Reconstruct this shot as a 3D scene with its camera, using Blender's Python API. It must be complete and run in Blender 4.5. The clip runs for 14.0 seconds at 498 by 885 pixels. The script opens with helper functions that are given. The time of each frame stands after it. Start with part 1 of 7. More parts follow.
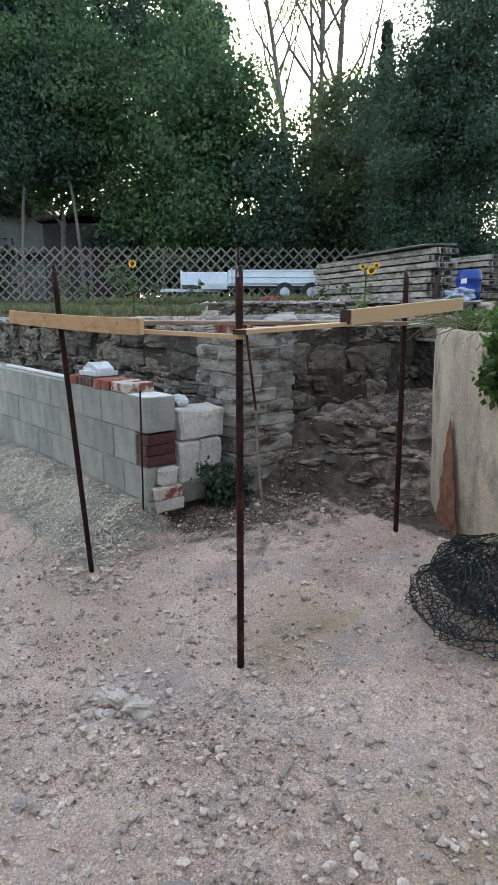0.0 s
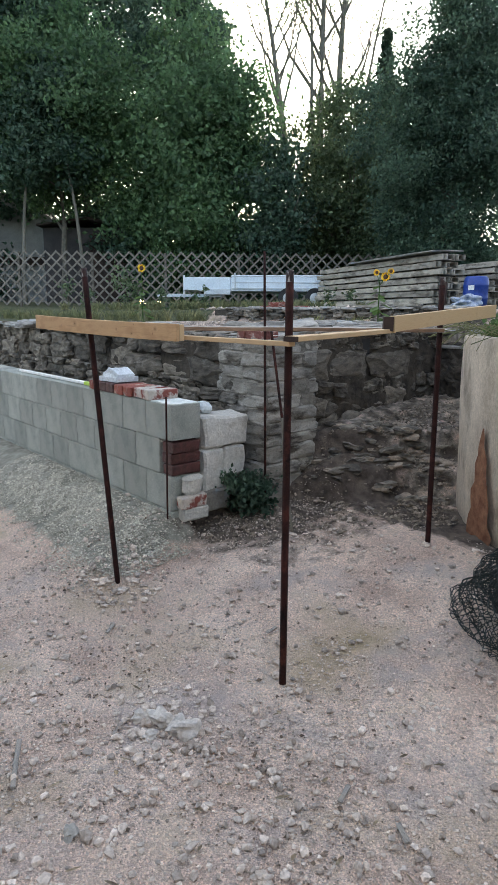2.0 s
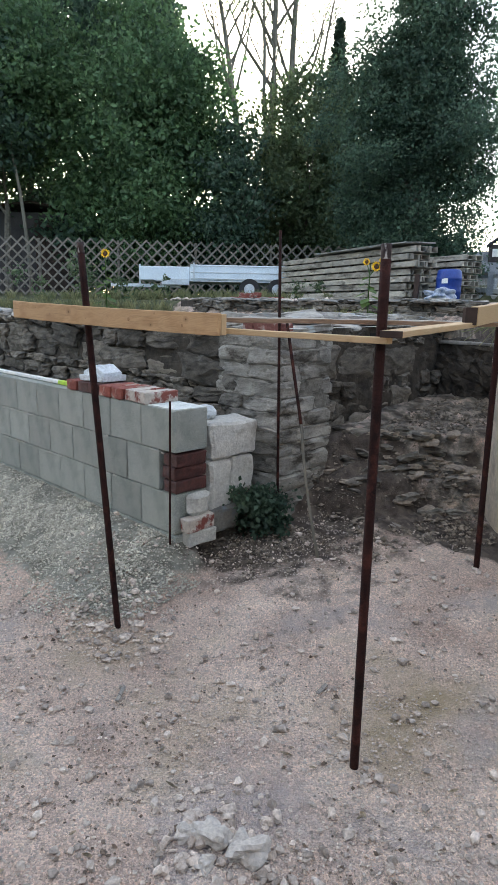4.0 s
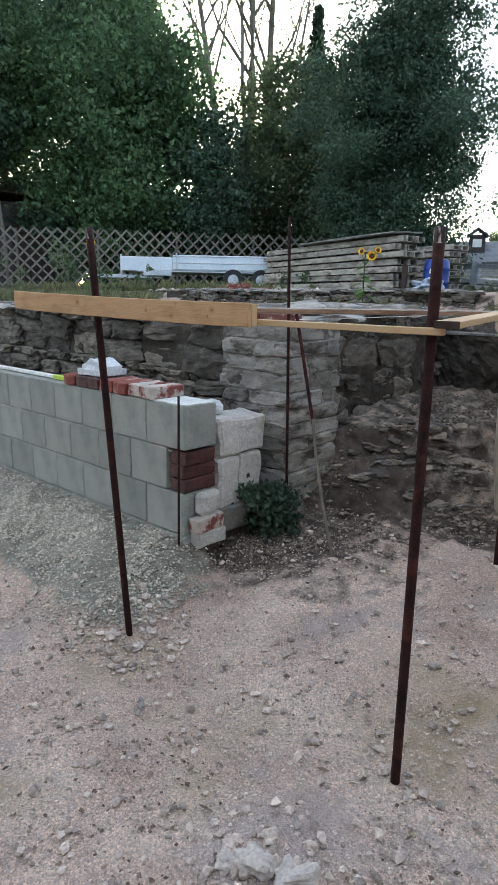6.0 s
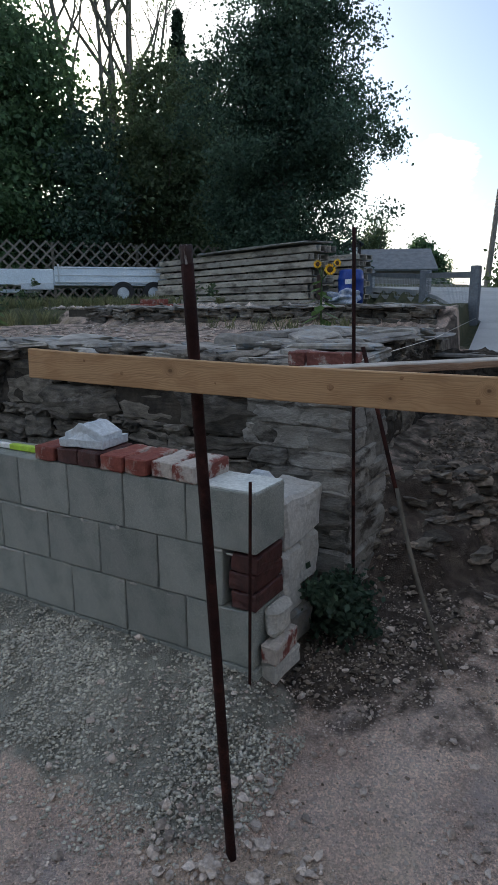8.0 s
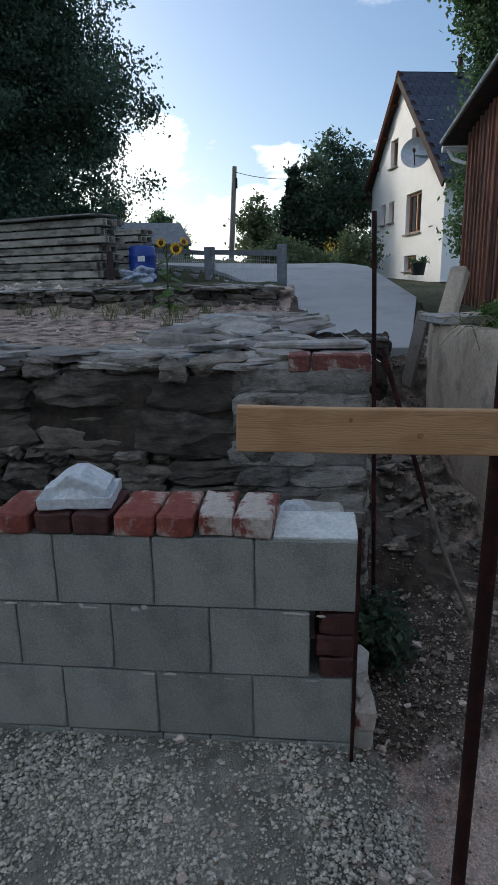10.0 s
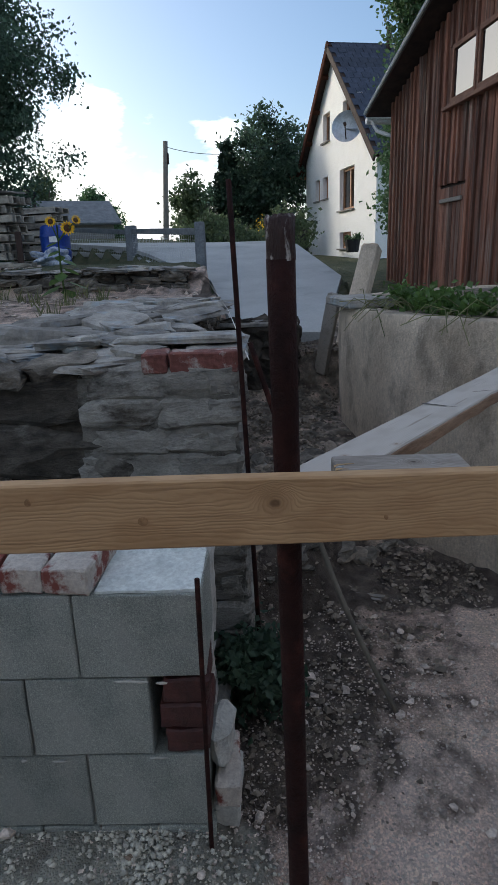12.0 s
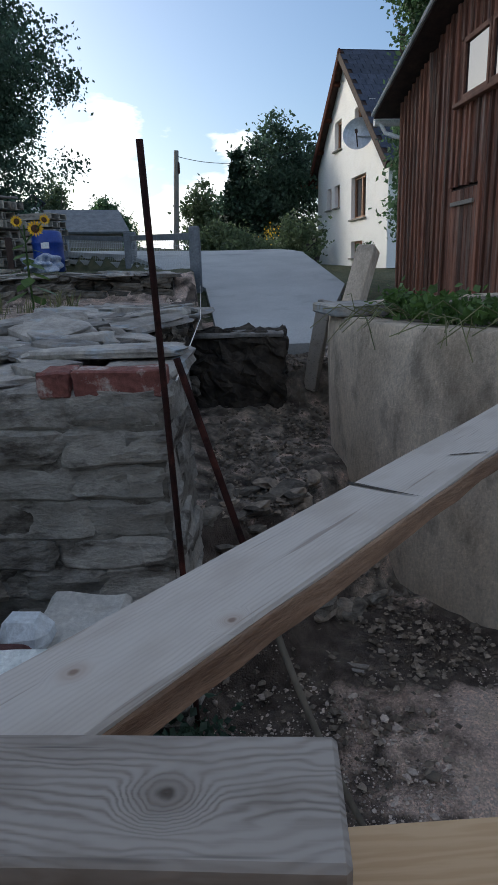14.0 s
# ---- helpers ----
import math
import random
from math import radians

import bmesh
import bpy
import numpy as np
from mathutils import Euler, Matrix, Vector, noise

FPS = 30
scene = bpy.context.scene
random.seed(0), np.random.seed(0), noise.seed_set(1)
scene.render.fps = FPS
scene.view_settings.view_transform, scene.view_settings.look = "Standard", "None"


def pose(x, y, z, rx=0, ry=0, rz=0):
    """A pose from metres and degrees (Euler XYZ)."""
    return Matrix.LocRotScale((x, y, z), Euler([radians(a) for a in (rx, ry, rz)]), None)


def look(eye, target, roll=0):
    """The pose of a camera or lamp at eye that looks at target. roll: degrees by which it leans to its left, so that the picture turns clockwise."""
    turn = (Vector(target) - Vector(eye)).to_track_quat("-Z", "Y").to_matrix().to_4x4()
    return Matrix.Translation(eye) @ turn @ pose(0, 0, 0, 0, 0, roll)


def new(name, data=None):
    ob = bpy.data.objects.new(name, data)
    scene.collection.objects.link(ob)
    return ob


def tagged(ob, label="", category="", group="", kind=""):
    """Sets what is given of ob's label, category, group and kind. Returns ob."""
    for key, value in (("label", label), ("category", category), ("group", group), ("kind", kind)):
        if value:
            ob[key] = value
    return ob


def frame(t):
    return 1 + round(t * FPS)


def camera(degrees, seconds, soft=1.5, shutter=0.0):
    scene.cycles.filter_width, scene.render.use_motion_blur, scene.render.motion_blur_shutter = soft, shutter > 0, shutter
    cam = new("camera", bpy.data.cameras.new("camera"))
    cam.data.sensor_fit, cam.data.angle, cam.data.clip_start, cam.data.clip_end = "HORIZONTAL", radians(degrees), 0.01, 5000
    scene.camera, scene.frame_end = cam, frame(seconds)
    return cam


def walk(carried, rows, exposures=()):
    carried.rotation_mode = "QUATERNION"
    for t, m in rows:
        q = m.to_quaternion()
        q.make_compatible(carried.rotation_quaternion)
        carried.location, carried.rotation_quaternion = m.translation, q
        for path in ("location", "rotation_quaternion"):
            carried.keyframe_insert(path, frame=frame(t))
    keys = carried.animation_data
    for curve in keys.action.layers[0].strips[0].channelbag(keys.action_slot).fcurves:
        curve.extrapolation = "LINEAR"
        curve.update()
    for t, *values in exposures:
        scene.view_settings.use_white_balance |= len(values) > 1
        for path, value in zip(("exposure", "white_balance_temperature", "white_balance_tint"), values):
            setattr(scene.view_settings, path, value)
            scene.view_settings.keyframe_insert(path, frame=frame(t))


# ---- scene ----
cam = camera(44.1, 14.0)
PATH = [
    (0, (-0.357, -0.836, 1.495), (0.894, 0.667, 1.075), 0.3),
    (0.5, (-0.413, -0.773, 1.505), (0.834, 0.735, 1.09), 0.5),
    (1, (-0.453, -0.762, 1.506), (0.8, 0.742, 1.098), 0.5),
    (1.5, (-0.499, -0.727, 1.506), (0.762, 0.772, 1.1), 0.6),
    (2, (-0.473, -0.635, 1.497), (0.793, 0.86, 1.093), 0.6),
    (2.5, (-0.309, -0.398, 1.476), (0.958, 1.096, 1.073), 0.6),
    (3, (-0.211, -0.159, 1.482), (1.065, 1.328, 1.079), 0.7),
    (3.5, (-0.302, 0.0, 1.481), (1.058, 1.404, 1.056), 1.2),
    (3.7, (-0.365, 0.065, 1.473), (1.012, 1.451, 1.05), 1.2),
    (5.8, (-0.407, 0.209, 1.482), (1.028, 1.528, 1.033), 1.6),
    (6, (-0.404, 0.343, 1.464), (1.033, 1.66, 1.015), 1.1),
    (6.5, (-0.426, 0.658, 1.483), (1.089, 1.884, 1.032), 1.4),
    (7, (-0.29, 1.002, 1.475), (1.275, 2.165, 1.03), 1.2),
    (7.2, (-0.264, 1.143, 1.509), (1.313, 2.29, 1.064), 1.3),
    (9.3, (-0.091, 2.521, 1.627), (1.804, 2.956, 1.159), -2.4),
    (9.5, (-0.085, 2.649, 1.64), (1.823, 2.993, 1.15), -1.7),
    (10, (-0.033, 2.924, 1.694), (1.889, 3.131, 1.181), -1.1),
    (10.5, (0.011, 2.898, 1.706), (1.934, 2.967, 1.161), -1.0),
    (11, (0.163, 2.754, 1.708), (2.078, 2.756, 1.131), -1.5),
    (11.5, (0.312, 2.621, 1.716), (2.225, 2.649, 1.133), -1.8),
    (12, (0.392, 2.613, 1.701), (2.306, 2.66, 1.122), -2.0),
    (12.5, (0.539, 2.621, 1.688), (2.453, 2.676, 1.11), -1.9),
    (13, (0.681, 2.623, 1.674), (2.596, 2.689, 1.1), -1.8),
    (13.5, (0.772, 2.531, 1.669), (2.69, 2.614, 1.106), -1.9),
    (14, (0.915, 2.393, 1.639), (2.837, 2.485, 1.093), -1.9),
]
walk(cam, [(t, look(eye, target, roll)) for t, eye, target, roll in PATH],
     exposures=[(0.0, 1.22, 6900, 8), (3.7, 1.22, 6900, 8), (6.0, 1.14, 6850, 8), (6.5, 1.06, 6800, 8), (7.0, 0.4, 6650, 9), (7.2, 0.28, 6600, 9), (9.3, -0.25, 6250, 9), (10.5, -0.1, 6250, 9), (11.0, 0.38, 6350, 9), (11.6, -0.08, 6400, 9), (12.0, -0.1, 6300, 9), (12.5, 0.05, 6350, 9), (13.2, -0.1, 6350, 9), (14.0, -0.22, 6200, 9)])

# ---------------------------------------------------------------- world, sun
SUN_AZ, SUN_EL = 52.0, 17.0        # degrees from +x towards +y, and above the horizon
world = bpy.data.worlds.new("world")
scene.world = world
world.use_nodes = True
wn, wl = world.node_tree.nodes, world.node_tree.links
wn.clear()
w_out, w_bg = wn.new("ShaderNodeOutputWorld"), wn.new("ShaderNodeBackground")
w_sky = wn.new("ShaderNodeTexSky")
w_sky.sky_type, w_sky.sun_disc = "NISHITA", False
w_sky.sun_elevation, w_sky.sun_rotation = radians(SUN_EL), radians(90 - SUN_AZ)
w_sky.air_density, w_sky.dust_density, w_sky.ozone_density = 1.0, 2.2, 3.0
w_tc, w_map = wn.new("ShaderNodeTexCoord"), wn.new("ShaderNodeMapping")
w_map.inputs["Scale"].default_value = (1.0, 1.0, 2.6)
w_noise = wn.new("ShaderNodeTexNoise")
w_noise.inputs["Scale"].default_value, w_noise.inputs["Detail"].default_value = 3.1, 7.0
w_noise.inputs["Roughness"].default_value = 0.55
w_ramp = wn.new("ShaderNodeValToRGB")
w_ramp.color_ramp.elements[0].position, w_ramp.color_ramp.elements[1].position = 0.505, 0.665
w_mix = wn.new("ShaderNodeMix")
w_mix.data_type = "RGBA"
w_mix.inputs[7].default_value = (8.5, 8.3, 8.2, 1)
wl.new(w_tc.outputs["Generated"], w_map.inputs["Vector"])
wl.new(w_map.outputs["Vector"], w_noise.inputs["Vector"])
# fair-weather cumulus low over the drive, broken up by the same noise


def sky_math(kind, a, b):
    x = wn.new("ShaderNodeMath")
    x.operation = kind
    for sock, v in zip(x.inputs, (a, b)):
        if isinstance(v, float):
            sock.default_value = v
        else:
            wl.new(v, sock)
    return x.outputs[0]


w_puff = wn.new("ShaderNodeTexNoise")
w_puff.inputs["Scale"].default_value, w_puff.inputs["Detail"].default_value, w_puff.inputs["Roughness"].default_value = 9.0, 8.0, 0.6
wl.new(w_map.outputs["Vector"], w_puff.inputs["Vector"])
heap = None
for direction, spread in (((0.949, 0.240, 0.190), 0.034), ((0.953, 0.220, 0.178), 0.028), ((0.942, 0.262, 0.178), 0.03), ((0.988, 0.035, 0.135), 0.050), ((0.990, 0.085, 0.095), 0.060), ((0.985, 0.155, 0.070), 0.075), ((0.99, -0.02, 0.10), 0.06), ((0.96, 0.27, 0.09), 0.06)):
    gap = wn.new("ShaderNodeVectorMath")
    gap.operation = "DISTANCE"
    wl.new(w_tc.outputs["Generated"], gap.inputs[0])
    gap.inputs[1].default_value = Vector(direction).normalized()
    one = sky_math("SUBTRACT", 1.0, sky_math("DIVIDE", gap.outputs["Value"], spread))
    heap = one if heap is None else sky_math("MAXIMUM", heap, one)
heap = sky_math("MULTIPLY", sky_math("MAXIMUM", heap, -1.0), 0.19)
gap = wn.new("ShaderNodeVectorMath")
gap.operation = "DISTANCE"
wl.new(w_tc.outputs["Generated"], gap.inputs[0])
gap.inputs[1].default_value = Vector((0.95, 0.08, 0.24)).normalized()
clear = sky_math("MULTIPLY", sky_math("MAXIMUM", sky_math("SUBTRACT", 1.0, sky_math("DIVIDE", gap.outputs["Value"], 0.5)), 0.0), 0.22)
cover_fac = sky_math("MAXIMUM", sky_math("SUBTRACT", w_noise.outputs["Fac"], clear), sky_math("ADD", heap, w_puff.outputs["Fac"]))
wl.new(cover_fac, w_ramp.inputs["Fac"])
wl.new(w_ramp.outputs["Color"], w_mix.inputs[0])
wl.new(w_sky.outputs["Color"], w_mix.inputs[6])
wl.new(w_mix.outputs[2], w_bg.inputs["Color"])
w_bg.inputs["Strength"].default_value = 0.21
wl.new(w_bg.outputs["Background"], w_out.inputs["Surface"])

sun = new("sun", bpy.data.lights.new("sun", "SUN"))
sun.data.energy, sun.data.angle, sun.data.color = 1.6, radians(10), (1.0, 0.93, 0.82)
sun_dir = Vector((math.cos(radians(SUN_AZ)) * math.cos(radians(SUN_EL)), math.sin(radians(SUN_AZ)) * math.cos(radians(SUN_EL)), math.sin(radians(SUN_EL))))
sun.matrix_world = look(sun_dir * 60, (0, 0, 0))


# ---------------------------------------------------------------- materials
def material(name, c1, c2, scale=8.0, rough=0.85, bump=0.3, fine=60.0, stain=None, stain_scale=2.0, stain_at=(0.55, 0.7), metal=0.0,
             vary=0.0, stretch=(1, 1, 1), translucent=0.0, coords="Object", voronoi=0.0, island=False):
    """Two scales of noise between c1 and c2, stains, fine relief; vary shifts the brightness from piece to piece."""
    m = bpy.data.materials.new(name)
    m.use_nodes = True
    n, l = m.node_tree.nodes, m.node_tree.links
    b = n["Principled BSDF"]
    b.inputs["Roughness"].default_value, b.inputs["Metallic"].default_value = rough, metal
    tc, mp = n.new("ShaderNodeTexCoord"), n.new("ShaderNodeMapping")
    mp.inputs["Scale"].default_value = stretch
    if coords == "World":
        l.new(n.new("ShaderNodeNewGeometry").outputs["Position"], mp.inputs["Vector"])
    else:
        l.new(tc.outputs[coords], mp.inputs["Vector"])

    def noise_tex(s, detail=6.0, r=0.6):
        t = n.new("ShaderNodeTexNoise")
        t.inputs["Scale"].default_value, t.inputs["Detail"].default_value, t.inputs["Roughness"].default_value = s, detail, r
        l.new(mp.outputs["Vector"], t.inputs["Vector"])
        return t

    def mix(a, bb, fac, blend="MIX"):
        x = n.new("ShaderNodeMix")
        x.data_type, x.blend_type = "RGBA", blend
        for sock, v in ((x.inputs[6], a), (x.inputs[7], bb), (x.inputs[0], fac)):
            if hasattr(v, "is_linked"):
                l.new(v, sock)
            elif isinstance(v, tuple):
                sock.default_value = (*v, 1)
            else:
                sock.default_value = v
        return x.outputs[2]

    def ramp(sock, lo, hi):
        r = n.new("ShaderNodeMapRange")
        r.inputs["From Min"].default_value, r.inputs["From Max"].default_value = lo, hi
        l.new(sock, r.inputs["Value"])
        return r.outputs["Result"]

    big, small = noise_tex(scale), noise_tex(fine, 4.0, 0.7)
    col = mix(c1, c2, ramp(big.outputs["Fac"], 0.32, 0.68))
    col = mix(col, (0.0, 0.0, 0.0), 0.0) if not fine else mix(col, mix(col, (2.0, 2.0, 2.0), 1.0, "MULTIPLY"), ramp(small.outputs["Fac"], 0.3, 1.1))
    height = small.outputs["Fac"]
    if voronoi:
        v = n.new("ShaderNodeTexVoronoi")
        v.inputs["Scale"].default_value = voronoi
        l.new(mp.outputs["Vector"], v.inputs["Vector"])
        bw = n.new("ShaderNodeRGBToBW")
        l.new(v.outputs["Color"], bw.inputs["Color"])
        col = mix(col, mix(col, (1.9, 1.85, 1.8), 1.0, "MULTIPLY"), ramp(bw.outputs["Val"], 0.35, 1.1))
        mx = n.new("ShaderNodeMath")
        mx.operation = "SUBTRACT"
        l.new(small.outputs["Fac"], mx.inputs[0])
        l.new(v.outputs["Distance"], mx.inputs[1])
        height = mx.outputs["Value"]
    if stain:
        s = noise_tex(stain_scale, 8.0, 0.65)
        col = mix(col, stain, ramp(s.outputs["Fac"], *stain_at))
    if vary:
        if island:
            g = n.new("ShaderNodeNewGeometry")
            src = g.outputs["Random Per Island"]
        else:
            g = n.new("ShaderNodeObjectInfo")
            src = g.outputs["Random"]
        hs = n.new("ShaderNodeHueSaturation")
        mr = n.new("ShaderNodeMapRange")
        mr.inputs["To Min"].default_value, mr.inputs["To Max"].default_value = 1 - vary, 1 + vary
        l.new(src, mr.inputs["Value"])
        l.new(mr.outputs["Result"], hs.inputs["Value"])
        l.new(col, hs.inputs["Color"])
        col = hs.outputs["Color"]
    l.new(col, b.inputs["Base Color"])
    if bump:
        bp = n.new("ShaderNodeBump")
        bp.inputs["Strength"].default_value, bp.inputs["Distance"].default_value = bump, 0.01
        l.new(height, bp.inputs["Height"])
        l.new(bp.outputs["Normal"], b.inputs["Normal"])
    if translucent:
        tr, ms = n.new("ShaderNodeBsdfTranslucent"), n.new("ShaderNodeMixShader")
        l.new(col, tr.inputs["Color"])
        ms.inputs["Fac"].default_value = translucent
        l.new(b.outputs["BSDF"], ms.inputs[1])
        l.new(tr.outputs["BSDF"], ms.inputs[2])
        l.new(ms.outputs["Shader"], n["Material Output"].inputs["Surface"])
    return m


M_ground = material("crushed_stone", (0.355, 0.262, 0.212), (0.57, 0.463, 0.392), 2.6, 0.95, 1.0, 90, (0.44, 0.345, 0.225), 1.3, (0.50, 0.68), voronoi=150)


def add_cover(m):
    """Lets gravel, soil and turf take over from the yard's stone where the mesh says so."""
    n, l = m.node_tree.nodes, m.node_tree.links
    b = n["Principled BSDF"]
    col = b.inputs["Base Color"].links[0].from_socket
    tc, at, sep = n.new("ShaderNodeTexCoord"), n.new("ShaderNodeVertexColor"), n.new("ShaderNodeSeparateColor")
    at.layer_name = "cover"
    for tone, sc, lo, hi, shift in (((0.44, 0.405, 0.395), 1.9, 0.53, 0.66, 3.0), ((0.17, 0.125, 0.095), 5.0, 0.62, 0.80, 11.0)):
        mv, nz, r, mixd = n.new("ShaderNodeMapping"), n.new("ShaderNodeTexNoise"), n.new("ShaderNodeMapRange"), n.new("ShaderNodeMix")
        mv.inputs["Location"].default_value = (shift, shift * 0.7, 0)
        nz.inputs["Scale"].default_value, nz.inputs["Detail"].default_value, nz.inputs["Roughness"].default_value = sc, 9, 0.68
        r.inputs["From Min"].default_value, r.inputs["From Max"].default_value, r.inputs["To Max"].default_value = lo, hi, 0.6
        mixd.data_type = "RGBA"
        mixd.inputs[7].default_value = (*tone, 1)
        l.new(tc.outputs["Object"], mv.inputs["Vector"])
        l.new(mv.outputs["Vector"], nz.inputs["Vector"])
        l.new(nz.outputs["Fac"], r.inputs["Value"])
        l.new(r.outputs["Result"], mixd.inputs[0])
        l.new(col, mixd.inputs[6])
        col = mixd.outputs[2]
    l.new(at.outputs["Color"], sep.inputs["Color"])
    for k, (c1, c2, sc) in enumerate((((0.21, 0.205, 0.165), (0.45, 0.44, 0.375), 12), ((0.055, 0.042, 0.034), (0.19, 0.152, 0.122), 14), ((0.05, 0.07, 0.03), (0.13, 0.125, 0.065), 6))):
        nz, edge = n.new("ShaderNodeTexNoise"), n.new("ShaderNodeTexNoise")
        nz.inputs["Scale"].default_value, nz.inputs["Detail"].default_value = sc, 8
        edge.inputs["Scale"].default_value, edge.inputs["Detail"].default_value = 9, 8
        l.new(tc.outputs["Object"], nz.inputs["Vector"])
        l.new(tc.outputs["Object"], edge.inputs["Vector"])
        mixc = n.new("ShaderNodeMix")
        mixc.data_type = "RGBA"
        mixc.inputs[6].default_value, mixc.inputs[7].default_value = (*c1, 1), (*c2, 1)
        r = n.new("ShaderNodeMapRange")
        r.inputs["From Min"].default_value, r.inputs["From Max"].default_value = 0.3, 0.7
        l.new(nz.outputs["Fac"], r.inputs["Value"])
        l.new(r.outputs["Result"], mixc.inputs[0])
        add = n.new("ShaderNodeMath")
        add.operation = "ADD"
        l.new(sep.outputs[k], add.inputs[0])
        l.new(edge.outputs["Fac"], add.inputs[1])
        r2 = n.new("ShaderNodeMapRange")
        r2.inputs["From Min"].default_value, r2.inputs["From Max"].default_value = 0.88, 1.12
        l.new(add.outputs["Value"], r2.inputs["Value"])
        out = n.new("ShaderNodeMix")
        out.data_type = "RGBA"
        l.new(r2.outputs["Result"], out.inputs[0])
        l.new(col, out.inputs[6])
        l.new(mixc.outputs[2], out.inputs[7])
        col = out.outputs[2]
    l.new(col, b.inputs["Base Color"])


add_cover(M_ground)
M_knot = material("knot", (0.20, 0.10, 0.042), (0.36, 0.21, 0.10), 90, 0.6, 0.1, 120)
M_crumb = material("earth_crumb", (0.09, 0.066, 0.05), (0.22, 0.165, 0.125), 20, 0.95, 0.2, 80, vary=0.4, island=True)
M_pebble = material("pebble", (0.31, 0.255, 0.21), (0.54, 0.47, 0.41), 20, 0.9, 0.3, 80, vary=0.42, island=True)
M_heapstone = material("dusty_stone", (0.38, 0.345, 0.305), (0.54, 0.50, 0.455), 16, 0.9, 0.6, 70, (0.30, 0.25, 0.205), 9, (0.56, 0.70))
M_greypebble = material("grey_pebble", (0.30, 0.285, 0.235), (0.55, 0.53, 0.455), 20, 0.9, 0.2, 80, vary=0.3, island=True)
M_soil = material("dark_soil", (0.07, 0.058, 0.045), (0.17, 0.14, 0.11), 5, 0.95, 0.8, 50, (0.22, 0.19, 0.15), 9, voronoi=40)
M_pitstone = material("pit_stone", (0.105, 0.084, 0.064), (0.25, 0.212, 0.168), 18, 0.95, 0.3, 60, vary=0.5, island=True)
M_verge = material("verge_paint", (0.05, 0.02, 0.014), (0.08, 0.032, 0.022), 6, 1.0, 0.1, 40)
M_verge.node_tree.nodes["Principled BSDF"].inputs["Specular IOR Level"].default_value = 0.1
M_barnframe = material("barn_window_frame", (0.13, 0.055, 0.034), (0.22, 0.10, 0.062), 8, 0.7, 0.2, 40)
M_railgrey = material("blue_grey_rail", (0.115, 0.13, 0.145), (0.19, 0.205, 0.22), 5, 0.85, 0.3, 40)
M_block = material("concrete_block", (0.24, 0.265, 0.242), (0.38, 0.40, 0.365), 6, 0.9, 0.8, 210, (0.49, 0.50, 0.46), 6, (0.51, 0.72), vary=0.17, stretch=(1, 1.3, 0.9), voronoi=420)
M_mortar = material("mortar", (0.34, 0.34, 0.31), (0.46, 0.45, 0.41), 9, 0.95, 0.5, 70)
M_brick = material("red_brick", (0.17, 0.042, 0.03), (0.28, 0.085, 0.06), 14, 0.85, 0.4, 70, (0.46, 0.38, 0.32), 11, (0.52, 0.62), vary=0.2)
M_darkbrick = material("dark_brick", (0.035, 0.0135, 0.012), (0.085, 0.028, 0.024), 14, 0.55, 0.6, 60, (0.25, 0.2, 0.18), 9, (0.66, 0.76))
M_palebrick = material("mortar_caked_brick", (0.38, 0.335, 0.29), (0.52, 0.48, 0.43), 14, 0.9, 0.7, 70, (0.22, 0.065, 0.05), 8, (0.50, 0.58))
M_white = material("white_stone", (0.40, 0.395, 0.37), (0.56, 0.55, 0.51), 9, 0.9, 0.8, 60, (0.33, 0.30, 0.25), 8, (0.52, 0.72))
M_bluestone = material("pale_stone", (0.42, 0.46, 0.48), (0.56, 0.60, 0.62), 6, 0.8, 0.4, 50)
M_capbrick = material("worn_cap_brick", (0.10, 0.034, 0.028), (0.20, 0.078, 0.062), 16, 0.85, 0.6, 70, (0.40, 0.35, 0.315), 13, (0.54, 0.64), vary=0.15)
M_stone = material("rubble_stone", (0.048, 0.042, 0.034), (0.20, 0.178, 0.145), 10, 0.85, 1.0, 70, (0.34, 0.32, 0.28), 7, (0.57, 0.70), vary=0.5, stretch=(1, 1, 2.4), coords="World")
# joint colour taken near black, with the shade between stones painted in
M_core = material("wall_core_with_shade", (0.018, 0.015, 0.012), (0.075, 0.063, 0.049), 9, 0.95, 1.0, 40, (0.13, 0.11, 0.085), 6, (0.60, 0.72))
M_pillar = material("mortared_stone", (0.17, 0.162, 0.142), (0.33, 0.318, 0.285), 6, 0.92, 1.0, 60, (0.065, 0.056, 0.045), 5, (0.50, 0.64), vary=0.22, stretch=(1, 1, 2.4), coords="World")
M_render = material("mortar_render", (0.10, 0.094, 0.08), (0.23, 0.218, 0.19), 9, 0.95, 1.0, 60, (0.05, 0.043, 0.034), 7, (0.50, 0.64), stretch=(1, 1, 2.0))
M_slate = material("slate_slab", (0.135, 0.126, 0.112), (0.37, 0.352, 0.315), 7, 0.75, 0.7, 50, (0.33, 0.385, 0.42), 5, (0.55, 0.66), vary=0.42, coords="World")
M_concrete = material("weathered_concrete", (0.38, 0.316, 0.24), (0.60, 0.52, 0.418), 3.2, 0.9, 1.0, 70, (0.22, 0.18, 0.138), 4.0, (0.50, 0.70), stretch=(1.1, 1.1, 0.6))
M_rust = material("rust_stain", (0.13, 0.05, 0.025), (0.27, 0.13, 0.07), 16, 0.9, 0.3, 60)
M_road = material("concrete_drive", (0.31, 0.325, 0.325), (0.39, 0.405, 0.40), 1.2, 0.85, 0.2, 70, (0.28, 0.295, 0.295), 0.8)


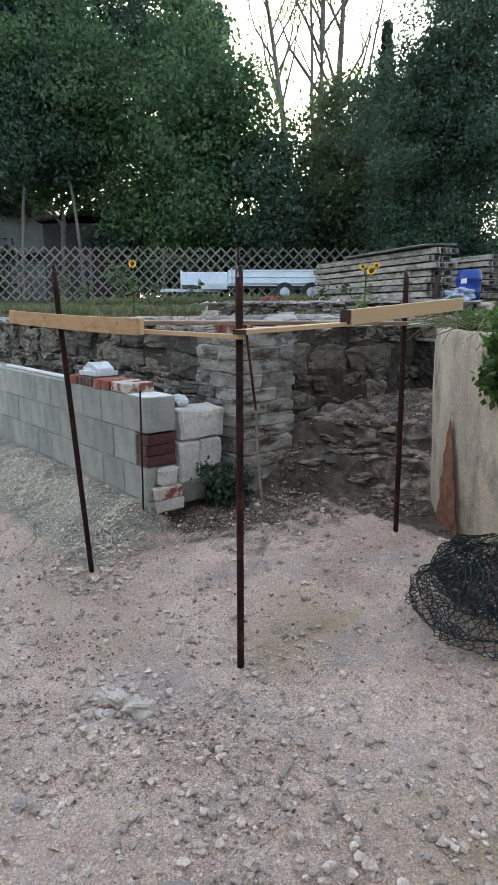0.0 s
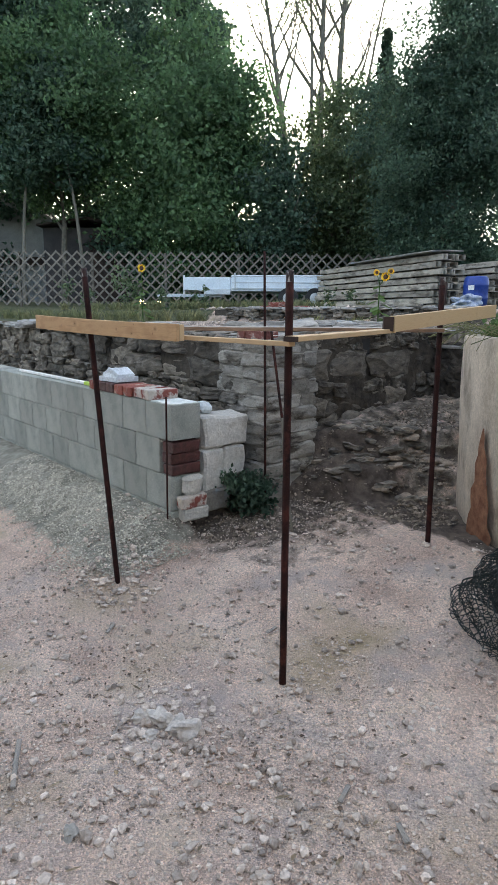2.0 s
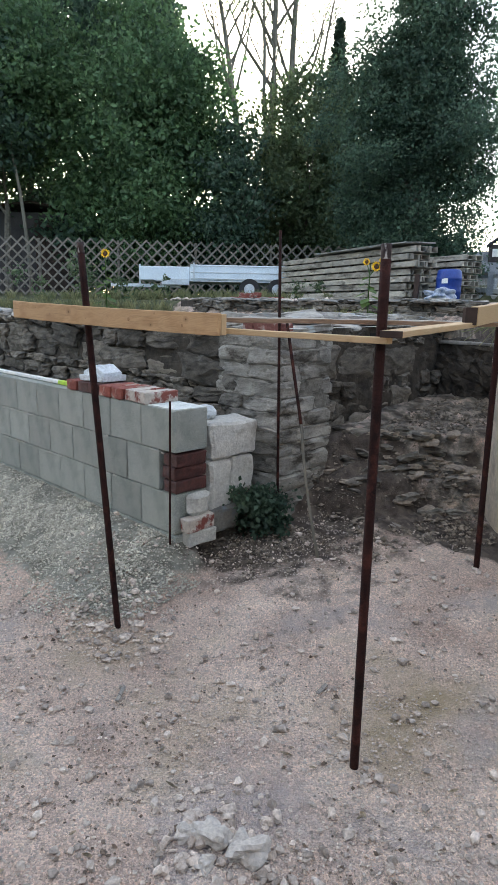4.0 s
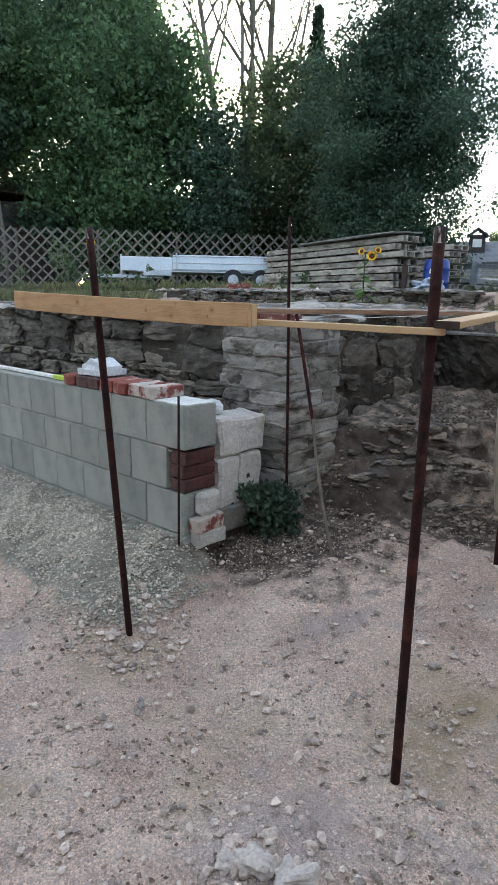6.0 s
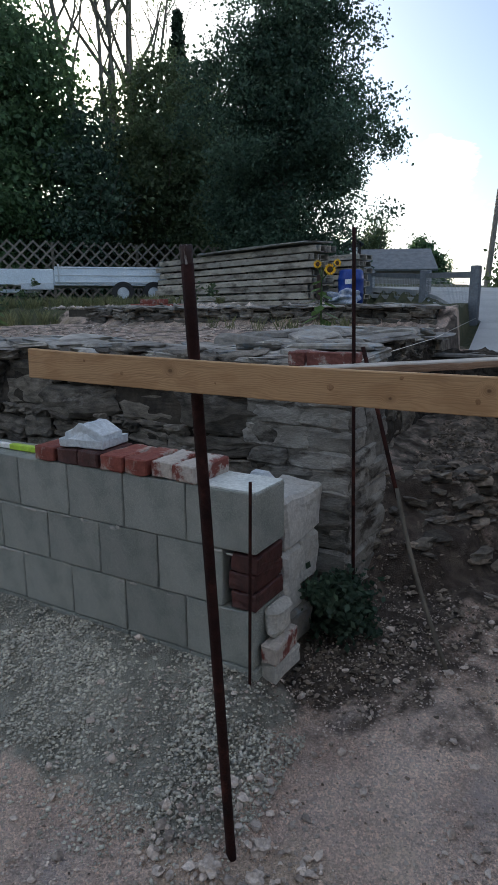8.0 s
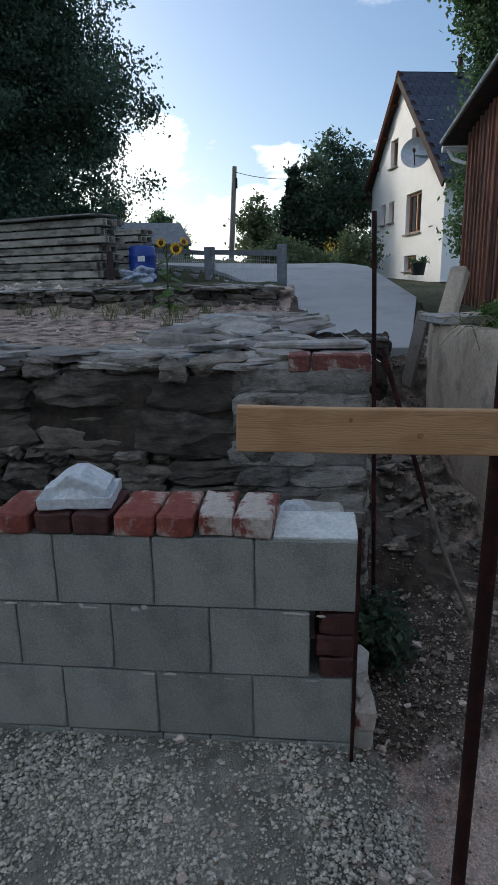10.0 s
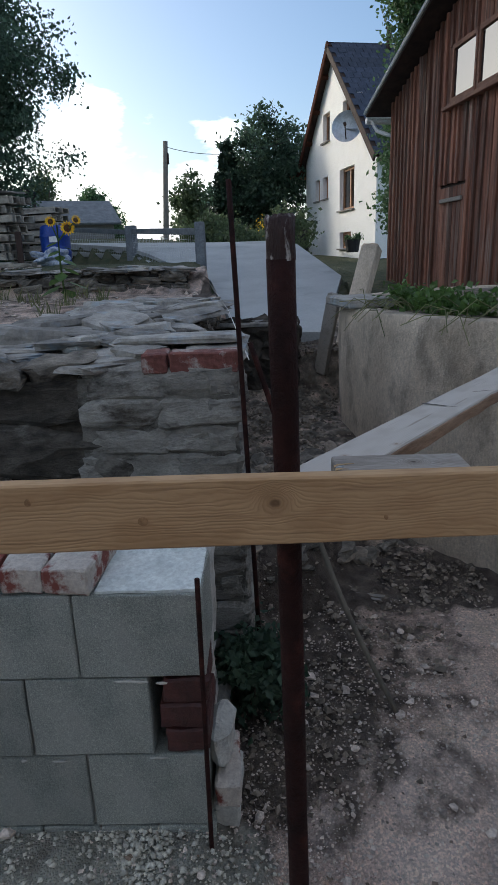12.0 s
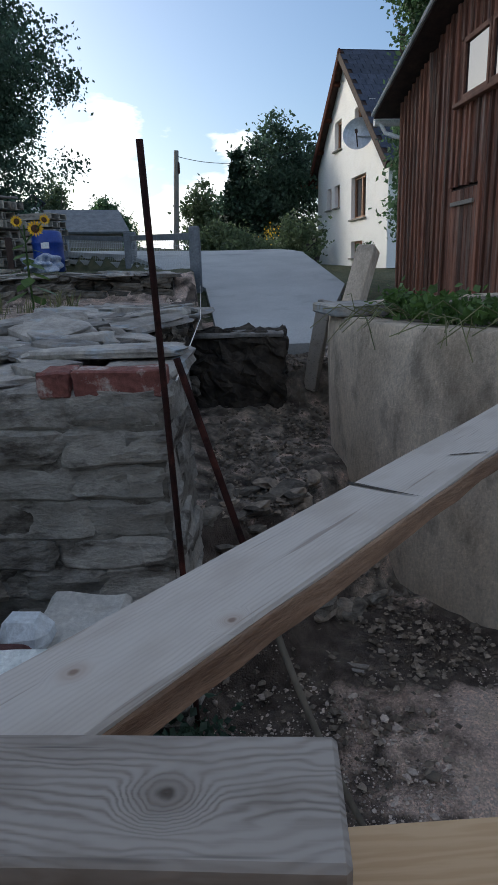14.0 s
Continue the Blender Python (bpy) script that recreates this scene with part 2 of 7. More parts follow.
def wood(name, c1, c2, knot, rings=46.0, rough=0.6, bump=0.15, crack=0.0, knot_size=0.16):
    """Sawn softwood, grain along the piece's own y axis, with growth rings, knots and, where weathered, cracks."""
    m = bpy.data.materials.new(name)
    m.use_nodes = True
    n, l = m.node_tree.nodes, m.node_tree.links
    b = n["Principled BSDF"]
    b.inputs["Roughness"].default_value = rough
    tc, oi, ad, mp, mk = n.new("ShaderNodeTexCoord"), n.new("ShaderNodeObjectInfo"), n.new("ShaderNodeVectorMath"), n.new("ShaderNodeMapping"), n.new("ShaderNodeMapping")
    sc = n.new("ShaderNodeVectorMath")
    sc.operation = "SCALE"
    sc.inputs[0].default_value = (0.05, 7.0, 0.04)
    l.new(oi.outputs["Random"], sc.inputs["Scale"])
    l.new(tc.outputs["Object"], ad.inputs[0])
    l.new(sc.outputs["Vector"], ad.inputs[1])
    mp.inputs["Scale"].default_value, mp.inputs["Location"].default_value = (1, 0.10, 1), (0.03, 0, 0.07)
    mk.inputs["Scale"].default_value = (3.0, 1.7, 3.0)
    l.new(ad.outputs["Vector"], mp.inputs["Vector"])
    l.new(ad.outputs["Vector"], mk.inputs["Vector"])
    vor, wave, fib = n.new("ShaderNodeTexVoronoi"), n.new("ShaderNodeTexWave"), n.new("ShaderNodeTexNoise")
    l.new(mk.outputs["Vector"], vor.inputs["Vector"])
    vor.inputs["Scale"].default_value, vor.inputs["Randomness"].default_value = 1.0, 1.0
    near = n.new("ShaderNodeMapRange")
    near.inputs["From Min"].default_value, near.inputs["From Max"].default_value = 0.22, 0.0
    l.new(vor.outputs["Distance"], near.inputs["Value"])
    push = n.new("ShaderNodeVectorMath")
    push.operation = "SCALE"
    push.inputs[0].default_value = (0.02, 0, 0.02)
    l.new(near.outputs["Result"], push.inputs["Scale"])
    add2 = n.new("ShaderNodeVectorMath")
    l.new(mp.outputs["Vector"], add2.inputs[0])
    l.new(push.outputs["Vector"], add2.inputs[1])
    wave.wave_type, wave.rings_direction = "RINGS", "Y"
    wave.inputs["Scale"].default_value, wave.inputs["Distortion"].default_value = rings, 9.0
    wave.inputs["Detail"].default_value, wave.inputs["Detail Scale"].default_value = 3.0, 1.2
    l.new(add2.outputs["Vector"], wave.inputs["Vector"])
    mf = n.new("ShaderNodeMapping")
    mf.inputs["Scale"].default_value = (300, 9, 300)
    l.new(ad.outputs["Vector"], mf.inputs["Vector"])
    l.new(mf.outputs["Vector"], fib.inputs["Vector"])
    fib.inputs["Scale"].default_value, fib.inputs["Detail"].default_value = 1.0, 4.0

    def mix(a, c, f):
        x = n.new("ShaderNodeMix")
        x.data_type = "RGBA"
        for sock, v in ((x.inputs[6], a), (x.inputs[7], c), (x.inputs[0], f)):
            if isinstance(v, tuple):
                sock.default_value = (*v, 1)
            elif isinstance(v, float):
                sock.default_value = v
            else:
                l.new(v, sock)
        return x.outputs[2]

    def rng_(sock, lo, hi, a=0.0, c=1.0):
        r = n.new("ShaderNodeMapRange")
        r.inputs["From Min"].default_value, r.inputs["From Max"].default_value, r.inputs["To Min"].default_value, r.inputs["To Max"].default_value = lo, hi, a, c
        l.new(sock, r.inputs["Value"])
        return r.outputs["Result"]
    col = mix(c1, c2, rng_(wave.outputs["Fac"], 0.15, 0.95))
    col = mix(col, c1, rng_(fib.outputs["Fac"], 0.45, 0.75, 0.0, 0.55))
    blot = n.new("ShaderNodeTexNoise")
    blot.inputs["Scale"].default_value, blot.inputs["Detail"].default_value = 9.0, 5.0
    l.new(ad.outputs["Vector"], blot.inputs["Vector"])
    col = mix(col, knot, rng_(blot.outputs["Fac"], 0.58, 0.80, 0.0, 0.5))
    col = mix(col, knot, rng_(vor.outputs["Distance"], knot_size, knot_size * 0.7))
    if crack:
        cr = n.new("ShaderNodeTexNoise")
        mc = n.new("ShaderNodeMapping")
        mc.inputs["Scale"].default_value = (120, 5, 120)
        l.new(ad.outputs["Vector"], mc.inputs["Vector"])
        l.new(mc.outputs["Vector"], cr.inputs["Vector"])
        cr.inputs["Scale"].default_value, cr.inputs["Detail"].default_value = 1.0, 2.0
        col = mix(col, (0.05, 0.042, 0.035), rng_(cr.outputs["Fac"], 0.62, 0.70, 0.0, crack))
    l.new(col, b.inputs["Base Color"])
    bp = n.new("ShaderNodeBump")
    bp.inputs["Strength"].default_value, bp.inputs["Distance"].default_value = bump, 0.003
    l.new(wave.outputs["Fac"], bp.inputs["Height"])
    l.new(bp.outputs["Normal"], b.inputs["Normal"])
    return m


M_wood = wood("fresh_pine", (0.60, 0.42, 0.235), (0.53, 0.35, 0.185), (0.27, 0.14, 0.06), 120, 0.6, 0.06, knot_size=0.055)
M_greywood = wood("weathered_pine", (0.55, 0.49, 0.42), (0.45, 0.39, 0.32), (0.27, 0.21, 0.15), 190, 0.75, 0.2, 0.4, 0.05)
M_oldwood = wood("old_grey_board", (0.36, 0.33, 0.29), (0.24, 0.215, 0.185), (0.10, 0.08, 0.06), 210, 0.8, 0.25, 0.8, 0.10)

def plain_sawn(name, c1, c2, knot, pitch, knots, axis=0, wander=9.0, contrast=0.8, rough=0.75, bump=0.2, dark=(0.05, 0.042, 0.035), cracks=0.5):
    """Sawn face whose growth lines run along the piece's y axis and swirl round knots at (across, along, radius)."""
    m = bpy.data.materials.new(name)
    m.use_nodes = True
    n, l = m.node_tree.nodes, m.node_tree.links
    b = n["Principled BSDF"]
    b.inputs["Roughness"].default_value = rough
    tc, sep = n.new("ShaderNodeTexCoord"), n.new("ShaderNodeSeparateXYZ")
    l.new(tc.outputs["Object"], sep.inputs[0])
    u, v = sep.outputs[axis], sep.outputs[1]

    def op(kind, a, c=0.0, d=None):
        x = n.new("ShaderNodeMath")
        x.operation = kind
        for sock, w in zip(x.inputs, (a, c, d)):
            if w is None:
                continue
            if hasattr(w, "is_linked"):
                l.new(w, sock)
            else:
                sock.default_value = w
        return x.outputs[0]

    def fit(sock, lo, hi, a=0.0, c=1.0):
        r = n.new("ShaderNodeMapRange")
        r.interpolation_type = "SMOOTHSTEP"
        for nm, w in (("From Min", lo), ("From Max", hi), ("To Min", a), ("To Max", c)):
            r.inputs[nm].default_value = w
        l.new(sock, r.inputs["Value"])
        return r.outputs["Result"]

    def grainy(su, sv, detail=3.0, z=0.0):
        cb, t = n.new("ShaderNodeCombineXYZ"), n.new("ShaderNodeTexNoise")
        l.new(op("MULTIPLY", u, su), cb.inputs[0])
        l.new(op("MULTIPLY", v, sv), cb.inputs[1])
        l.new(op("MULTIPLY_ADD", sep.outputs[2 - axis], su, z), cb.inputs[2])
        t.inputs["Scale"].default_value, t.inputs["Detail"].default_value = 1.0, detail
        l.new(cb.outputs[0], t.inputs["Vector"])
        return t.outputs["Fac"]

    def mix(a, c, f):
        x = n.new("ShaderNodeMix")
        x.data_type = "RGBA"
        for sock, w in ((x.inputs[6], a), (x.inputs[7], c), (x.inputs[0], f)):
            if isinstance(w, tuple):
                sock.default_value = (*w, 1)
            else:
                l.new(w, sock)
        return x.outputs[2]

    k = 2 * math.pi / pitch
    f = op("MULTIPLY_ADD", u, k, op("MULTIPLY", grainy(22, 6.0, 3.0), wander))
    f = op("ADD", f, op("MULTIPLY", grainy(75, 26.0, 3.0, 4.0), wander * 0.22))
    tint, core = None, None
    for ku, kv, kr in knots:
        du, dv = op("SUBTRACT", u, ku), op("MULTIPLY", op("SUBTRACT", v, kv), 0.8)
        d = op("SQRT", op("ADD", op("MULTIPLY", du, du), op("MULTIPLY", dv, dv)))
        d = op("ADD", d, op("MULTIPLY", op("SUBTRACT", grainy(160, 160, 2.0, kv), 0.5), kr * 0.6))
        near = fit(d, kr * 1.1, kr * 4.5, 1.0, 0.0)
        f = op("ADD", op("MULTIPLY", f, op("SUBTRACT", 1.0, near)), op("MULTIPLY", op("MULTIPLY", d, k * 0.9), near))
        c = fit(d, kr * 0.35, kr * 1.0, 0.85, 0.0)
        t2 = fit(d, kr * 0.8, kr * 3.2, 0.45, 0.0)
        core = c if core is None else op("MAXIMUM", core, c)
        tint = t2 if tint is None else op("MAXIMUM", tint, t2)
    wave = op("MULTIPLY_ADD", op("SINE", f), 0.5, 0.5)
    line = op("MULTIPLY", op("POWER", wave, 1.8), fit(grainy(60, 5.0, 3.0, 9.0), 0.30, 0.62, 0.25, contrast))
    col = mix(c1, c2, line)
    col = mix(col, c1, fit(grainy(900, 22, 3.0, 2.0), 0.40, 0.75, 0.0, 0.5))
    col = mix(col, c2, fit(grainy(26, 11, 5.0, 6.0), 0.44, 0.66, 0.0, 0.7))
    if knots:
        col = mix(col, knot, tint)
        col = mix(col, tuple(x * 0.6 for x in knot), core)
    if cracks:
        col = mix(col, dark, fit(grainy(170, 5.5, 2.0, 12.0), 0.64, 0.72, 0.0, cracks))
    l.new(col, b.inputs["Base Color"])
    bp = n.new("ShaderNodeBump")
    bp.inputs["Strength"].default_value, bp.inputs["Distance"].default_value = bump, 0.0012
    l.new(op("SUBTRACT", 1.0, line), bp.inputs["Height"])
    l.new(bp.outputs["Normal"], b.inputs["Normal"])
    return m


M_offcut = plain_sawn("grey_offcut", (0.37, 0.335, 0.295), (0.19, 0.16, 0.132), (0.11, 0.085, 0.062), 0.0042, [(0.001, 0.016, 0.0042)], 0, 70.0, 0.85, 0.85, 0.5, cracks=0.95)
M_greyboard = plain_sawn("weathered_board", (0.55, 0.51, 0.455), (0.44, 0.395, 0.34), (0.36, 0.25, 0.18), 0.0036, [(-0.006, -0.85, 0.0035), (0.028, -0.762, 0.003), (0.01, 0.2, 0.004)], 0, 30.0, 0.6, 0.8, 0.3, (0.22, 0.17, 0.13), 0.6)
M_freshboard = plain_sawn("fresh_board", (0.56, 0.352, 0.18), (0.42, 0.242, 0.112), (0.26, 0.14, 0.062), 0.0052, [(0.006, -0.214, 0.0065), (-0.02, 0.32, 0.004), (0.01, 0.51, 0.005)], 2, 46.0, 0.5, 0.75, 0.6, (0.30, 0.17, 0.08), 0.5)
M_wane = material("wane_edge", (0.13, 0.075, 0.045), (0.30, 0.20, 0.13), 30, 0.85, 0.6, 140, stretch=(1, 0.15, 1))
M_panel = material("formwork_panel", (0.22, 0.198, 0.162), (0.42, 0.385, 0.325), 3, 0.85, 0.5, 40, (0.12, 0.10, 0.08), 2.5, (0.5, 0.66), stretch=(3, 0.6, 3), vary=0.25)
M_iron = material("rusted_iron", (0.010, 0.0038, 0.0035), (0.034, 0.0105, 0.0085), 14, 0.7, 0.6, 120, (0.11, 0.034, 0.024), 9, (0.54, 0.72))
M_iron.node_tree.nodes["Principled BSDF"].inputs["Specular IOR Level"].default_value = 0.2
M_burr = material("bare_steel", (0.012, 0.005, 0.0045), (0.034, 0.012, 0.010), 22, 0.55, 0.6, 120, (0.48, 0.46, 0.43), 52, (0.545, 0.61), stretch=(1, 1, 0.35))
M_wire = material("green_wire", (0.006, 0.011, 0.011), (0.016, 0.025, 0.024), 20, 0.5, 0.0, 60)
M_barn = material("barn_boards", (0.085, 0.036, 0.024), (0.26, 0.112, 0.07), 2.4, 0.8, 0.6, 40, (0.25, 0.185, 0.15), 1.8, (0.52, 0.66), stretch=(7, 7, 0.5), vary=0.5)
M_darkwood = material("dark_timber", (0.02, 0.012, 0.009), (0.05, 0.029, 0.022), 6, 0.85, 0.3, 40)
M_plaster = material("white_plaster", (0.74, 0.74, 0.72), (0.81, 0.81, 0.79), 2, 0.9, 0.15, 60)
M_roof = material("slate_roof", (0.024, 0.031, 0.05), (0.048, 0.06, 0.09), 5, 0.9, 0.4, 30, vary=0.2)
M_frame = material("window_frame", (0.24, 0.115, 0.06), (0.33, 0.17, 0.095), 8, 0.5, 0.1, 40)
M_glass = bpy.data.materials.new("window_glass")
M_glass.use_nodes = True
g_b = M_glass.node_tree.nodes["Principled BSDF"]
g_b.inputs["Base Color"].default_value, g_b.inputs["Roughness"].default_value, g_b.inputs["IOR"].default_value = (0.03, 0.033, 0.037, 1), 0.03, 1.95
M_leaf = material("leaves_green", (0.055, 0.105, 0.05), (0.12, 0.20, 0.09), 1.2, 0.55, 0.0, 9, translucent=0.5, vary=0.4, island=True)
M_leafdark = material("leaves_dark", (0.036, 0.070, 0.048), (0.088, 0.142, 0.09), 1.0, 0.55, 0.0, 9, translucent=0.5, vary=0.45, island=True)
M_leafolive = material("leaves_olive", (0.06, 0.092, 0.046), (0.12, 0.16, 0.082), 1.2, 0.55, 0.0, 9, translucent=0.5, vary=0.35, island=True)
M_needle = material("needles", (0.012, 0.03, 0.016), (0.03, 0.055, 0.03), 1.2, 0.6, 0.0, 9, vary=0.3, island=True)
M_herb = material("herbs", (0.05, 0.105, 0.025), (0.105, 0.18, 0.05), 4, 0.5, 0.0, 20, translucent=0.45, vary=0.3, island=True)
M_grass = material("dry_grass", (0.10, 0.12, 0.05), (0.22, 0.21, 0.10), 3, 0.7, 0.0, 20, translucent=0.2, vary=0.3, island=True)
M_bark = material("bark", (0.06, 0.052, 0.042), (0.15, 0.13, 0.105), 8, 0.9, 0.6, 40)
M_palebark = material("pale_bark", (0.075, 0.068, 0.054), (0.17, 0.155, 0.125), 5, 0.9, 0.5, 30, stretch=(1, 1, 0.4))
M_petal = material("yellow_petals", (0.75, 0.42, 0.01), (0.85, 0.55, 0.03), 30, 0.5, 0.0, 60, translucent=0.25)
M_seed = material("seed_disc", (0.045, 0.022, 0.01), (0.10, 0.05, 0.02), 60, 0.9, 0.4, 120)
M_alu = material("painted_sheet", (0.50, 0.55, 0.60), (0.60, 0.65, 0.69), 2, 0.35, 0.05, 40, metal=0.2)
M_steel = material("galvanised_steel", (0.38, 0.40, 0.42), (0.52, 0.54, 0.56), 10, 0.45, 0.1, 60, metal=0.6)
M_rubber = material("rubber", (0.015, 0.015, 0.016), (0.03, 0.03, 0.03), 10, 0.8, 0.1, 60)
M_bluepl = material("blue_plastic", (0.007, 0.032, 0.19), (0.012, 0.05, 0.26), 5, 0.4, 0.05, 40)
M_tarp = material("crumpled_foil", (0.10, 0.16, 0.30), (0.55, 0.58, 0.62), 12, 0.4, 0.3, 40)
M_fencewood = material("fence_slats", (0.105, 0.092, 0.076), (0.19, 0.165, 0.14), 5, 0.85, 0.3, 30, vary=0.2)
M_white_plastic = material("white_plastic", (0.62, 0.62, 0.60), (0.72, 0.72, 0.70), 6, 0.45, 0.05, 40)
M_lime = material("lime_plastic", (0.35, 0.55, 0.04), (0.45, 0.62, 0.06), 6, 0.4, 0.05, 40)
M_shedwall = material("shed_wall", (0.035, 0.03, 0.03), (0.06, 0.05, 0.048), 2, 0.9, 0.2, 30)
M_palewall = material("pale_wall", (0.22, 0.21, 0.20), (0.30, 0.285, 0.27), 2, 0.9, 0.2, 30)
M_string = material("string", (0.65, 0.63, 0.58), (0.75, 0.73, 0.68), 40, 0.8, 0.0, 60)

R = random.Random(7)


# ---------------------------------------------------------------- building helpers
def mesh_of(bm, name, mat, smooth=False):
    me = bpy.data.meshes.new(name)
    bm.normal_update()
    bm.to_mesh(me)
    bm.free()
    me.materials.append(mat)
    if smooth:
        me.polygons.foreach_set("use_smooth", [True] * len(me.polygons))
    return me


def part(name, bm, mat, parent=None, label="", smooth=False):
    """One mesh object out of a bmesh, under a thing or a part."""
    ob = new(name, mesh_of(bm, name, mat, smooth))
    ob.parent = parent
    if parent is not None:
        ob.matrix_parent_inverse = parent.matrix_basis.inverted() if parent.parent is None else Matrix()
    if label:
        tagged(ob, label)
    return ob


def thing(name, label, category, place=(0, 0, 0), group="", kind=""):
    ob = new(name)
    ob.location = place
    ob.empty_display_size = 0.1
    ob.matrix_basis = Matrix.Translation(place)
    return tagged(ob, label, category, group, kind)


def box(bm, c, s, m=None, bevel=0.0, jit=0.0, cuts=0, rng=None):
    """A box of centre c and size s added to bm, bevelled, cut and roughened."""
    rng = rng or R
    t = bmesh.new()
    bmesh.ops.create_cube(t, size=1.0)
    for v in t.verts:
        v.co = Vector((v.co.x * s[0], v.co.y * s[1], v.co.z * s[2]))
    if bevel:
        bmesh.ops.bevel(t, geom=list(t.edges), offset=bevel, segments=1, affect="EDGES")
    if cuts:
        edges = [e for e in t.edges if e.calc_length() > 2.2 * (bevel + 0.001)]
        bmesh.ops.subdivide_edges(t, edges=edges, cuts=cuts, use_grid_fill=True)
    place = Matrix.Translation(c) if m is None else m @ Matrix.Translation(c)
    for v in t.verts:
        if jit:
            v.co += Vector((rng.uniform(-jit, jit), rng.uniform(-jit, jit), rng.uniform(-jit, jit)))
        v.co = place @ v.co
    keep = {v: bm.verts.new(v.co) for v in t.verts}
    for f in t.faces:
        bm.faces.new([keep[v] for v in f.verts])
    t.free()


def tube(bm, a, b, r1, r2=None, n=8, caps=True):
    """A tapered rod from a to b."""
    a, b = Vector(a), Vector(b)
    r2 = r1 if r2 is None else r2
    d = (b - a)
    q = d.to_track_quat("Z", "Y").to_matrix()
    ring = lambda c, r: [bm.verts.new(c + q @ Vector((r * math.cos(2 * math.pi * k / n), r * math.sin(2 * math.pi * k / n), 0))) for k in range(n)]
    va, vb = ring(a, r1), ring(b, r2)
    for k in range(n):
        bm.faces.new((va[k], va[(k + 1) % n], vb[(k + 1) % n], vb[k]))
    if caps:
        bm.faces.new(va[::-1])
        bm.faces.new(vb)


def bent_tube(bm, pts, radii, n=6):
    """A rod through several points."""
    rings = []
    for i, p in enumerate(pts):
        d = Vector(pts[min(i + 1, len(pts) - 1)]) - Vector(pts[max(i - 1, 0)])
        q = d.to_track_quat("Z", "Y").to_matrix()
        r = radii[i] if hasattr(radii, "__len__") else radii
        rings.append([bm.verts.new(Vector(p) + q @ Vector((r * math.cos(2 * math.pi * k / n), r * math.sin(2 * math.pi * k / n), 0))) for k in range(n)])
    for va, vb in zip(rings, rings[1:]):
        for k in range(n):
            bm.faces.new((va[k], va[(k + 1) % n], vb[(k + 1) % n], vb[k]))
    bm.faces.new(rings[0][::-1])
    bm.faces.new(rings[-1])


def rock(bm, c, s, rng=None, sub=2, jit=0.12, m=None):
    """An irregular stone of size s."""
    rng = rng or R
    r = bmesh.ops.create_icosphere(bm, subdivisions=sub, radius=0.5)
    rot = Euler((rng.uniform(0, 6), rng.uniform(0, 6), rng.uniform(0, 6))).to_matrix()
    off = Vector((rng.uniform(0, 50), rng.uniform(0, 50), rng.uniform(0, 50)))
    for v in r["verts"]:
        p = rot @ v.co
        cheb = max(abs(p.x), abs(p.y), abs(p.z))
        p = p * (0.6 + 0.4 * 0.5 / max(cheb, 1e-4) * 0.72)
        p *= 1 + jit * 2.2 * noise.noise(p * 3 + off)
        v.co = Vector((p.x * s[0], p.y * s[1], p.z * s[2]))
        v.co = (m @ v.co if m is not None else v.co) + Vector(c)


def smooth(a, b, x):
    t = np.clip((x - a) / (b - a), 0, 1)
    return t * t * (3 - 2 * t)


# ---------------------------------------------------------------- ground
RING_C, RING_R, RING_TOP = (4.556, 0.332), 1.747, 1.375


def road_left(x):
    return np.interp(x, (5.0, 5.5, 9.0, 12.6, 15.6, 18.5, 30.0), (2.75, 2.80, 3.27, 4.88, 7.08, 10.05, 21.0))


def road_right(x):
    return np.interp(x, (5.0, 5.5, 9.0, 13.0, 16.0, 30.0), (2.08, 2.08, 1.50, 1.85, 2.1, 9.0))


def road_z(x, y):
    return np.interp(x, (4.9, 5.5, 9.0, 13.0, 16.5, 30.0), (1.00, 1.08, 1.40, 1.89, 2.05, 2.2)) + 0.03 * np.clip(y - 3.5, 0, 8)


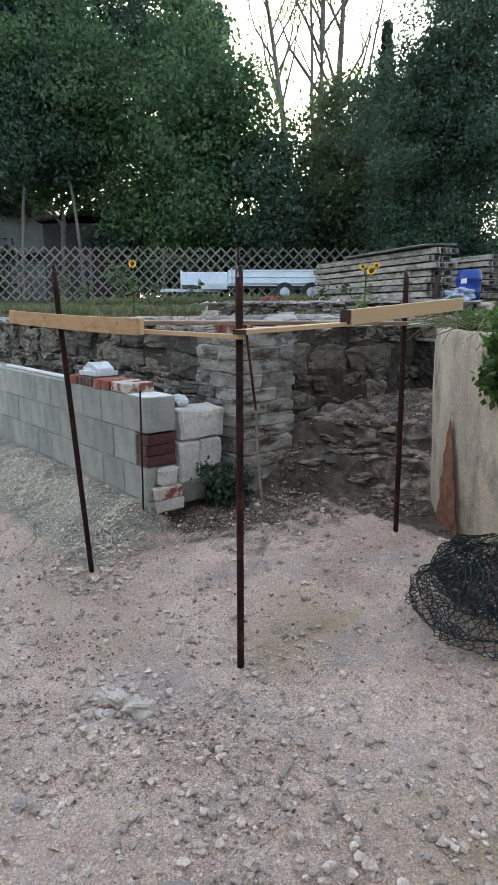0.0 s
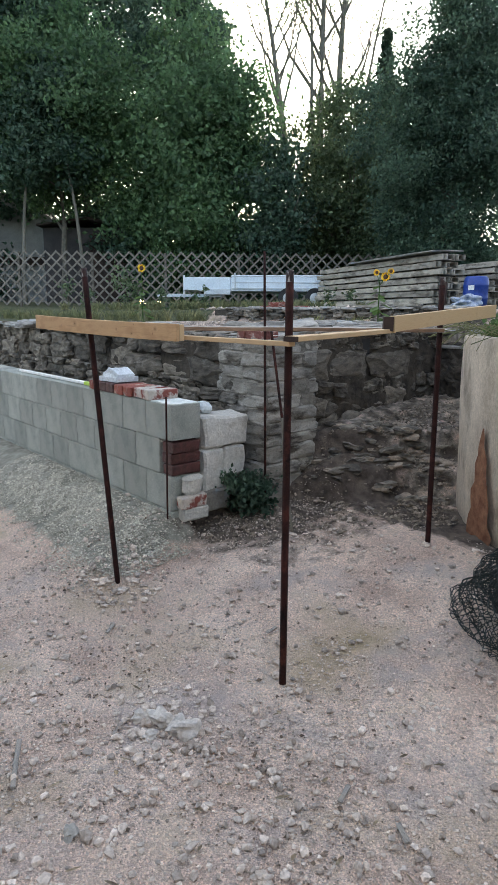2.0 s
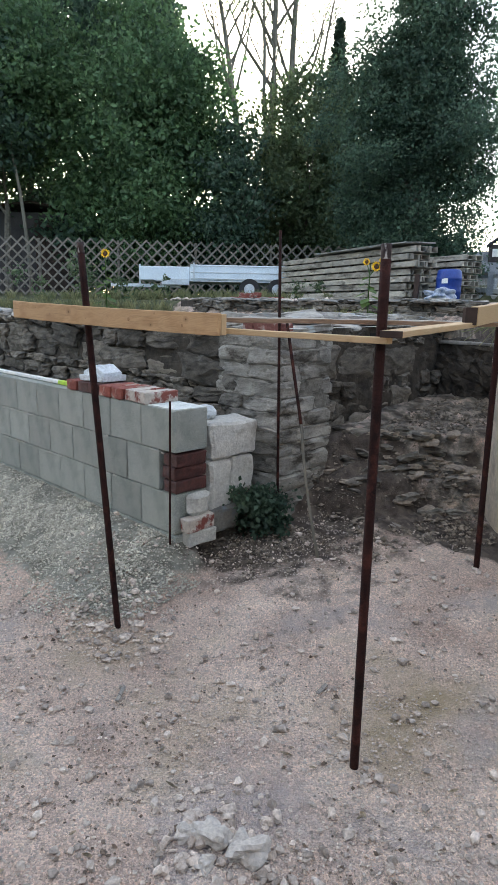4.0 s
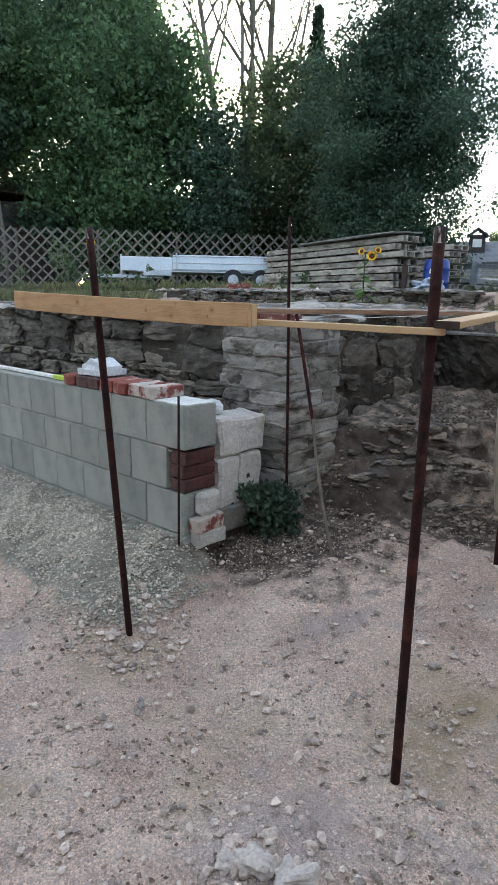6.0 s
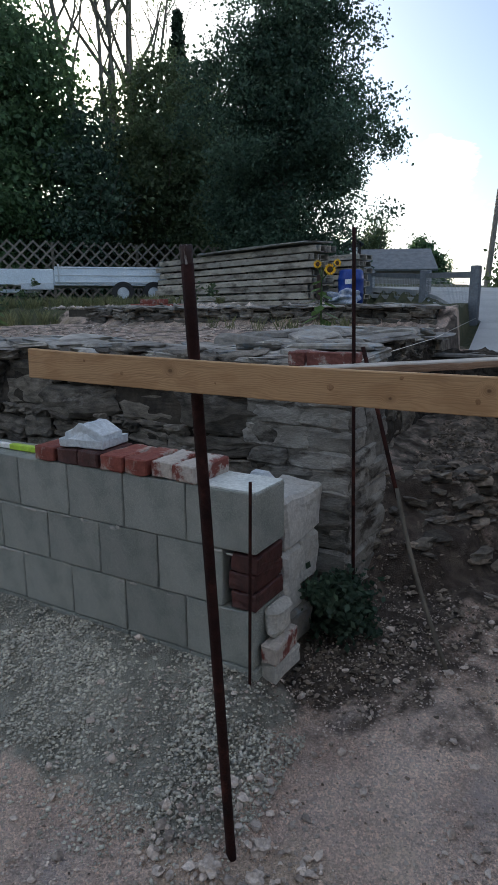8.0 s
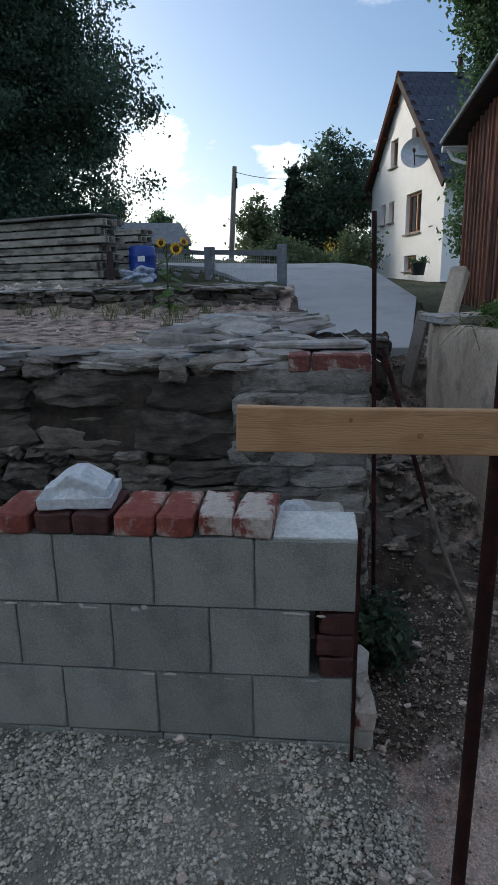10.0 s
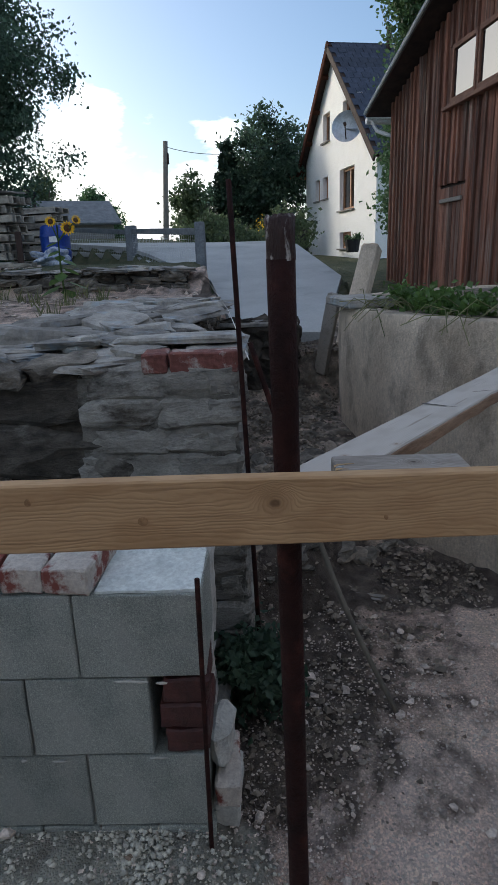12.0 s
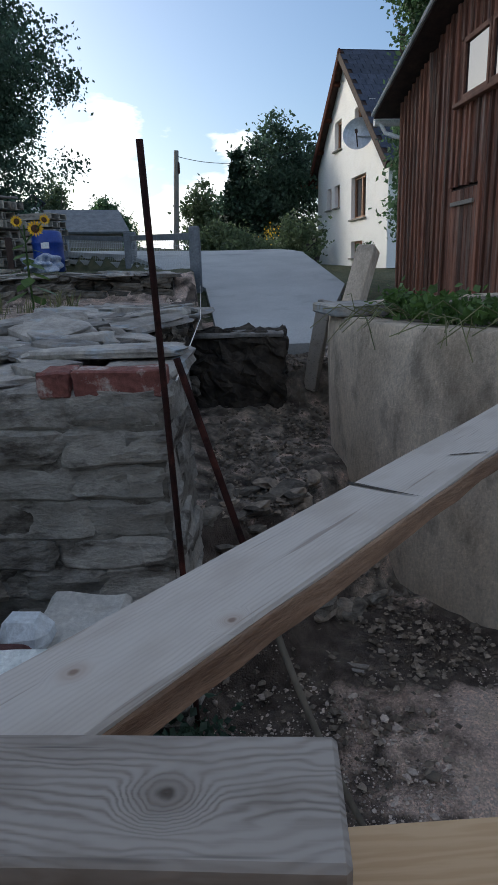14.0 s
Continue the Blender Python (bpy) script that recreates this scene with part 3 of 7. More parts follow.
def ground_z(x, y):
    """The height of the ground at x, y."""
    x, y = np.asarray(x, float), np.asarray(y, float)
    low = -0.135 + 0.225 * smooth(1.1, 2.6, x) + 0.02 * smooth(2.6, 3.0, x)
    bank = smooth(0.9, 1.72, x) * smooth(2.40, 2.85, y) * np.where(x < 1.86, 1, 0)
    low = np.maximum(low, -0.135 + 0.285 * bank)
    # the pit's earth bank rises in two crumbling steps to a shelf that climbs to the drive
    s = 0.62 * x + 0.78 * y
    along = 0.78 * x - 0.62 * y
    wob = 0.05 * np.sin(along * 7.3 + 1.0) + 0.03 * np.sin(along * 17.0)
    ramp = 0.11 + 0.21 * smooth(3.70, 3.88, s + wob) + 0.05 * smooth(3.88, 4.05, s) + 0.20 * smooth(4.04, 4.15, s - 0.8 * wob + 0.04 * np.sin(along * 11)) + 0.14 * smooth(4.15, 5.3, s) + 0.30 * smooth(4.9, 5.5, x)
    z = np.where(x > 2.6, ramp, low)
    # trench behind the block wall
    z = np.where((x > 1.86) & (x < 2.62) & (y > 2.85), 0.30, z)
    upper = 1.33 + 0.05 * smooth(3, 6, x) + 0.22 * smooth(6.4, 6.75, x) + 0.05 * smooth(7, 9.5, x) + 0.0 * y
    front = np.where(x < 3.05, 2.85, 3.12)
    z = np.where((x > 2.62) & (y > front) & (x < 5.1), upper, z)
    beyond = np.where((y > road_left(x) + 0.15), upper, np.where(y < road_right(x) - 0.1, np.where(x > 6.2, 1.06 + 0.10 * smooth(8, 14, x) * 3, 1.0), road_z(x, y) - 0.05))
    z = np.where(x >= 5.1, beyond, z)
    far = smooth(16, 30, np.hypot(x, y))
    return z + far * 0.35 * np.where(x + y > 8, 1, 0)


def ground_sheet():
    def axis(lo, hi):
        a = [np.arange(lo, hi, 0.04)]
        s, p, q = 0.055, hi, lo
        right, left = [], []
        while p < 420:
            s *= 1.09
            p += s
            right.append(p)
        s = 0.055
        while q > -420:
            s *= 1.12
            q -= s
            left.append(q)
        return np.concatenate([left[::-1], a[0], right])
    xs, ys = axis(-1.2, 6.8), axis(-1.5, 6.0)
    X, Y = np.meshgrid(xs, ys, indexing="ij")
    Z = ground_z(X, Y)
    rough = np.zeros_like(Z)
    near = (np.abs(X - 2.5) < 8) & (np.abs(Y - 2.5) < 8)
    for i, j in zip(*np.nonzero(near)):
        p = Vector((X[i, j], Y[i, j], 0))
        amp = 0.010 if X[i, j] < 2.8 else 0.045
        rough[i, j] = amp * noise.noise(p * 1.7) + 0.006 * noise.noise(p * 7)
        if X[i, j] > 2.75 and Y[i, j] < 3.2:
            rough[i, j] += 0.022 * noise.noise(p * 9) + 0.016 * noise.noise(p * 21)
    Z = Z + rough
    nx, ny = len(xs), len(ys)
    idx = np.arange(nx * ny).reshape(nx, ny)
    faces = np.stack([idx[:-1, :-1], idx[1:, :-1], idx[1:, 1:], idx[:-1, 1:]], -1).reshape(-1, 4)
    me = bpy.data.meshes.new("ground")
    me.from_pydata(np.stack([X, Y, Z], -1).reshape(-1, 3).tolist(), [], faces.tolist())
    me.materials.append(M_ground)
    x, y = X.ravel(), Y.ravel()
    soil = np.maximum(np.maximum(smooth(2.75, 3.0, x), smooth(1.3, 2.3, x) * smooth(1.3, 2.9, y)), 0.53 * smooth(1.4, 2.1, x) * smooth(0.9, 2.2, y)) * np.where((x > 2.6) & (y > 3.15) & (x < 6.6), 0.48, 1)
    cover = np.ones((len(x), 4), np.float32)
    path = smooth(3.25, 3.6, x) * smooth(3.15, 2.95, y) * smooth(6.6, 6.3, x)
    cover[:, 0] = 0.55 * path + smooth(0.95, 1.3, x) * smooth(1.95, 1.85, x) * smooth(2.45, 2.8, y)
    cover[:, 1] = soil * smooth(6.9, 6.4, x) * (1 - 0.50 * path)
    cover[:, 2] = np.maximum(np.maximum(smooth(6.4, 7.4, x), smooth(8.2, 9.5, y)), smooth(-4.5, -7, np.minimum(x, y)))
    me.color_attributes.new("cover", "FLOAT_COLOR", "POINT").data.foreach_set("color", cover.ravel())
    me.polygons.foreach_set("use_smooth", [True] * len(faces))
    return tagged(new("ground", me), "pinkish crushed-stone yard rising to turf and garden soil", "ground", kind="structure")


ground_sheet()


def strip(name, xs, zfun, left, right, mat, ny=10, lift=0.0, label="", thick=0.12):
    """A slab that follows two edge lines."""
    bm = bmesh.new()
    rows = [[bm.verts.new((x, l + (r - l) * k / ny, zfun(x, l + (r - l) * k / ny) + lift)) for k in range(ny + 1)] for x, l, r in ((x, float(left(x)), float(right(x))) for x in xs)]
    for a, b in zip(rows, rows[1:]):
        for k in range(ny):
            bm.faces.new((a[k], a[k + 1], b[k + 1], b[k]))
    low = bmesh.ops.extrude_face_region(bm, geom=list(bm.faces))
    for v in low["geom"]:
        if isinstance(v, bmesh.types.BMVert):
            v.co.z -= thick
    bmesh.ops.recalc_face_normals(bm, faces=list(bm.faces))
    return tagged(part(name, bm, mat, None), label, name.split(".")[0], kind="structure")


strip("road", [5.5, 6, 7, 8, 9, 10, 11, 12, 13, 14, 15, 16.5, 18.5], lambda x, y: float(road_z(x, y)), road_left, road_right, M_road, 8, 0.01, "light grey concrete driveway climbing past the barn")


# ---------------------------------------------------------------- stone walls
def stone_meshes(count, mat, seed, jit=0.05, cuts=2, warp=0.17):
    out = []
    rng = random.Random(seed)
    for k in range(count):
        bm = bmesh.new()
        box(bm, (0, 0, 0), (1, 1, 1), bevel=0.10, jit=0.0, cuts=cuts, rng=rng)
        off = Vector((rng.uniform(0, 90), rng.uniform(0, 90), rng.uniform(0, 90)))
        for v in bm.verts:
            v.co += warp * noise.noise_vector(v.co * 1.3 + off) + jit * noise.noise_vector(v.co * 4 + off)
        out.append(mesh_of(bm, "stone", mat))
    return out


RUBBLE = stone_meshes(16, M_stone, 3, 0.12, 3, 0.20)
DRESSED = stone_meshes(8, M_pillar, 5, 0.07, 3, 0.14)
SLABS = stone_meshes(12, M_slate, 9, 0.05, 2, 0.17)


def lay_face(parent, frame_m, length, height, meshes, rng, row=(0.07, 0.17), wide=(1.2, 3.2), depth=0.16, proud=0.025, name="stone", skip=None):
    """Courses of uneven stones in the plane u (along), w (up) of frame_m, whose v axis points into the wall."""
    w = 0.0
    while w < height - 0.02:
        h = min(rng.uniform(*row), height - w + 0.02)
        u = rng.uniform(-0.05, 0)
        while u < length:
            l = h * rng.uniform(*wide)
            if u + l > length - 0.06:
                l = length - u
            mid = (u + l / 2, w + h / 2)
            if l > 0.03 and not (skip and skip(*mid)):
                ob = new(name, rng.choice(meshes))
                ob.parent = parent
                s = rng.uniform(0.9, 1.0)
                ob.matrix_basis = frame_m @ Matrix.LocRotScale((mid[0], depth / 2 + rng.uniform(-proud, proud * 0.7), mid[1] + rng.uniform(-0.02, 0.02)), Euler((rng.uniform(-.12, .12), rng.uniform(-.13, .13), rng.uniform(-.10, .10))), (l * s * 1.06, depth, h * rng.uniform(0.88, 1.15)))
            u += l
        w += h


def frame_of(origin, along, inward):
    """u along, v into the wall, w up."""
    a, b = Vector(along).normalized(), Vector(inward).normalized()
    m = Matrix((a, b, (0, 0, 1))).transposed().to_4x4()
    m.translation = origin
    return m


def wall_thing(name, label):
    ob = new(name)
    return tagged(ob, label, "stone wall", kind="structure")


# the long rubble wall behind the blocks
wall_long = wall_thing("wall_west", "old dry rubble stone retaining wall with a mortared corner")
bm = bmesh.new()
box(bm, (2.765, 5.98, 0.74), (0.415, 6.2, 1.16), cuts=48)
for v in bm.verts:
    if v.co.x < 2.6:
        v.co += 0.03 * noise.noise_vector(v.co * 4) + 0.014 * noise.noise_vector(v.co * 15)
# the core's dark colour also carries the shade in the joints
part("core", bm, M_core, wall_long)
lay_face(wall_long, frame_of((2.52, 3.25, 0.22), (0, 1, 0), (1, 0, 0)), 5.2, 1.12, RUBBLE, random.Random(21), (0.04, 0.17), (1.2, 4.0), 0.17, 0.04)
# its mortared corner
bm = bmesh.new()
box(bm, (2.766, 2.981, 0.70), (0.51, 0.57, 1.22), cuts=36)
for v in bm.verts:
    v.co += 0.010 * noise.noise_vector(v.co * 7) + 0.006 * noise.noise_vector(v.co * 21)
part("mortar_render", bm, M_render, wall_long, "rough stained mortar render")
rng = random.Random(4)
w = 0.1
while w < 1.25:
    h = rng.uniform(0.085, 0.13)
    for origin, along, inward, length in (((2.50, 2.695, w), (0, 1, 0), (1, 0, 0), 0.56), ((2.52, 2.685, w), (1, 0, 0), (0, 1, 0), 0.50)):
        u = 0.0
        while u < length - 0.02:
            l = min(rng.uniform(0.16, 0.36), length - u)
            if length - u - l < 0.09:
                l = length - u
            ob = new("stone", rng.choice(DRESSED))
            ob.parent = wall_long
            ob.matrix_basis = frame_of(origin, along, inward) @ Matrix.LocRotScale((u + l / 2, 0.062 + rng.uniform(-0.012, 0.012), h / 2), Euler((0, rng.uniform(-.03, .03), rng.uniform(-.03, .03))), (l * 1.05, 0.125, h * rng.uniform(0.97, 1.06)))
            u += l
    w += h
BRICK_S = (0.24, 0.115, 0.068)


def brick_mesh(mat, seed, s=BRICK_S, jit=0.0022):
    bm = bmesh.new()
    rng = random.Random(seed)
    box(bm, (0, 0, 0), s, bevel=0.006, cuts=2, jit=jit, rng=rng)
    off = Vector((seed * 3.3, 1, 2))
    for v in bm.verts:
        v.co += 0.006 * noise.noise_vector(v.co * 14 + off)
    return mesh_of(bm, "brick", mat)


for k, (y, l) in enumerate(((2.81, 0.24), (2.985, 0.09))):
    ob = new("brick", brick_mesh(M_capbrick, 30 + k, (0.115, l, 0.072)))
    ob.parent = wall_long
    ob.location = (2.555, y, 1.355)
    tagged(ob, "mortar-smeared red brick")
# flat slabs bedded along the wall's head
rng = random.Random(12)
for k in range(88):
    y = 2.78 + (k / 88) * 5.4 + rng.uniform(-0.1, 0.1)
    x = 2.62 + rng.uniform(-0.07, 0.32)
    if y < 3.05 and x < 2.68:
        continue
    ob = new("slab", rng.choice(SLABS))
    ob.parent = wall_long
    ob.matrix_basis = Matrix.LocRotScale((x, y, 1.345 + rng.uniform(-0.01, 0.055)), Euler((rng.uniform(-.08, .08), rng.uniform(-.08, .08), rng.uniform(0, 6.3))), (rng.uniform(.16, .46), rng.uniform(.12, .32), rng.uniform(.02, .055)))

# the recessed wall of the pit, with a square hole
wall_pit = wall_thing("wall_north", "dark rubble stone wall with a small square hole")
bm = bmesh.new()
box(bm, (4.02, 3.125, 0.85), (2.2, 0.31, 1.0), cuts=30)
for v in bm.verts:
    if v.co.y < 3.0:
        v.co += 0.03 * noise.noise_vector(v.co * 4) + 0.012 * noise.noise_vector(v.co * 15)
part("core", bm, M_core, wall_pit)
lay_face(wall_pit, frame_of((3.0, 2.96, 0.42), (1, 0, 0), (0, 1, 0)), 2.15, 0.92, RUBBLE, random.Random(77), (0.06, 0.28), (1.0, 2.6), 0.17, 0.04, skip=lambda u, w: 0.86 < u < 1.04 and 0.72 < w < 0.92)
rng = random.Random(17)
for k in range(70):
    x = 3.0 + rng.uniform(0, 2.1)
    ob = new("slab", rng.choice(SLABS))
    ob.parent = wall_pit
    ob.matrix_basis = Matrix.LocRotScale((x, 3.08 + rng.uniform(-0.07, 0.55), 1.365 + rng.uniform(-0.01, 0.05)), Euler((rng.uniform(-.12, .12), rng.uniform(-.12, .12), rng.uniform(0, 6.3))), (rng.uniform(.16, .55), rng.uniform(.12, .36), rng.uniform(.025, .085)))
# the hole is a solid black block, its inner shade put into the colour
bm = bmesh.new()
box(bm, (3.93, 2.985, 1.24), (0.13, 0.06, 0.15), bevel=0.01)
part("hole", bm, M_rubber, wall_pit, "square drain hole, a black block for its inner shade")

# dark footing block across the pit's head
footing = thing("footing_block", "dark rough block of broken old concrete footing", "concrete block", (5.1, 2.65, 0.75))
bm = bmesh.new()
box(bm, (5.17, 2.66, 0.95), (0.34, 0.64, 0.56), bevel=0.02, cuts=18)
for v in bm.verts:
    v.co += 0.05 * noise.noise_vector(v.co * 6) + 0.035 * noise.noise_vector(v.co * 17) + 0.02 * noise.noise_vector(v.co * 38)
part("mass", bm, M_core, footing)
bm = bmesh.new()
box(bm, (5.16, 2.65, 1.215), (0.36, 0.62, 0.03), bevel=0.008, cuts=3, jit=0.006)
part("cap", bm, M_slate, footing, "pale slate cap")

# low garden wall higher up
wall_low = wall_thing("wall_garden", "low tumbled slate garden wall")
bm = bmesh.new()
box(bm, (6.72, 6.0, 1.46), (0.3, 5.4, 0.28), cuts=3)
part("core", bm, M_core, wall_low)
lay_face(wall_low, frame_of((6.52, 3.3, 1.34), (0, 1, 0), (1, 0, 0)), 5.0, 0.25, RUBBLE, random.Random(31), (0.05, 0.10), (1.5, 4), 0.18, 0.05)
rng = random.Random(41)
for k in range(60):
    ob = new("slab", rng.choice(SLABS))
    ob.parent = wall_low
    ob.matrix_basis = Matrix.LocRotScale((6.6 + rng.uniform(-.05, .25), 3.3 + rng.uniform(0, 5), 1.60 + rng.uniform(0, .03)), Euler((rng.uniform(-.1, .1), rng.uniform(-.1, .1), rng.uniform(0, 6.3))), (rng.uniform(.15, .4), rng.uniform(.1, .3), rng.uniform(.015, .04)))

# ---------------------------------------------------------------- concrete block wall
FACE_X, BLOCK_L, BLOCK_T = 1.735, 0.33, 0.24
block_wall = wall_thing("wall_blocks", "new wall of pale grey concrete blocks in running bond")
block_variants = {}


def block_piece(y0, y1, z0, z1, x0=FACE_X, x1=FACE_X + BLOCK_T):
    key = (round(y1 - y0, 2), round(z1 - z0, 2), R.randrange(3))
    if key not in block_variants:
        bm = bmesh.new()
        box(bm, (0, 0, 0), (x1 - x0, y1 - y0 - 0.005, z1 - z0 - 0.005), bevel=0.004, cuts=3, jit=0.0008)
        for v in bm.verts:
            if abs(v.co.y) > (y1 - y0) / 2 - 0.01 or abs(v.co.z) > (z1 - z0) / 2 - 0.01:
                v.co += 0.0022 * noise.noise_vector(v.co * 40 + Vector((key[2] * 9, 0, 0)))
        block_variants[key] = mesh_of(bm, "block", M_block)
    ob = new("block", block_variants[key])
    ob.parent = block_wall
    ob.location = ((x0 + x1) / 2 + R.uniform(-.002, .002), (y0 + y1) / 2, (z0 + z1) / 2)


END = 2.775
Z0, CH = 0.172, 0.246
bm = bmesh.new()
box(bm, (FACE_X + BLOCK_T / 2 + 0.004, END + 2.2, Z0 + 1.5 * CH - 0.006), (BLOCK_T - 0.02, 4.06, 3 * CH - 0.012))
part("mortar_bed", bm, M_mortar, block_wall)
for course, start in ((0, END + 0.012), (1, END + 0.152), (2, END)):
    y = start
    while y < 6.6:
        block_piece(y, y + BLOCK_L, Z0 + course * CH, Z0 + (course + 1) * CH)
        y += BLOCK_L
y = END
while y < 6.6:
    block_piece(y, y + 0.165, Z0 - 0.10, Z0)
    y += 0.165
# mortar smears along the bed joints
bm = bmesh.new()
rng = random.Random(3)
for k in range(60):
    rock(bm, (FACE_X - 0.002, END + rng.uniform(0.1, 2.6), Z0 + rng.choice((1, 2)) * CH - 0.006 + rng.uniform(-.008, .004)), (0.008, rng.uniform(.015, .09), rng.uniform(.008, .02)), rng, 1)
ob = part("mortar_smear", bm, M_mortar, block_wall)
ob["kind"] = "stuff"

# pale mortar skim on the end block
M_skim = material("mortar_skim", (0.47, 0.51, 0.49), (0.63, 0.66, 0.63), 12, 0.9, 0.5, 60, (0.36, 0.37, 0.33), 9, (0.56, 0.74))
bm = bmesh.new()
box(bm, (FACE_X + BLOCK_T / 2 + 0.004, END + 0.138, Z0 + 3 * CH + 0.001), (BLOCK_T - 0.012, 0.262, 0.007), cuts=8)
for v in bm.verts:
    v.co += 0.003 * noise.noise_vector(v.co * 30)
part("mortar_skim", bm, M_skim, block_wall, "pale dried mortar skim")

# three bricks in the pocket of the second course, and loose ones on top
def loose_brick(place, mat, label, rot=(0, 0, 0), s=BRICK_S, seed=1, group=""):
    ob = new("brick", brick_mesh(mat, seed, s))
    ob.matrix_basis = pose(*place, *rot)
    return tagged(ob, label, "brick", group)


for k, (z, mat, lab) in enumerate(((0.455, M_darkbrick, "old dark brick in the wall's end pocket"), (0.533, M_darkbrick, "dark red brick in the wall's end pocket"), (0.611, M_darkbrick, "old dark red brick in the wall's end pocket"))):
    loose_brick((FACE_X + 0.125, END + 0.068 + (0.006 if k == 1 else -0.004), z + 0.003), mat, lab, (0, 0, R.uniform(-2, 2)), (0.235, 0.118, 0.074), 60 + k, "bricks in the pocket")
top = Z0 + 3 * CH
for k, (y, mat, lab, dx, w) in enumerate(((3.103, M_palebrick, "mortar-caked red brick lying on the block wall", 0, .118), (3.232, M_palebrick, "pale mortar-caked brick lying on the block wall", .012, .112), (3.357, M_brick, "red brick lying on the block wall", 0, .116),
                                     (3.487, M_brick, "bright red brick lying on the block wall", -.004, .13), (3.63, M_darkbrick, "dark brick lying on the block wall", .0, .118), (3.76, M_darkbrick, "dark brick under the pale stone", .0, .118), (3.90, M_brick, "worn red brick lying on the block wall", -.01, .118))):
    loose_brick((FACE_X + 0.118 + dx, y, top + 0.036), mat, lab, (0, 0, R.uniform(-4, 4)), (0.24, w, 0.07), 80 + k, "bricks along the wall top")
# broken pale stone on the bricks
bm = bmesh.new()
box(bm, (0, 0, 0), (0.2, 0.24, 0.09), bevel=0.004, cuts=4)
for v in bm.verts:
    if v.co.z > 0:
        v.co.z += 0.055 * max(0, 1 - abs(v.co.y - 0.0) / 0.11) + 0.012 * noise.noise(v.co * 22) - 0.03
        v.co.x *= 0.8
        v.co.y *= 0.85
    v.co += 0.004 * noise.noise_vector(v.co * 25)
ob = new("stone_fragment", mesh_of(bm, "stone_fragment", M_bluestone))
ob.matrix_basis = pose(1.855, 3.70, top + 0.122, 0, 0, 8)
tagged(ob, "broken pale blue-grey stone lying on bricks", "stone")

# pale stones packed against the wall's end
for k, (c, s, lab, mat) in enumerate((((2.225, 2.905, 0.682), (0.41, 0.21, 0.225), "large white limestone block beside the wall end", M_white), ((2.10, 2.90, 0.40), (0.19, 0.21, 0.32), "squared white stone beside the wall end", M_white),
                                 ((2.31, 2.91, 0.44), (0.20, 0.2, 0.23), "chipped white stone beside the wall end", M_white), ((1.895, 2.752, 0.345), (0.16, 0.07, 0.15), "crumbling lump of pale mortar at the wall foot", M_mortar),
                                 ((2.13, 2.87, 0.19), (0.24, 0.2, 0.16), "half-buried grey stone at the wall foot", M_slate), ((2.055, 2.985, 0.822), (0.10, 0.12, 0.06), "broken red brick behind the block wall", M_darkbrick),
                                 ((2.16, 2.985, 0.835), (0.11, 0.12, 0.085), "pale rounded stone behind the block wall", M_bluestone))):
    bm = bmesh.new()
    box(bm, (0, 0, 0), s, bevel=0.03 if k in (3, 5, 6) else 0.016, cuts=5)
    off = Vector((k * 7.7, 0, 3))
    for v in bm.verts:
        v.co += (0.035 if k == 3 else 0.02) * noise.noise_vector(v.co * 6 + off) + 0.006 * noise.noise_vector(v.co * 25 + off)
    ob = new("stone", mesh_of(bm, "stone", mat))
    ob.matrix_basis = pose(*c, 0, 0, R.uniform(-6, 6))
    tagged(ob, lab, "stone")
loose_brick((1.875, 2.744, 0.235), M_palebrick, "pale worn brick at the wall foot", (0, 0, 2), (0.21, 0.072, 0.085), 95)
loose_brick((1.89, 2.746, 0.15), M_mortar, "mortar-covered brick at the wall foot", (0, 0, -2), (0.21, 0.075, 0.085), 96)

# long spirit level lying on the wall
level = thing("spirit_level", "long white spirit level with lime green ends", "spirit level", (1.85, 4.6, top))
bm = bmesh.new()
box(bm, (1.83, 4.99, top + 0.014), (0.03, 1.5, 0.024), bevel=0.003)
part("rail", bm, M_white_plastic, level)
bm = bmesh.new()
box(bm, (1.83, 4.10, top + 0.014), (0.034, 0.28, 0.028), bevel=0.003)
part("end_cap", bm, M_lime, level, "lime green end cap")

# ---------------------------------------------------------------- posts, rods and boards
def post(name, foot, head, r, label, group):
    ob = thing(name, label, "post", foot, group)
    f, h = Vector(foot) - Vector((0, 0, 0.08)), Vector(head)
    d = (h - f).normalized()
    bm = bmesh.new()
    n = 14
    pts = [f + (h - d * 0.044 - f) * k / n for k in range(n + 1)]
    bent_tube(bm, pts, [r * (0.965 + (0.012 * math.sin(k * 2.1) if k < n else 0)) for k in range(n + 1)], 18)
    part("pipe", bm, M_iron, ob, smooth=True)
    bm = bmesh.new()
    q = d.to_track_quat("Z", "Y").to_matrix().to_4x4()
    q.translation = h - d * 0.046
    rng = random.Random(int(foot[0] * 1000))
    outer, inner = [], []
    for lvl, (rr, zz) in enumerate(((r * 0.962, 0), (r * 0.965, 0.022), (r * 0.99, 0.043), (r * 0.84, 0.046), (r * 0.78, 0.01))):
        outer.append([bm.verts.new(q @ Vector(((rr + rng.uniform(-.0008, .0008)) * math.cos(k * math.pi / 9), rr * math.sin(k * math.pi / 9), zz + (rng.uniform(-.0018, .001) if lvl in (2, 3) else 0)))) for k in range(18)])
    for a, b in zip(outer, outer[1:]):
        for k in range(18):
            bm.faces.new((a[k], a[(k + 1) % 18], b[(k + 1) % 18], b[k]))
    bm.faces.new(outer[-1][::-1])
    part("hammered_head", bm, M_burr, ob, "hammered rim with bright steel streaks", smooth=True)
    return ob


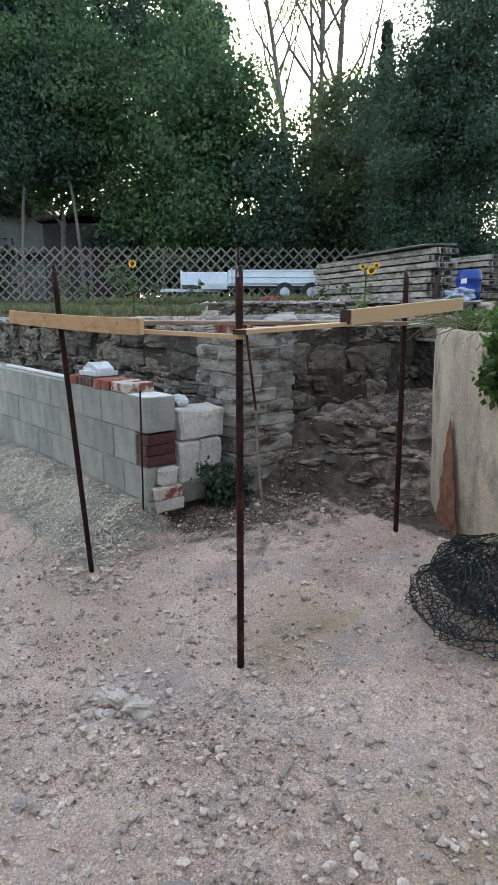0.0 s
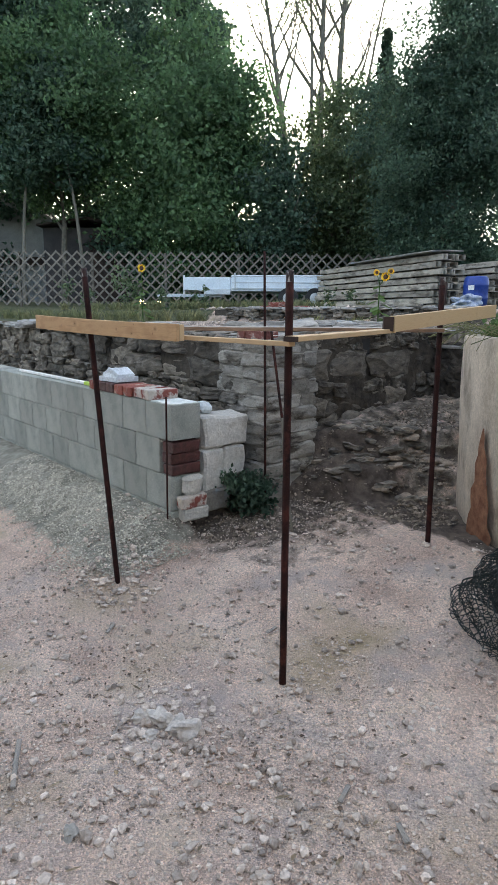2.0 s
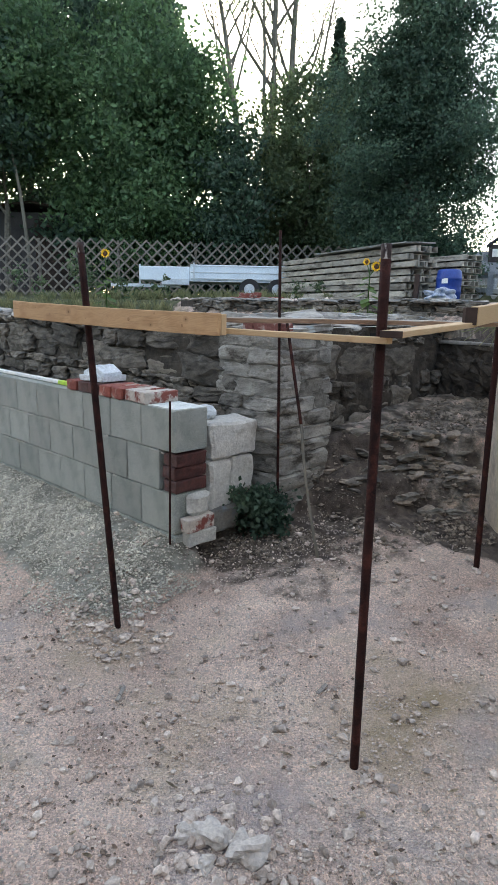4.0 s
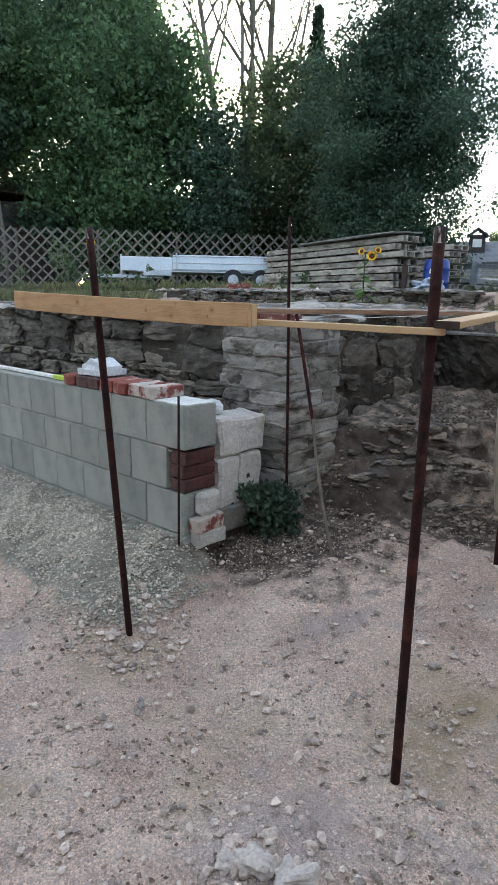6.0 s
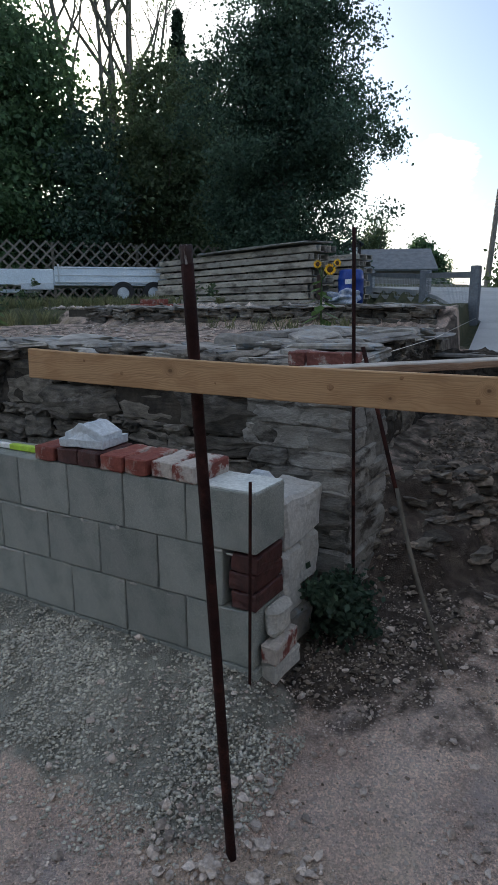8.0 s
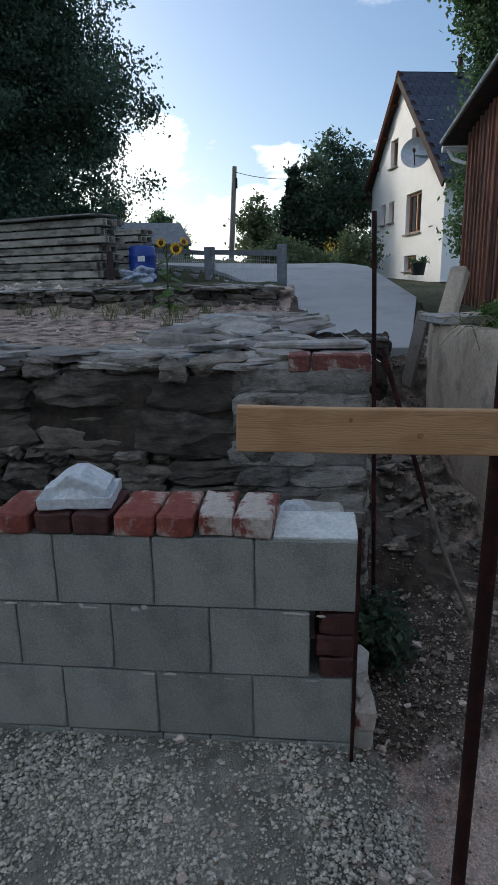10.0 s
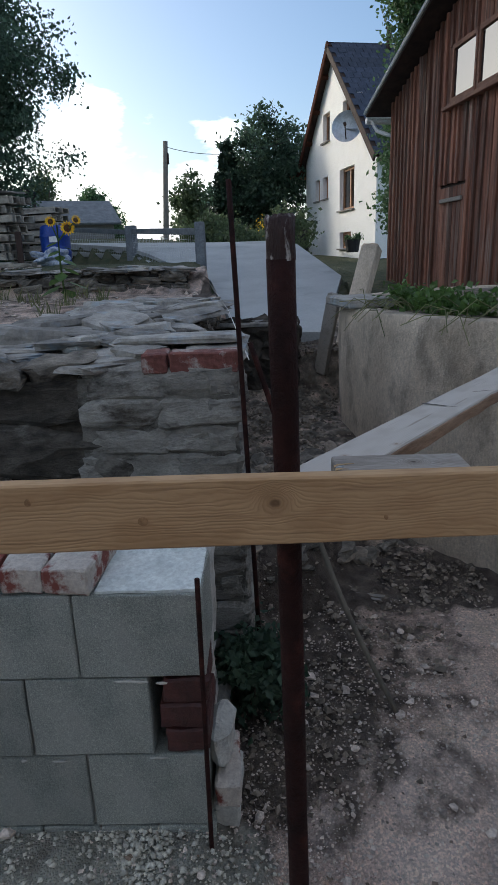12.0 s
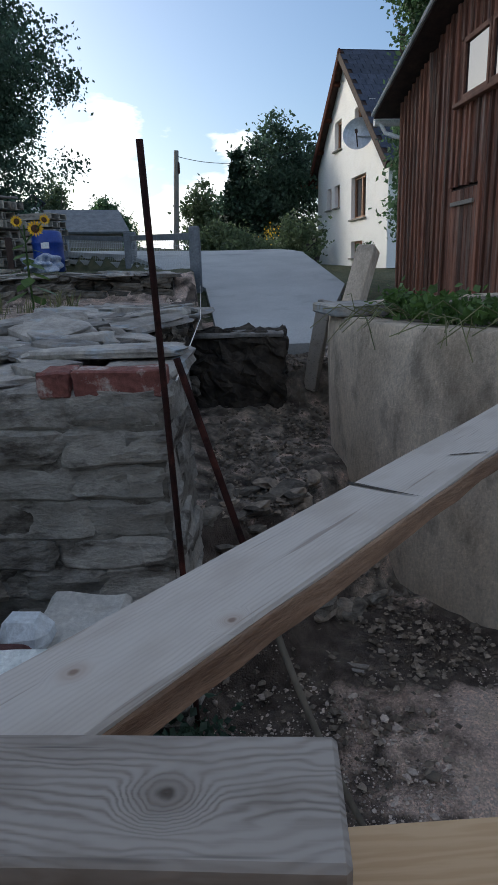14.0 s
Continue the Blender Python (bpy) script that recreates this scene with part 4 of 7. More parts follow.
post("iron_post", (1.268, 1.168, -0.108), (1.252, 1.165, 1.672), 0.0165, "rust-brown iron pipe driven into the yard", "batter posts")
post("iron_post", (1.200, 2.561, -0.150), (1.069, 2.590, 1.742), 0.0164, "rust-brown iron pipe leaning slightly beside the block wall", "batter posts")
post("iron_post", (2.752, 1.425, 0.081), (2.715, 1.430, 1.725), 0.0165, "rust-brown iron pipe near the round concrete tank", "batter posts")


def rod(name, a, b, r, label, mat=None, group="", bend=0.0):
    bm = bmesh.new()
    a, b = Vector(a), Vector(b)
    pts = [a + (b - a) * k / 8 + Vector((0, bend * math.sin(math.pi * k / 8), 0)) for k in range(9)]
    bent_tube(bm, pts, r, 8)
    ob = new(name, mesh_of(bm, name, mat or M_iron, True))
    return tagged(ob, label, "rod", group)


rod("iron_rod", (1.702, 2.789, 0.02), (1.702, 2.781, 0.968), 0.0065, "thin rusty rebar at the block wall's end", group="marking rods")
rod("iron_rod", (2.47, 2.643, 0.05), (2.475, 2.700, 1.935), 0.009, "rusty rebar standing before the stone wall's corner", group="marking rods")
rod("iron_bar", (2.44, 2.44, 0.75), (2.50, 2.650, 1.42), 0.010, "dark iron bar leaning on the stone corner", bend=0.0)
rod("wooden_stick", (2.276, 2.151, 0.08), (2.442, 2.45, 0.80), 0.0095, "thin weathered stick leaning in the pit", M_palebark, bend=0.02)


def board(name, a, b, width, thick, mat, label, flat=True, side=0.0, sag=0.0, axis="x", category="board"):
    """A sawn board whose upper near edge runs from a to b; flat lies, else it stands on edge. Built along its own y axis."""
    a, b = Vector(a), Vector(b)
    L = (b - a).length
    bm = bmesh.new()
    sx, sz = (width, thick) if flat else (thick, width)
    box(bm, (0, 0, 0), (sx, L, sz), bevel=0.0022, cuts=0)
    edges = [e for e in bm.edges if abs(e.verts[0].co.y - e.verts[1].co.y) > L * 0.5]
    bmesh.ops.subdivide_edges(bm, edges=edges, cuts=12, use_grid_fill=True)
    for v in bm.verts:
        v.co += 0.0012 * noise.noise_vector(v.co * 9 + a * 5)
        v.co.z -= sag * (1 - (2 * v.co.y / L) ** 2)
    ob = new(name, mesh_of(bm, name, mat))
    d = (b - a).normalized()
    yax = d
    xax = yax.cross(Vector((0, 0, 1))).normalized()
    zax = xax.cross(yax)
    m = Matrix((xax, yax, zax)).transposed().to_4x4()
    m.translation = (a + b) / 2 + xax * side - zax * sz / 2
    ob.matrix_basis = m
    return tagged(ob, label, category)


# on edge at the leaning post; flat ones tie the posts into a triangle
board("edge_board", (0.966, 3.052, 1.489), (1.088, 1.725, 1.457), 0.078, 0.020, M_freshboard, "new planed pine board screwed on edge to a post", flat=False, side=-0.011, sag=0.005)
edge_one = bpy.data.objects["edge_board"]
bm = bmesh.new()
box(bm, (1.1225, 1.765, 1.418), (0.026, 0.075, 0.074), bevel=0.002)
part("cleat", bm, M_wood, edge_one, "short pale pine cleat behind the board's end")
for y, z, ry, rz in ((2.743, 1.434, 0.006, 0.005), (2.861, 1.462, 0.005, 0.006), (2.481, 1.421, 0.004, 0.004), (2.20, 1.425, 0.008, 0.007), (2.05, 1.45, 0.005, 0.004), (1.90, 1.41, 0.006, 0.006)):
    bm = bmesh.new()
    bmesh.ops.create_uvsphere(bm, u_segments=14, v_segments=6, radius=1.0, matrix=Matrix.Translation((0.966 + (3.052 - y) * 0.0921, y, z)) @ Matrix.Diagonal((0.0006, ry, rz, 1)))
    for v in bm.verts:
        v.co += 0.002 * noise.noise_vector(v.co * 60) * Vector((0, 1, 1)).length
        v.co.x = max(v.co.x, 0.966 + (3.052 - y) * 0.0921 - 0.0006)
    part("knot", bm, M_knot, edge_one, "dark wood knot")
board("edge_board", (1.990, 1.218, 1.502), (3.290, 1.412, 1.581), 0.076, 0.030, M_wood, "new pine board screwed on edge to the post by the tank", flat=False, side=-0.004)
board("flat_board", (1.099, 2.45, 1.410), (1.226, 1.115, 1.400), 0.036, 0.020, M_wood, "narrow pine batten lying flat between two posts", side=0.0)
board("flat_board", (1.200, 1.096, 1.421), (2.03, 1.262, 1.442), 0.068, 0.020, M_wood, "pine batten lying flat towards the tank")
board("flat_board", (1.062, 2.594, 1.436), (2.66, 1.367, 1.440), 0.076, 0.024, M_greyboard, "wide weathered pine board lying diagonally between posts", side=0.0)
diagonal = bpy.data.objects["flat_board.002"]
for nm, outline, mat, lab in (("split", ((-0.0385, -0.519), (-0.0385, -0.513), (0.010, -0.512), (0.036, -0.511), (0.0, -0.5165)), M_core, "open dark split across the board"),
                              ("split", ((0.004, -0.382), (0.006, -0.376), (0.036, -0.343), (0.020, -0.366)), M_core, "fine dark split")):
    bm = bmesh.new()
    bm.faces.new([bm.verts.new((x, y, 0.0132)) for x, y in outline])
    bmesh.ops.recalc_face_normals(bm, faces=bm.faces)
    part(nm, bm, mat, diagonal, lab).matrix_parent_inverse = Matrix()
bm = bmesh.new()
box(bm, (0.0385, 0, -0.002), (0.004, 2.0, 0.02), bevel=0.001)
long_edges = [e for e in bm.edges if abs(e.verts[0].co.y - e.verts[1].co.y) > 1.5]
bmesh.ops.subdivide_edges(bm, edges=long_edges, cuts=60, use_grid_fill=True)
for v in bm.verts:
    v.co.x += 0.0018 * noise.noise(v.co * 45)
    v.co.z += 0.004 * noise.noise(v.co * 12)
part("wane_edge", bm, M_wane, diagonal, "rough brown bark edge").matrix_parent_inverse = Matrix()
# dark end of the board by the tank
end_two = bpy.data.objects["edge_board.001"]
bm = bmesh.new()
box(bm, (1.974, 1.231, 1.465), (0.048, 0.03, 0.068), Matrix.Translation((1.974, 1.231, 0)) @ Matrix.Rotation(radians(-39), 4, "Z") @ Matrix.Translation((-1.974, -1.231, 0)), bevel=0.002)
part("end_block", bm, M_darkwood, end_two, "black block at the end")
offcut = thing("board_offcut", "short grey weathered board offcut with a broken splintered end", "board", (1.091, 2.454, 1.44))
plank = board("plank", (1.091, 2.530, 1.460), (1.091, 2.372, 1.460), 0.057, 0.020, M_offcut, "", category="")
plank.parent, plank.matrix_parent_inverse = offcut, offcut.matrix_basis.inverted()
rng = random.Random(2)
bm = bmesh.new()
for k in range(26):
    y0, x0 = 2.531 - rng.uniform(0, .004), 1.066 + rng.uniform(0, .022)
    z0 = 1.4605 - rng.uniform(0, .012)
    tube(bm, (x0, y0, z0), (x0 + rng.uniform(-.003, .003), y0 - rng.uniform(.006, .024), z0 + rng.uniform(-.001, .0035)), 0.0013, 0.0003, 4)
part("splinter_tuft", bm, M_wood, offcut, "raw orange splintered wood")
bm = bmesh.new()
tube(bm, (1.0735, 2.529, 1.4612), (1.0725, 2.520, 1.4630), 0.0009, 0.0007, 6)
part("nail", bm, M_steel, offcut, "bent steel nail")
for k, (x, y) in enumerate(((1.098, 2.562), (1.083, 2.545))):
    bm = bmesh.new()
    bmesh.ops.create_cone(bm, cap_ends=True, segments=16, radius1=0.0042, radius2=0.0036, depth=0.002, matrix=Matrix.Translation((x, y, 1.4372)))
    bmesh.ops.create_cone(bm, cap_ends=True, segments=6, radius1=0.0016, radius2=0.0016, depth=0.0024, matrix=Matrix.Translation((x, y, 1.4374)))
    tagged(part("screw", bm, M_steel), "steel screw head in the weathered board", "screw")
bm = bmesh.new()
box(bm, (0, 0, 0), (0.004, 0.069, 0.0205), Matrix.Translation((1.1985, 1.0957, 1.4105)) @ Matrix.Rotation(math.atan2(0.166, 0.83), 4, "Z"), bevel=0.001)
part("cut_end", bm, M_darkwood, bpy.data.objects["flat_board.001"], "dark cut end")

# ---------------------------------------------------------------- round concrete tank
tank = thing("concrete_tank", "round weathered concrete tank wall with rust streak and plants on top", "concrete tank", (RING_C[0], RING_C[1], 0))
bm = bmesh.new()
n, levels = 96, 14
prof = [(RING_R - 0.05 * (1 - k / levels) - 0.003, -0.2 + (0.97 + 0.2) * k / levels) for k in range(levels)] + [(RING_R - 0.004, 0.98), (RING_R - 0.0035, 0.9965), (RING_R - 0.0035, 0.9985), (RING_R - 0.007, 0.9995), (RING_R - 0.007, 1.0015), (RING_R - 0.003, 1.0025), (RING_R - 0.003, 1.0045), (RING_R - 0.003, 1.02), (RING_R - 0.002, 1.08), (RING_R, 1.15), (RING_R, 1.28)] + [(RING_R - 0.008, RING_TOP - 0.006), (RING_R - 0.02, RING_TOP), (RING_R - 0.15, RING_TOP), (RING_R - 0.15, RING_TOP - 0.25)]
rings = []
for r, z in prof:
    rings.append([])
    for k in range(n):
        a = 2 * math.pi * k / n
        p = Vector((math.cos(a) * r, math.sin(a) * r, z))
        rr = r + 0.008 * noise.noise(p * 2.2) + 0.003 * noise.noise(p * 9) 
        rings[-1].append(bm.verts.new((RING_C[0] + math.cos(a) * rr, RING_C[1] + math.sin(a) * rr, z)))
for a, b in zip(rings, rings[1:]):
    for k in range(n):
        bm.faces.new((a[k], a[(k + 1) % n], b[(k + 1) % n], b[k]))
part("shell", bm, M_concrete, tank, smooth=True)
bm = bmesh.new()
bmesh.ops.create_circle(bm, cap_ends=True, segments=64, radius=RING_R - 0.14)
for v in bm.verts:
    v.co += Vector((RING_C[0], RING_C[1], RING_TOP - 0.015))
part("soil_fill", bm, M_soil, tank, "dark soil fill")


def on_tank(ang, z, out=0.003):
    return Vector((RING_C[0] + math.cos(ang) * (RING_R + out), RING_C[1] + math.sin(ang) * (RING_R + out), z))


bm = bmesh.new()
rust_a = math.radians(146)
for lvl in range(13):
    z = 0.10 + lvl * 0.060
    half = (0.15 + 0.02 * math.sin(lvl * 1.7)) * (1 - lvl / 12.2) ** 0.75 / RING_R
    cur = [bm.verts.new(on_tank(rust_a + half * s + 0.006 * math.sin(lvl * 2.3) + 0.02 * (1 - lvl / 12), z, 0.009)) for s in (-1, -.5, 0, .5, 1)]
    if lvl:
        for a, b, c, d in zip(last, last[1:], cur[1:], cur):
            bm.faces.new((a, b, c, d))
    last = cur
part("rust_streak", bm, M_rust, tank, "orange-brown rust streak")

# wire mesh coil beside the tank
def wire_coil(place):
    ob = thing("wire_mesh_coil", "loose tangled coil of dark green hexagonal wire mesh on the yard", "wire mesh", place)
    rng = random.Random(5)
    for layer, (wide, high, low, cols, rows_n) in enumerate(((0.47, 0.14, 0.0, 62, 8), (0.42, 0.26, 0.0, 60, 12), (0.37, 0.20, 0.13, 64, 12), (0.33, 0.22, 0.10, 64, 13), (0.28, 0.20, 0.10, 60, 13), (0.22, 0.20, 0.06, 54, 13))):
        bm = bmesh.new()

        def at(u, v):
            a = u * 2 * math.pi + layer * 1.1
            r = wide * (0.55 + 0.45 * math.sin(math.pi * (0.1 + 0.8 * v))) + 0.05 * noise.noise(Vector((math.cos(a) * 2, math.sin(a) * 2 + v * 3, layer * 4))) + 0.02 * noise.noise(Vector((u * 25, v * 9, layer)))
            h = low + high * (0.5 - 0.5 * math.cos(math.pi * v))
            p = Vector((r * math.cos(a), r * math.sin(a), h)) + 0.05 * noise.noise_vector(Vector((u * 13, v * 4, layer + 7)))
            q = Vector(place) + p
            q.z = max(q.z, place[2] + 0.003)
            out = Vector((q.x - RING_C[0], q.y - RING_C[1], 0))
            if out.length < RING_R + 0.03:
                out = out.normalized() * (RING_R + 0.03)
                q.x, q.y = RING_C[0] + out.x, RING_C[1] + out.y
            return q

        def strand(p0, p1):
            a, b = at(*p0), at(*p1)
            if (b - a).length > 1e-4:
                tube(bm, a, b, 0.0023, None, 3, False)
        for i in range(cols):
            for j in range(rows_n):
                u0, v0 = (i + (0.5 if j % 2 else 0)) / cols, j / rows_n
                du, dv = 1 / cols, 1 / rows_n
                c = (u0, v0 + dv * 0.33)
                strand((u0, v0), c)
                strand(c, (u0 - du / 2, v0 + dv))
                strand(c, (u0 + du / 2, v0 + dv))
        part("mesh_layer", bm, M_wire, ob)
    return ob


wire_coil((2.38, 0.47, 0.03))


# ---------------------------------------------------------------- trees and plants
def leaf_mesh(name, centres, normals_seed, size, mat, long=1.5):
    """Many small pointed leaves, one folded diamond each, at the given centres."""
    rs = np.random.RandomState(normals_seed)
    n = len(centres)
    d = rs.normal(size=(n, 3))
    d /= np.linalg.norm(d, axis=1, keepdims=True)
    e = np.cross(d, rs.normal(size=(n, 3)))
    e /= np.linalg.norm(e, axis=1, keepdims=True)
    s = size * rs.uniform(0.6, 1.35, (n, 1))
    c = np.asarray(centres)
    nrm = np.cross(d, e)
    v = np.stack([c - d * s * long * 0.5, c + e * s * 0.5 + nrm * s * 0.12, c + d * s * long * 0.5, c - e * s * 0.5 + nrm * s * 0.12], 1).reshape(-1, 3)
    i = np.arange(n)[:, None] * 4
    me = bpy.data.meshes.new(name)
    me.from_pydata(v.tolist(), [], np.concatenate([i + [0, 1, 2], i + [0, 2, 3]], 0).tolist())
    me.materials.append(mat)
    return me


def crown_points(blobs, n, seed, clump=0.45, shell=0.55):
    """Leaf places in clumps through and near the surface of several ellipsoids (centre, radii)."""
    rs = np.random.RandomState(seed)
    vol = np.array([b[1][0] * b[1][1] * b[1][2] for b in blobs]) ** 0.8
    out = []
    per = 28
    for (c, r), k in zip(blobs, np.maximum(1, (n / per * vol / vol.sum()).astype(int))):
        d = rs.normal(size=(k, 3))
        d /= np.linalg.norm(d, axis=1, keepdims=True)
        rad = np.where(rs.rand(k, 1) < shell, rs.uniform(0.82, 1.12, (k, 1)), rs.rand(k, 1) ** 0.5)
        cc = np.array(c) + d * rad * np.array(r)
        leaf = cc[:, None, :] + rs.normal(size=(k, per, 3)) * clump * rs.uniform(0.5, 1.3, (k, 1, 1)) * np.array([1, 1, 0.7])
        out.append(leaf.reshape(-1, 3))
    return np.concatenate(out)


def limbs(bm, base, top, r, rng, count=9, spread=2.5, start=0.35):
    base, top = Vector(base), Vector(top)
    wob = lambda k: Vector((0.25 * math.sin(k * 1.3 + base.x), 0.25 * math.cos(k * 1.7 + base.y), 0)) * (top - base).length * 0.02
    pts = [base + (top - base) * k / 8 + wob(k) for k in range(9)]
    bent_tube(bm, pts, [r * (1 - 0.85 * k / 8) for k in range(9)], 8)
    for k in range(count):
        t = rng.uniform(start, 0.95)
        p = base + (top - base) * t
        a = rng.uniform(0, 6.3)
        l = spread * (1.15 - t) * rng.uniform(0.7, 1.3)
        q = p + Vector((math.cos(a) * l, math.sin(a) * l, l * rng.uniform(0.5, 1.1)))
        mid = (p + q) / 2 + Vector((0, 0, -0.08 * l))
        rr = r * (1 - 0.85 * t) * 0.6
        bent_tube(bm, [p, mid, q], [rr, rr * 0.6, rr * 0.15], 5)


def tree(name, base, height, blobs, n, size, mat, label, trunk=0.18, seed=1, clump=0.33, shell=0.5, group="", branches=10, spread=2.5):
    ob = thing(name, label, "tree", base, group)
    rng = random.Random(seed)
    bm = bmesh.new()
    limbs(bm, (base[0], base[1], base[2] - 0.3), (base[0], base[1], base[2] + height * 0.93), trunk, rng, branches, spread)
    part("trunk", bm, M_bark, ob)
    bl = [((base[0] + c[0], base[1] + c[1], base[2] + c[2]), r) for c, r in blobs]
    cr = new("crown", leaf_mesh("crown", crown_points(bl, n, seed, clump, shell), seed + 1, size, mat))
    cr.parent = ob
    cr.matrix_parent_inverse = ob.matrix_basis.inverted()
    return ob


def blobs_for(h, w, low, seed, k=16, point=0.16):
    """Overlapping masses that make an uneven crown of height h and half-width w above low."""
    rng = random.Random(seed)
    out = []
    for i in range(k):
        t = (i + 0.5) / k
        z = low + (h - low) * t
        wr = w * math.sin(math.pi * (0.22 + (0.84 - point * 0.3) * t * 0.9)) ** 0.9
        a = rng.uniform(0, 6.3)
        rr = wr * rng.uniform(0.35, 0.6)
        d = (wr - rr) * rng.uniform(0.6, 1.1)
        out.append(((math.cos(a) * d, math.sin(a) * d, z), (rr, rr, rr * rng.uniform(0.7, 1.0))))
    for i in range(k + 6):
        t = rng.uniform(0.05, 1.04)
        wr = w * max(0.12, math.sin(math.pi * min(0.97, 0.22 + 0.72 * t))) ** 0.9
        a, d, rr = rng.uniform(0, 6.3), wr * rng.uniform(0.75, 1.12), w * rng.uniform(0.10, 0.22)
        out.append(((math.cos(a) * d, math.sin(a) * d, low + (h - low) * t), (rr, rr, rr * 0.8)))
    return out


EYE0, AHEAD, ACROSS = Vector((-0.365, -0.857, 0)), Vector((0.638, 0.770, 0)), Vector((0.770, -0.638, 0))


def out_there(d, across, z):
    p = EYE0 + AHEAD * d + ACROSS * across
    return (p.x, p.y, z)


GZ = 1.85
tree("ash_tree", out_there(27, -11.0, GZ), 15, blobs_for(17, 4.8, 4.8, 1, 22), 60000, 0.13, M_leafdark, "tall dense dark green broadleaf tree behind the fence", 0.22, 1)
tree("ash_tree", out_there(30, -7.4, GZ), 17, blobs_for(19, 4.4, 3.2, 2, 20), 46000, 0.14, M_leafdark, "tall dark tree with sky gaps in its crown", 0.25, 2)
tree("ash_tree", out_there(34, -3.2, GZ), 17, blobs_for(19, 2.6, 6, 8), 24000, 0.15, M_leafdark, "tall thin-topped tree standing farther back", 0.25, 8)
tree("hornbeam", out_there(24.5, -2.0, GZ), 9, blobs_for(9.9, 3.5, 0.6, 3, 22), 52000, 0.115, M_leaf, "broad bushy hornbeam with bright green outer leaves", 0.15, 3)
tree("hornbeam", out_there(25, -7.2, GZ), 9, blobs_for(10.5, 3.2, 4.5, 13, 16), 46000, 0.11, M_leaf, "bushy green broadleaf tree beside the shed", 0.15, 13)
tree("willow_bush", out_there(24.5, 3.7, GZ), 6.5, blobs_for(7.6, 2.9, 0.4, 4, 16), 46000, 0.10, M_leafolive, "tall olive green bush behind the stacked panels", 0.12, 4)
tree("willow_bush", out_there(23, 0.9, GZ), 5, blobs_for(5.2, 1.9, 0.2, 14, 12), 19200, 0.10, M_leafdark, "dark ivy-hung bush leaning on the lattice fence", 0.1, 14)
tree("alder_tree", (15.5, 9.60, GZ), 9.0, blobs_for(9.3, 2.5, 0.4, 5, 36, 0.06), 120000, 0.062, M_leafdark, "large dark round-crowned tree against the bright sky", 0.25, 5, 0.19, 0.35)
tree("alder_tree", out_there(31, 7.6, GZ), 10, blobs_for(10.5, 3.5, 0.6, 15, 16), 24000, 0.13, M_leafolive, "grey-green tree at the edge of the wood", 0.2, 15)

# poplars that fan out from ivy-clad stems, thinly leaved
def poplar(base, stems, seed):
    ob = thing("poplar", "tall thin-leaved poplar with pale fanning limbs and ivy-clad stems", "tree", base, "poplars in a row")
    rng, rs = random.Random(seed), np.random.RandomState(seed)
    ivy, tips = [], []
    b = Vector(base)
    for lean, h, r in stems:
        bm = bmesh.new()
        pts = [b + ACROSS * (lean * (k / 10) ** 1.25) + Vector((0, 0, h * k / 10)) + 0.10 * noise.noise_vector(Vector((k * 0.7, lean * 3, seed))) for k in range(11)]
        bent_tube(bm, pts, [r * (1 - 0.85 * k / 10) for k in range(11)], 8)
        for k in range(11):
            t = rng.uniform(0.45, 0.97)
            i = min(9, int(t * 10))
            p = pts[i].lerp(pts[i + 1], t * 10 - i)
            side = rng.choice((-1, 1)) * rng.uniform(0.35, 1.0)
            l = (1.25 - t) * h * 0.30 * rng.uniform(0.7, 1.3)
            q = p + ACROSS * side * l * 0.55 + AHEAD * rng.uniform(-.4, .4) * l + Vector((0, 0, l))
            mid = p.lerp(q, 0.5) + ACROSS * side * l * 0.08
            rr = r * (1 - 0.85 * t) * 0.55
            bent_tube(bm, [p, mid, q], [rr, rr * 0.7, rr * 0.25], 5)
            tips.append(q)
            for j in range(2):
                u = mid.lerp(q, rng.uniform(0, .8))
                w = u + ACROSS * rng.uniform(-.5, .5) * l * .5 + Vector((0, 0, l * rng.uniform(.2, .5)))
                bent_tube(bm, [u, w], [rr * .4, rr * .12], 4)
                tips.append(w)
        part("stem", bm, M_palebark, ob, "pale grey-brown stem")
        t = rs.rand(1500, 1) ** 1.3 * 0.52
        line = np.array([tuple(p) for p in pts])
        k = t[:, 0] * 10
        c = np.stack([np.interp(k, range(11), line[:, j]) for j in range(3)], 1)
        ivy.append(c + rs.normal(size=(1500, 3)) * (r * 0.85 * (1.1 - t)))
    iv = new("ivy", leaf_mesh("ivy", np.concatenate(ivy), seed + 1, 0.12, M_leafdark))
    iv.parent, iv.matrix_parent_inverse = ob, ob.matrix_basis.inverted()
    tp = np.array([tuple(p) for p in tips])
    c = tp[rs.randint(0, len(tp), 2600)] + rs.normal(size=(2600, 3)) * 0.33
    cr = new("crown", leaf_mesh("crown", c, seed + 2, 0.085, M_leafolive))
    cr.parent, cr.matrix_parent_inverse = ob, ob.matrix_basis.inverted()


poplar(out_there(35, 2.9, GZ), ((-2.8, 19, 0.27),), 50)
poplar(out_there(35.6, 3.7, GZ), ((0.1, 22, 0.34), (-0.9, 21, 0.17)), 53)
poplar(out_there(36, 4.6, GZ), ((0.4, 21, 0.32), (2.8, 18, 0.17)), 56)

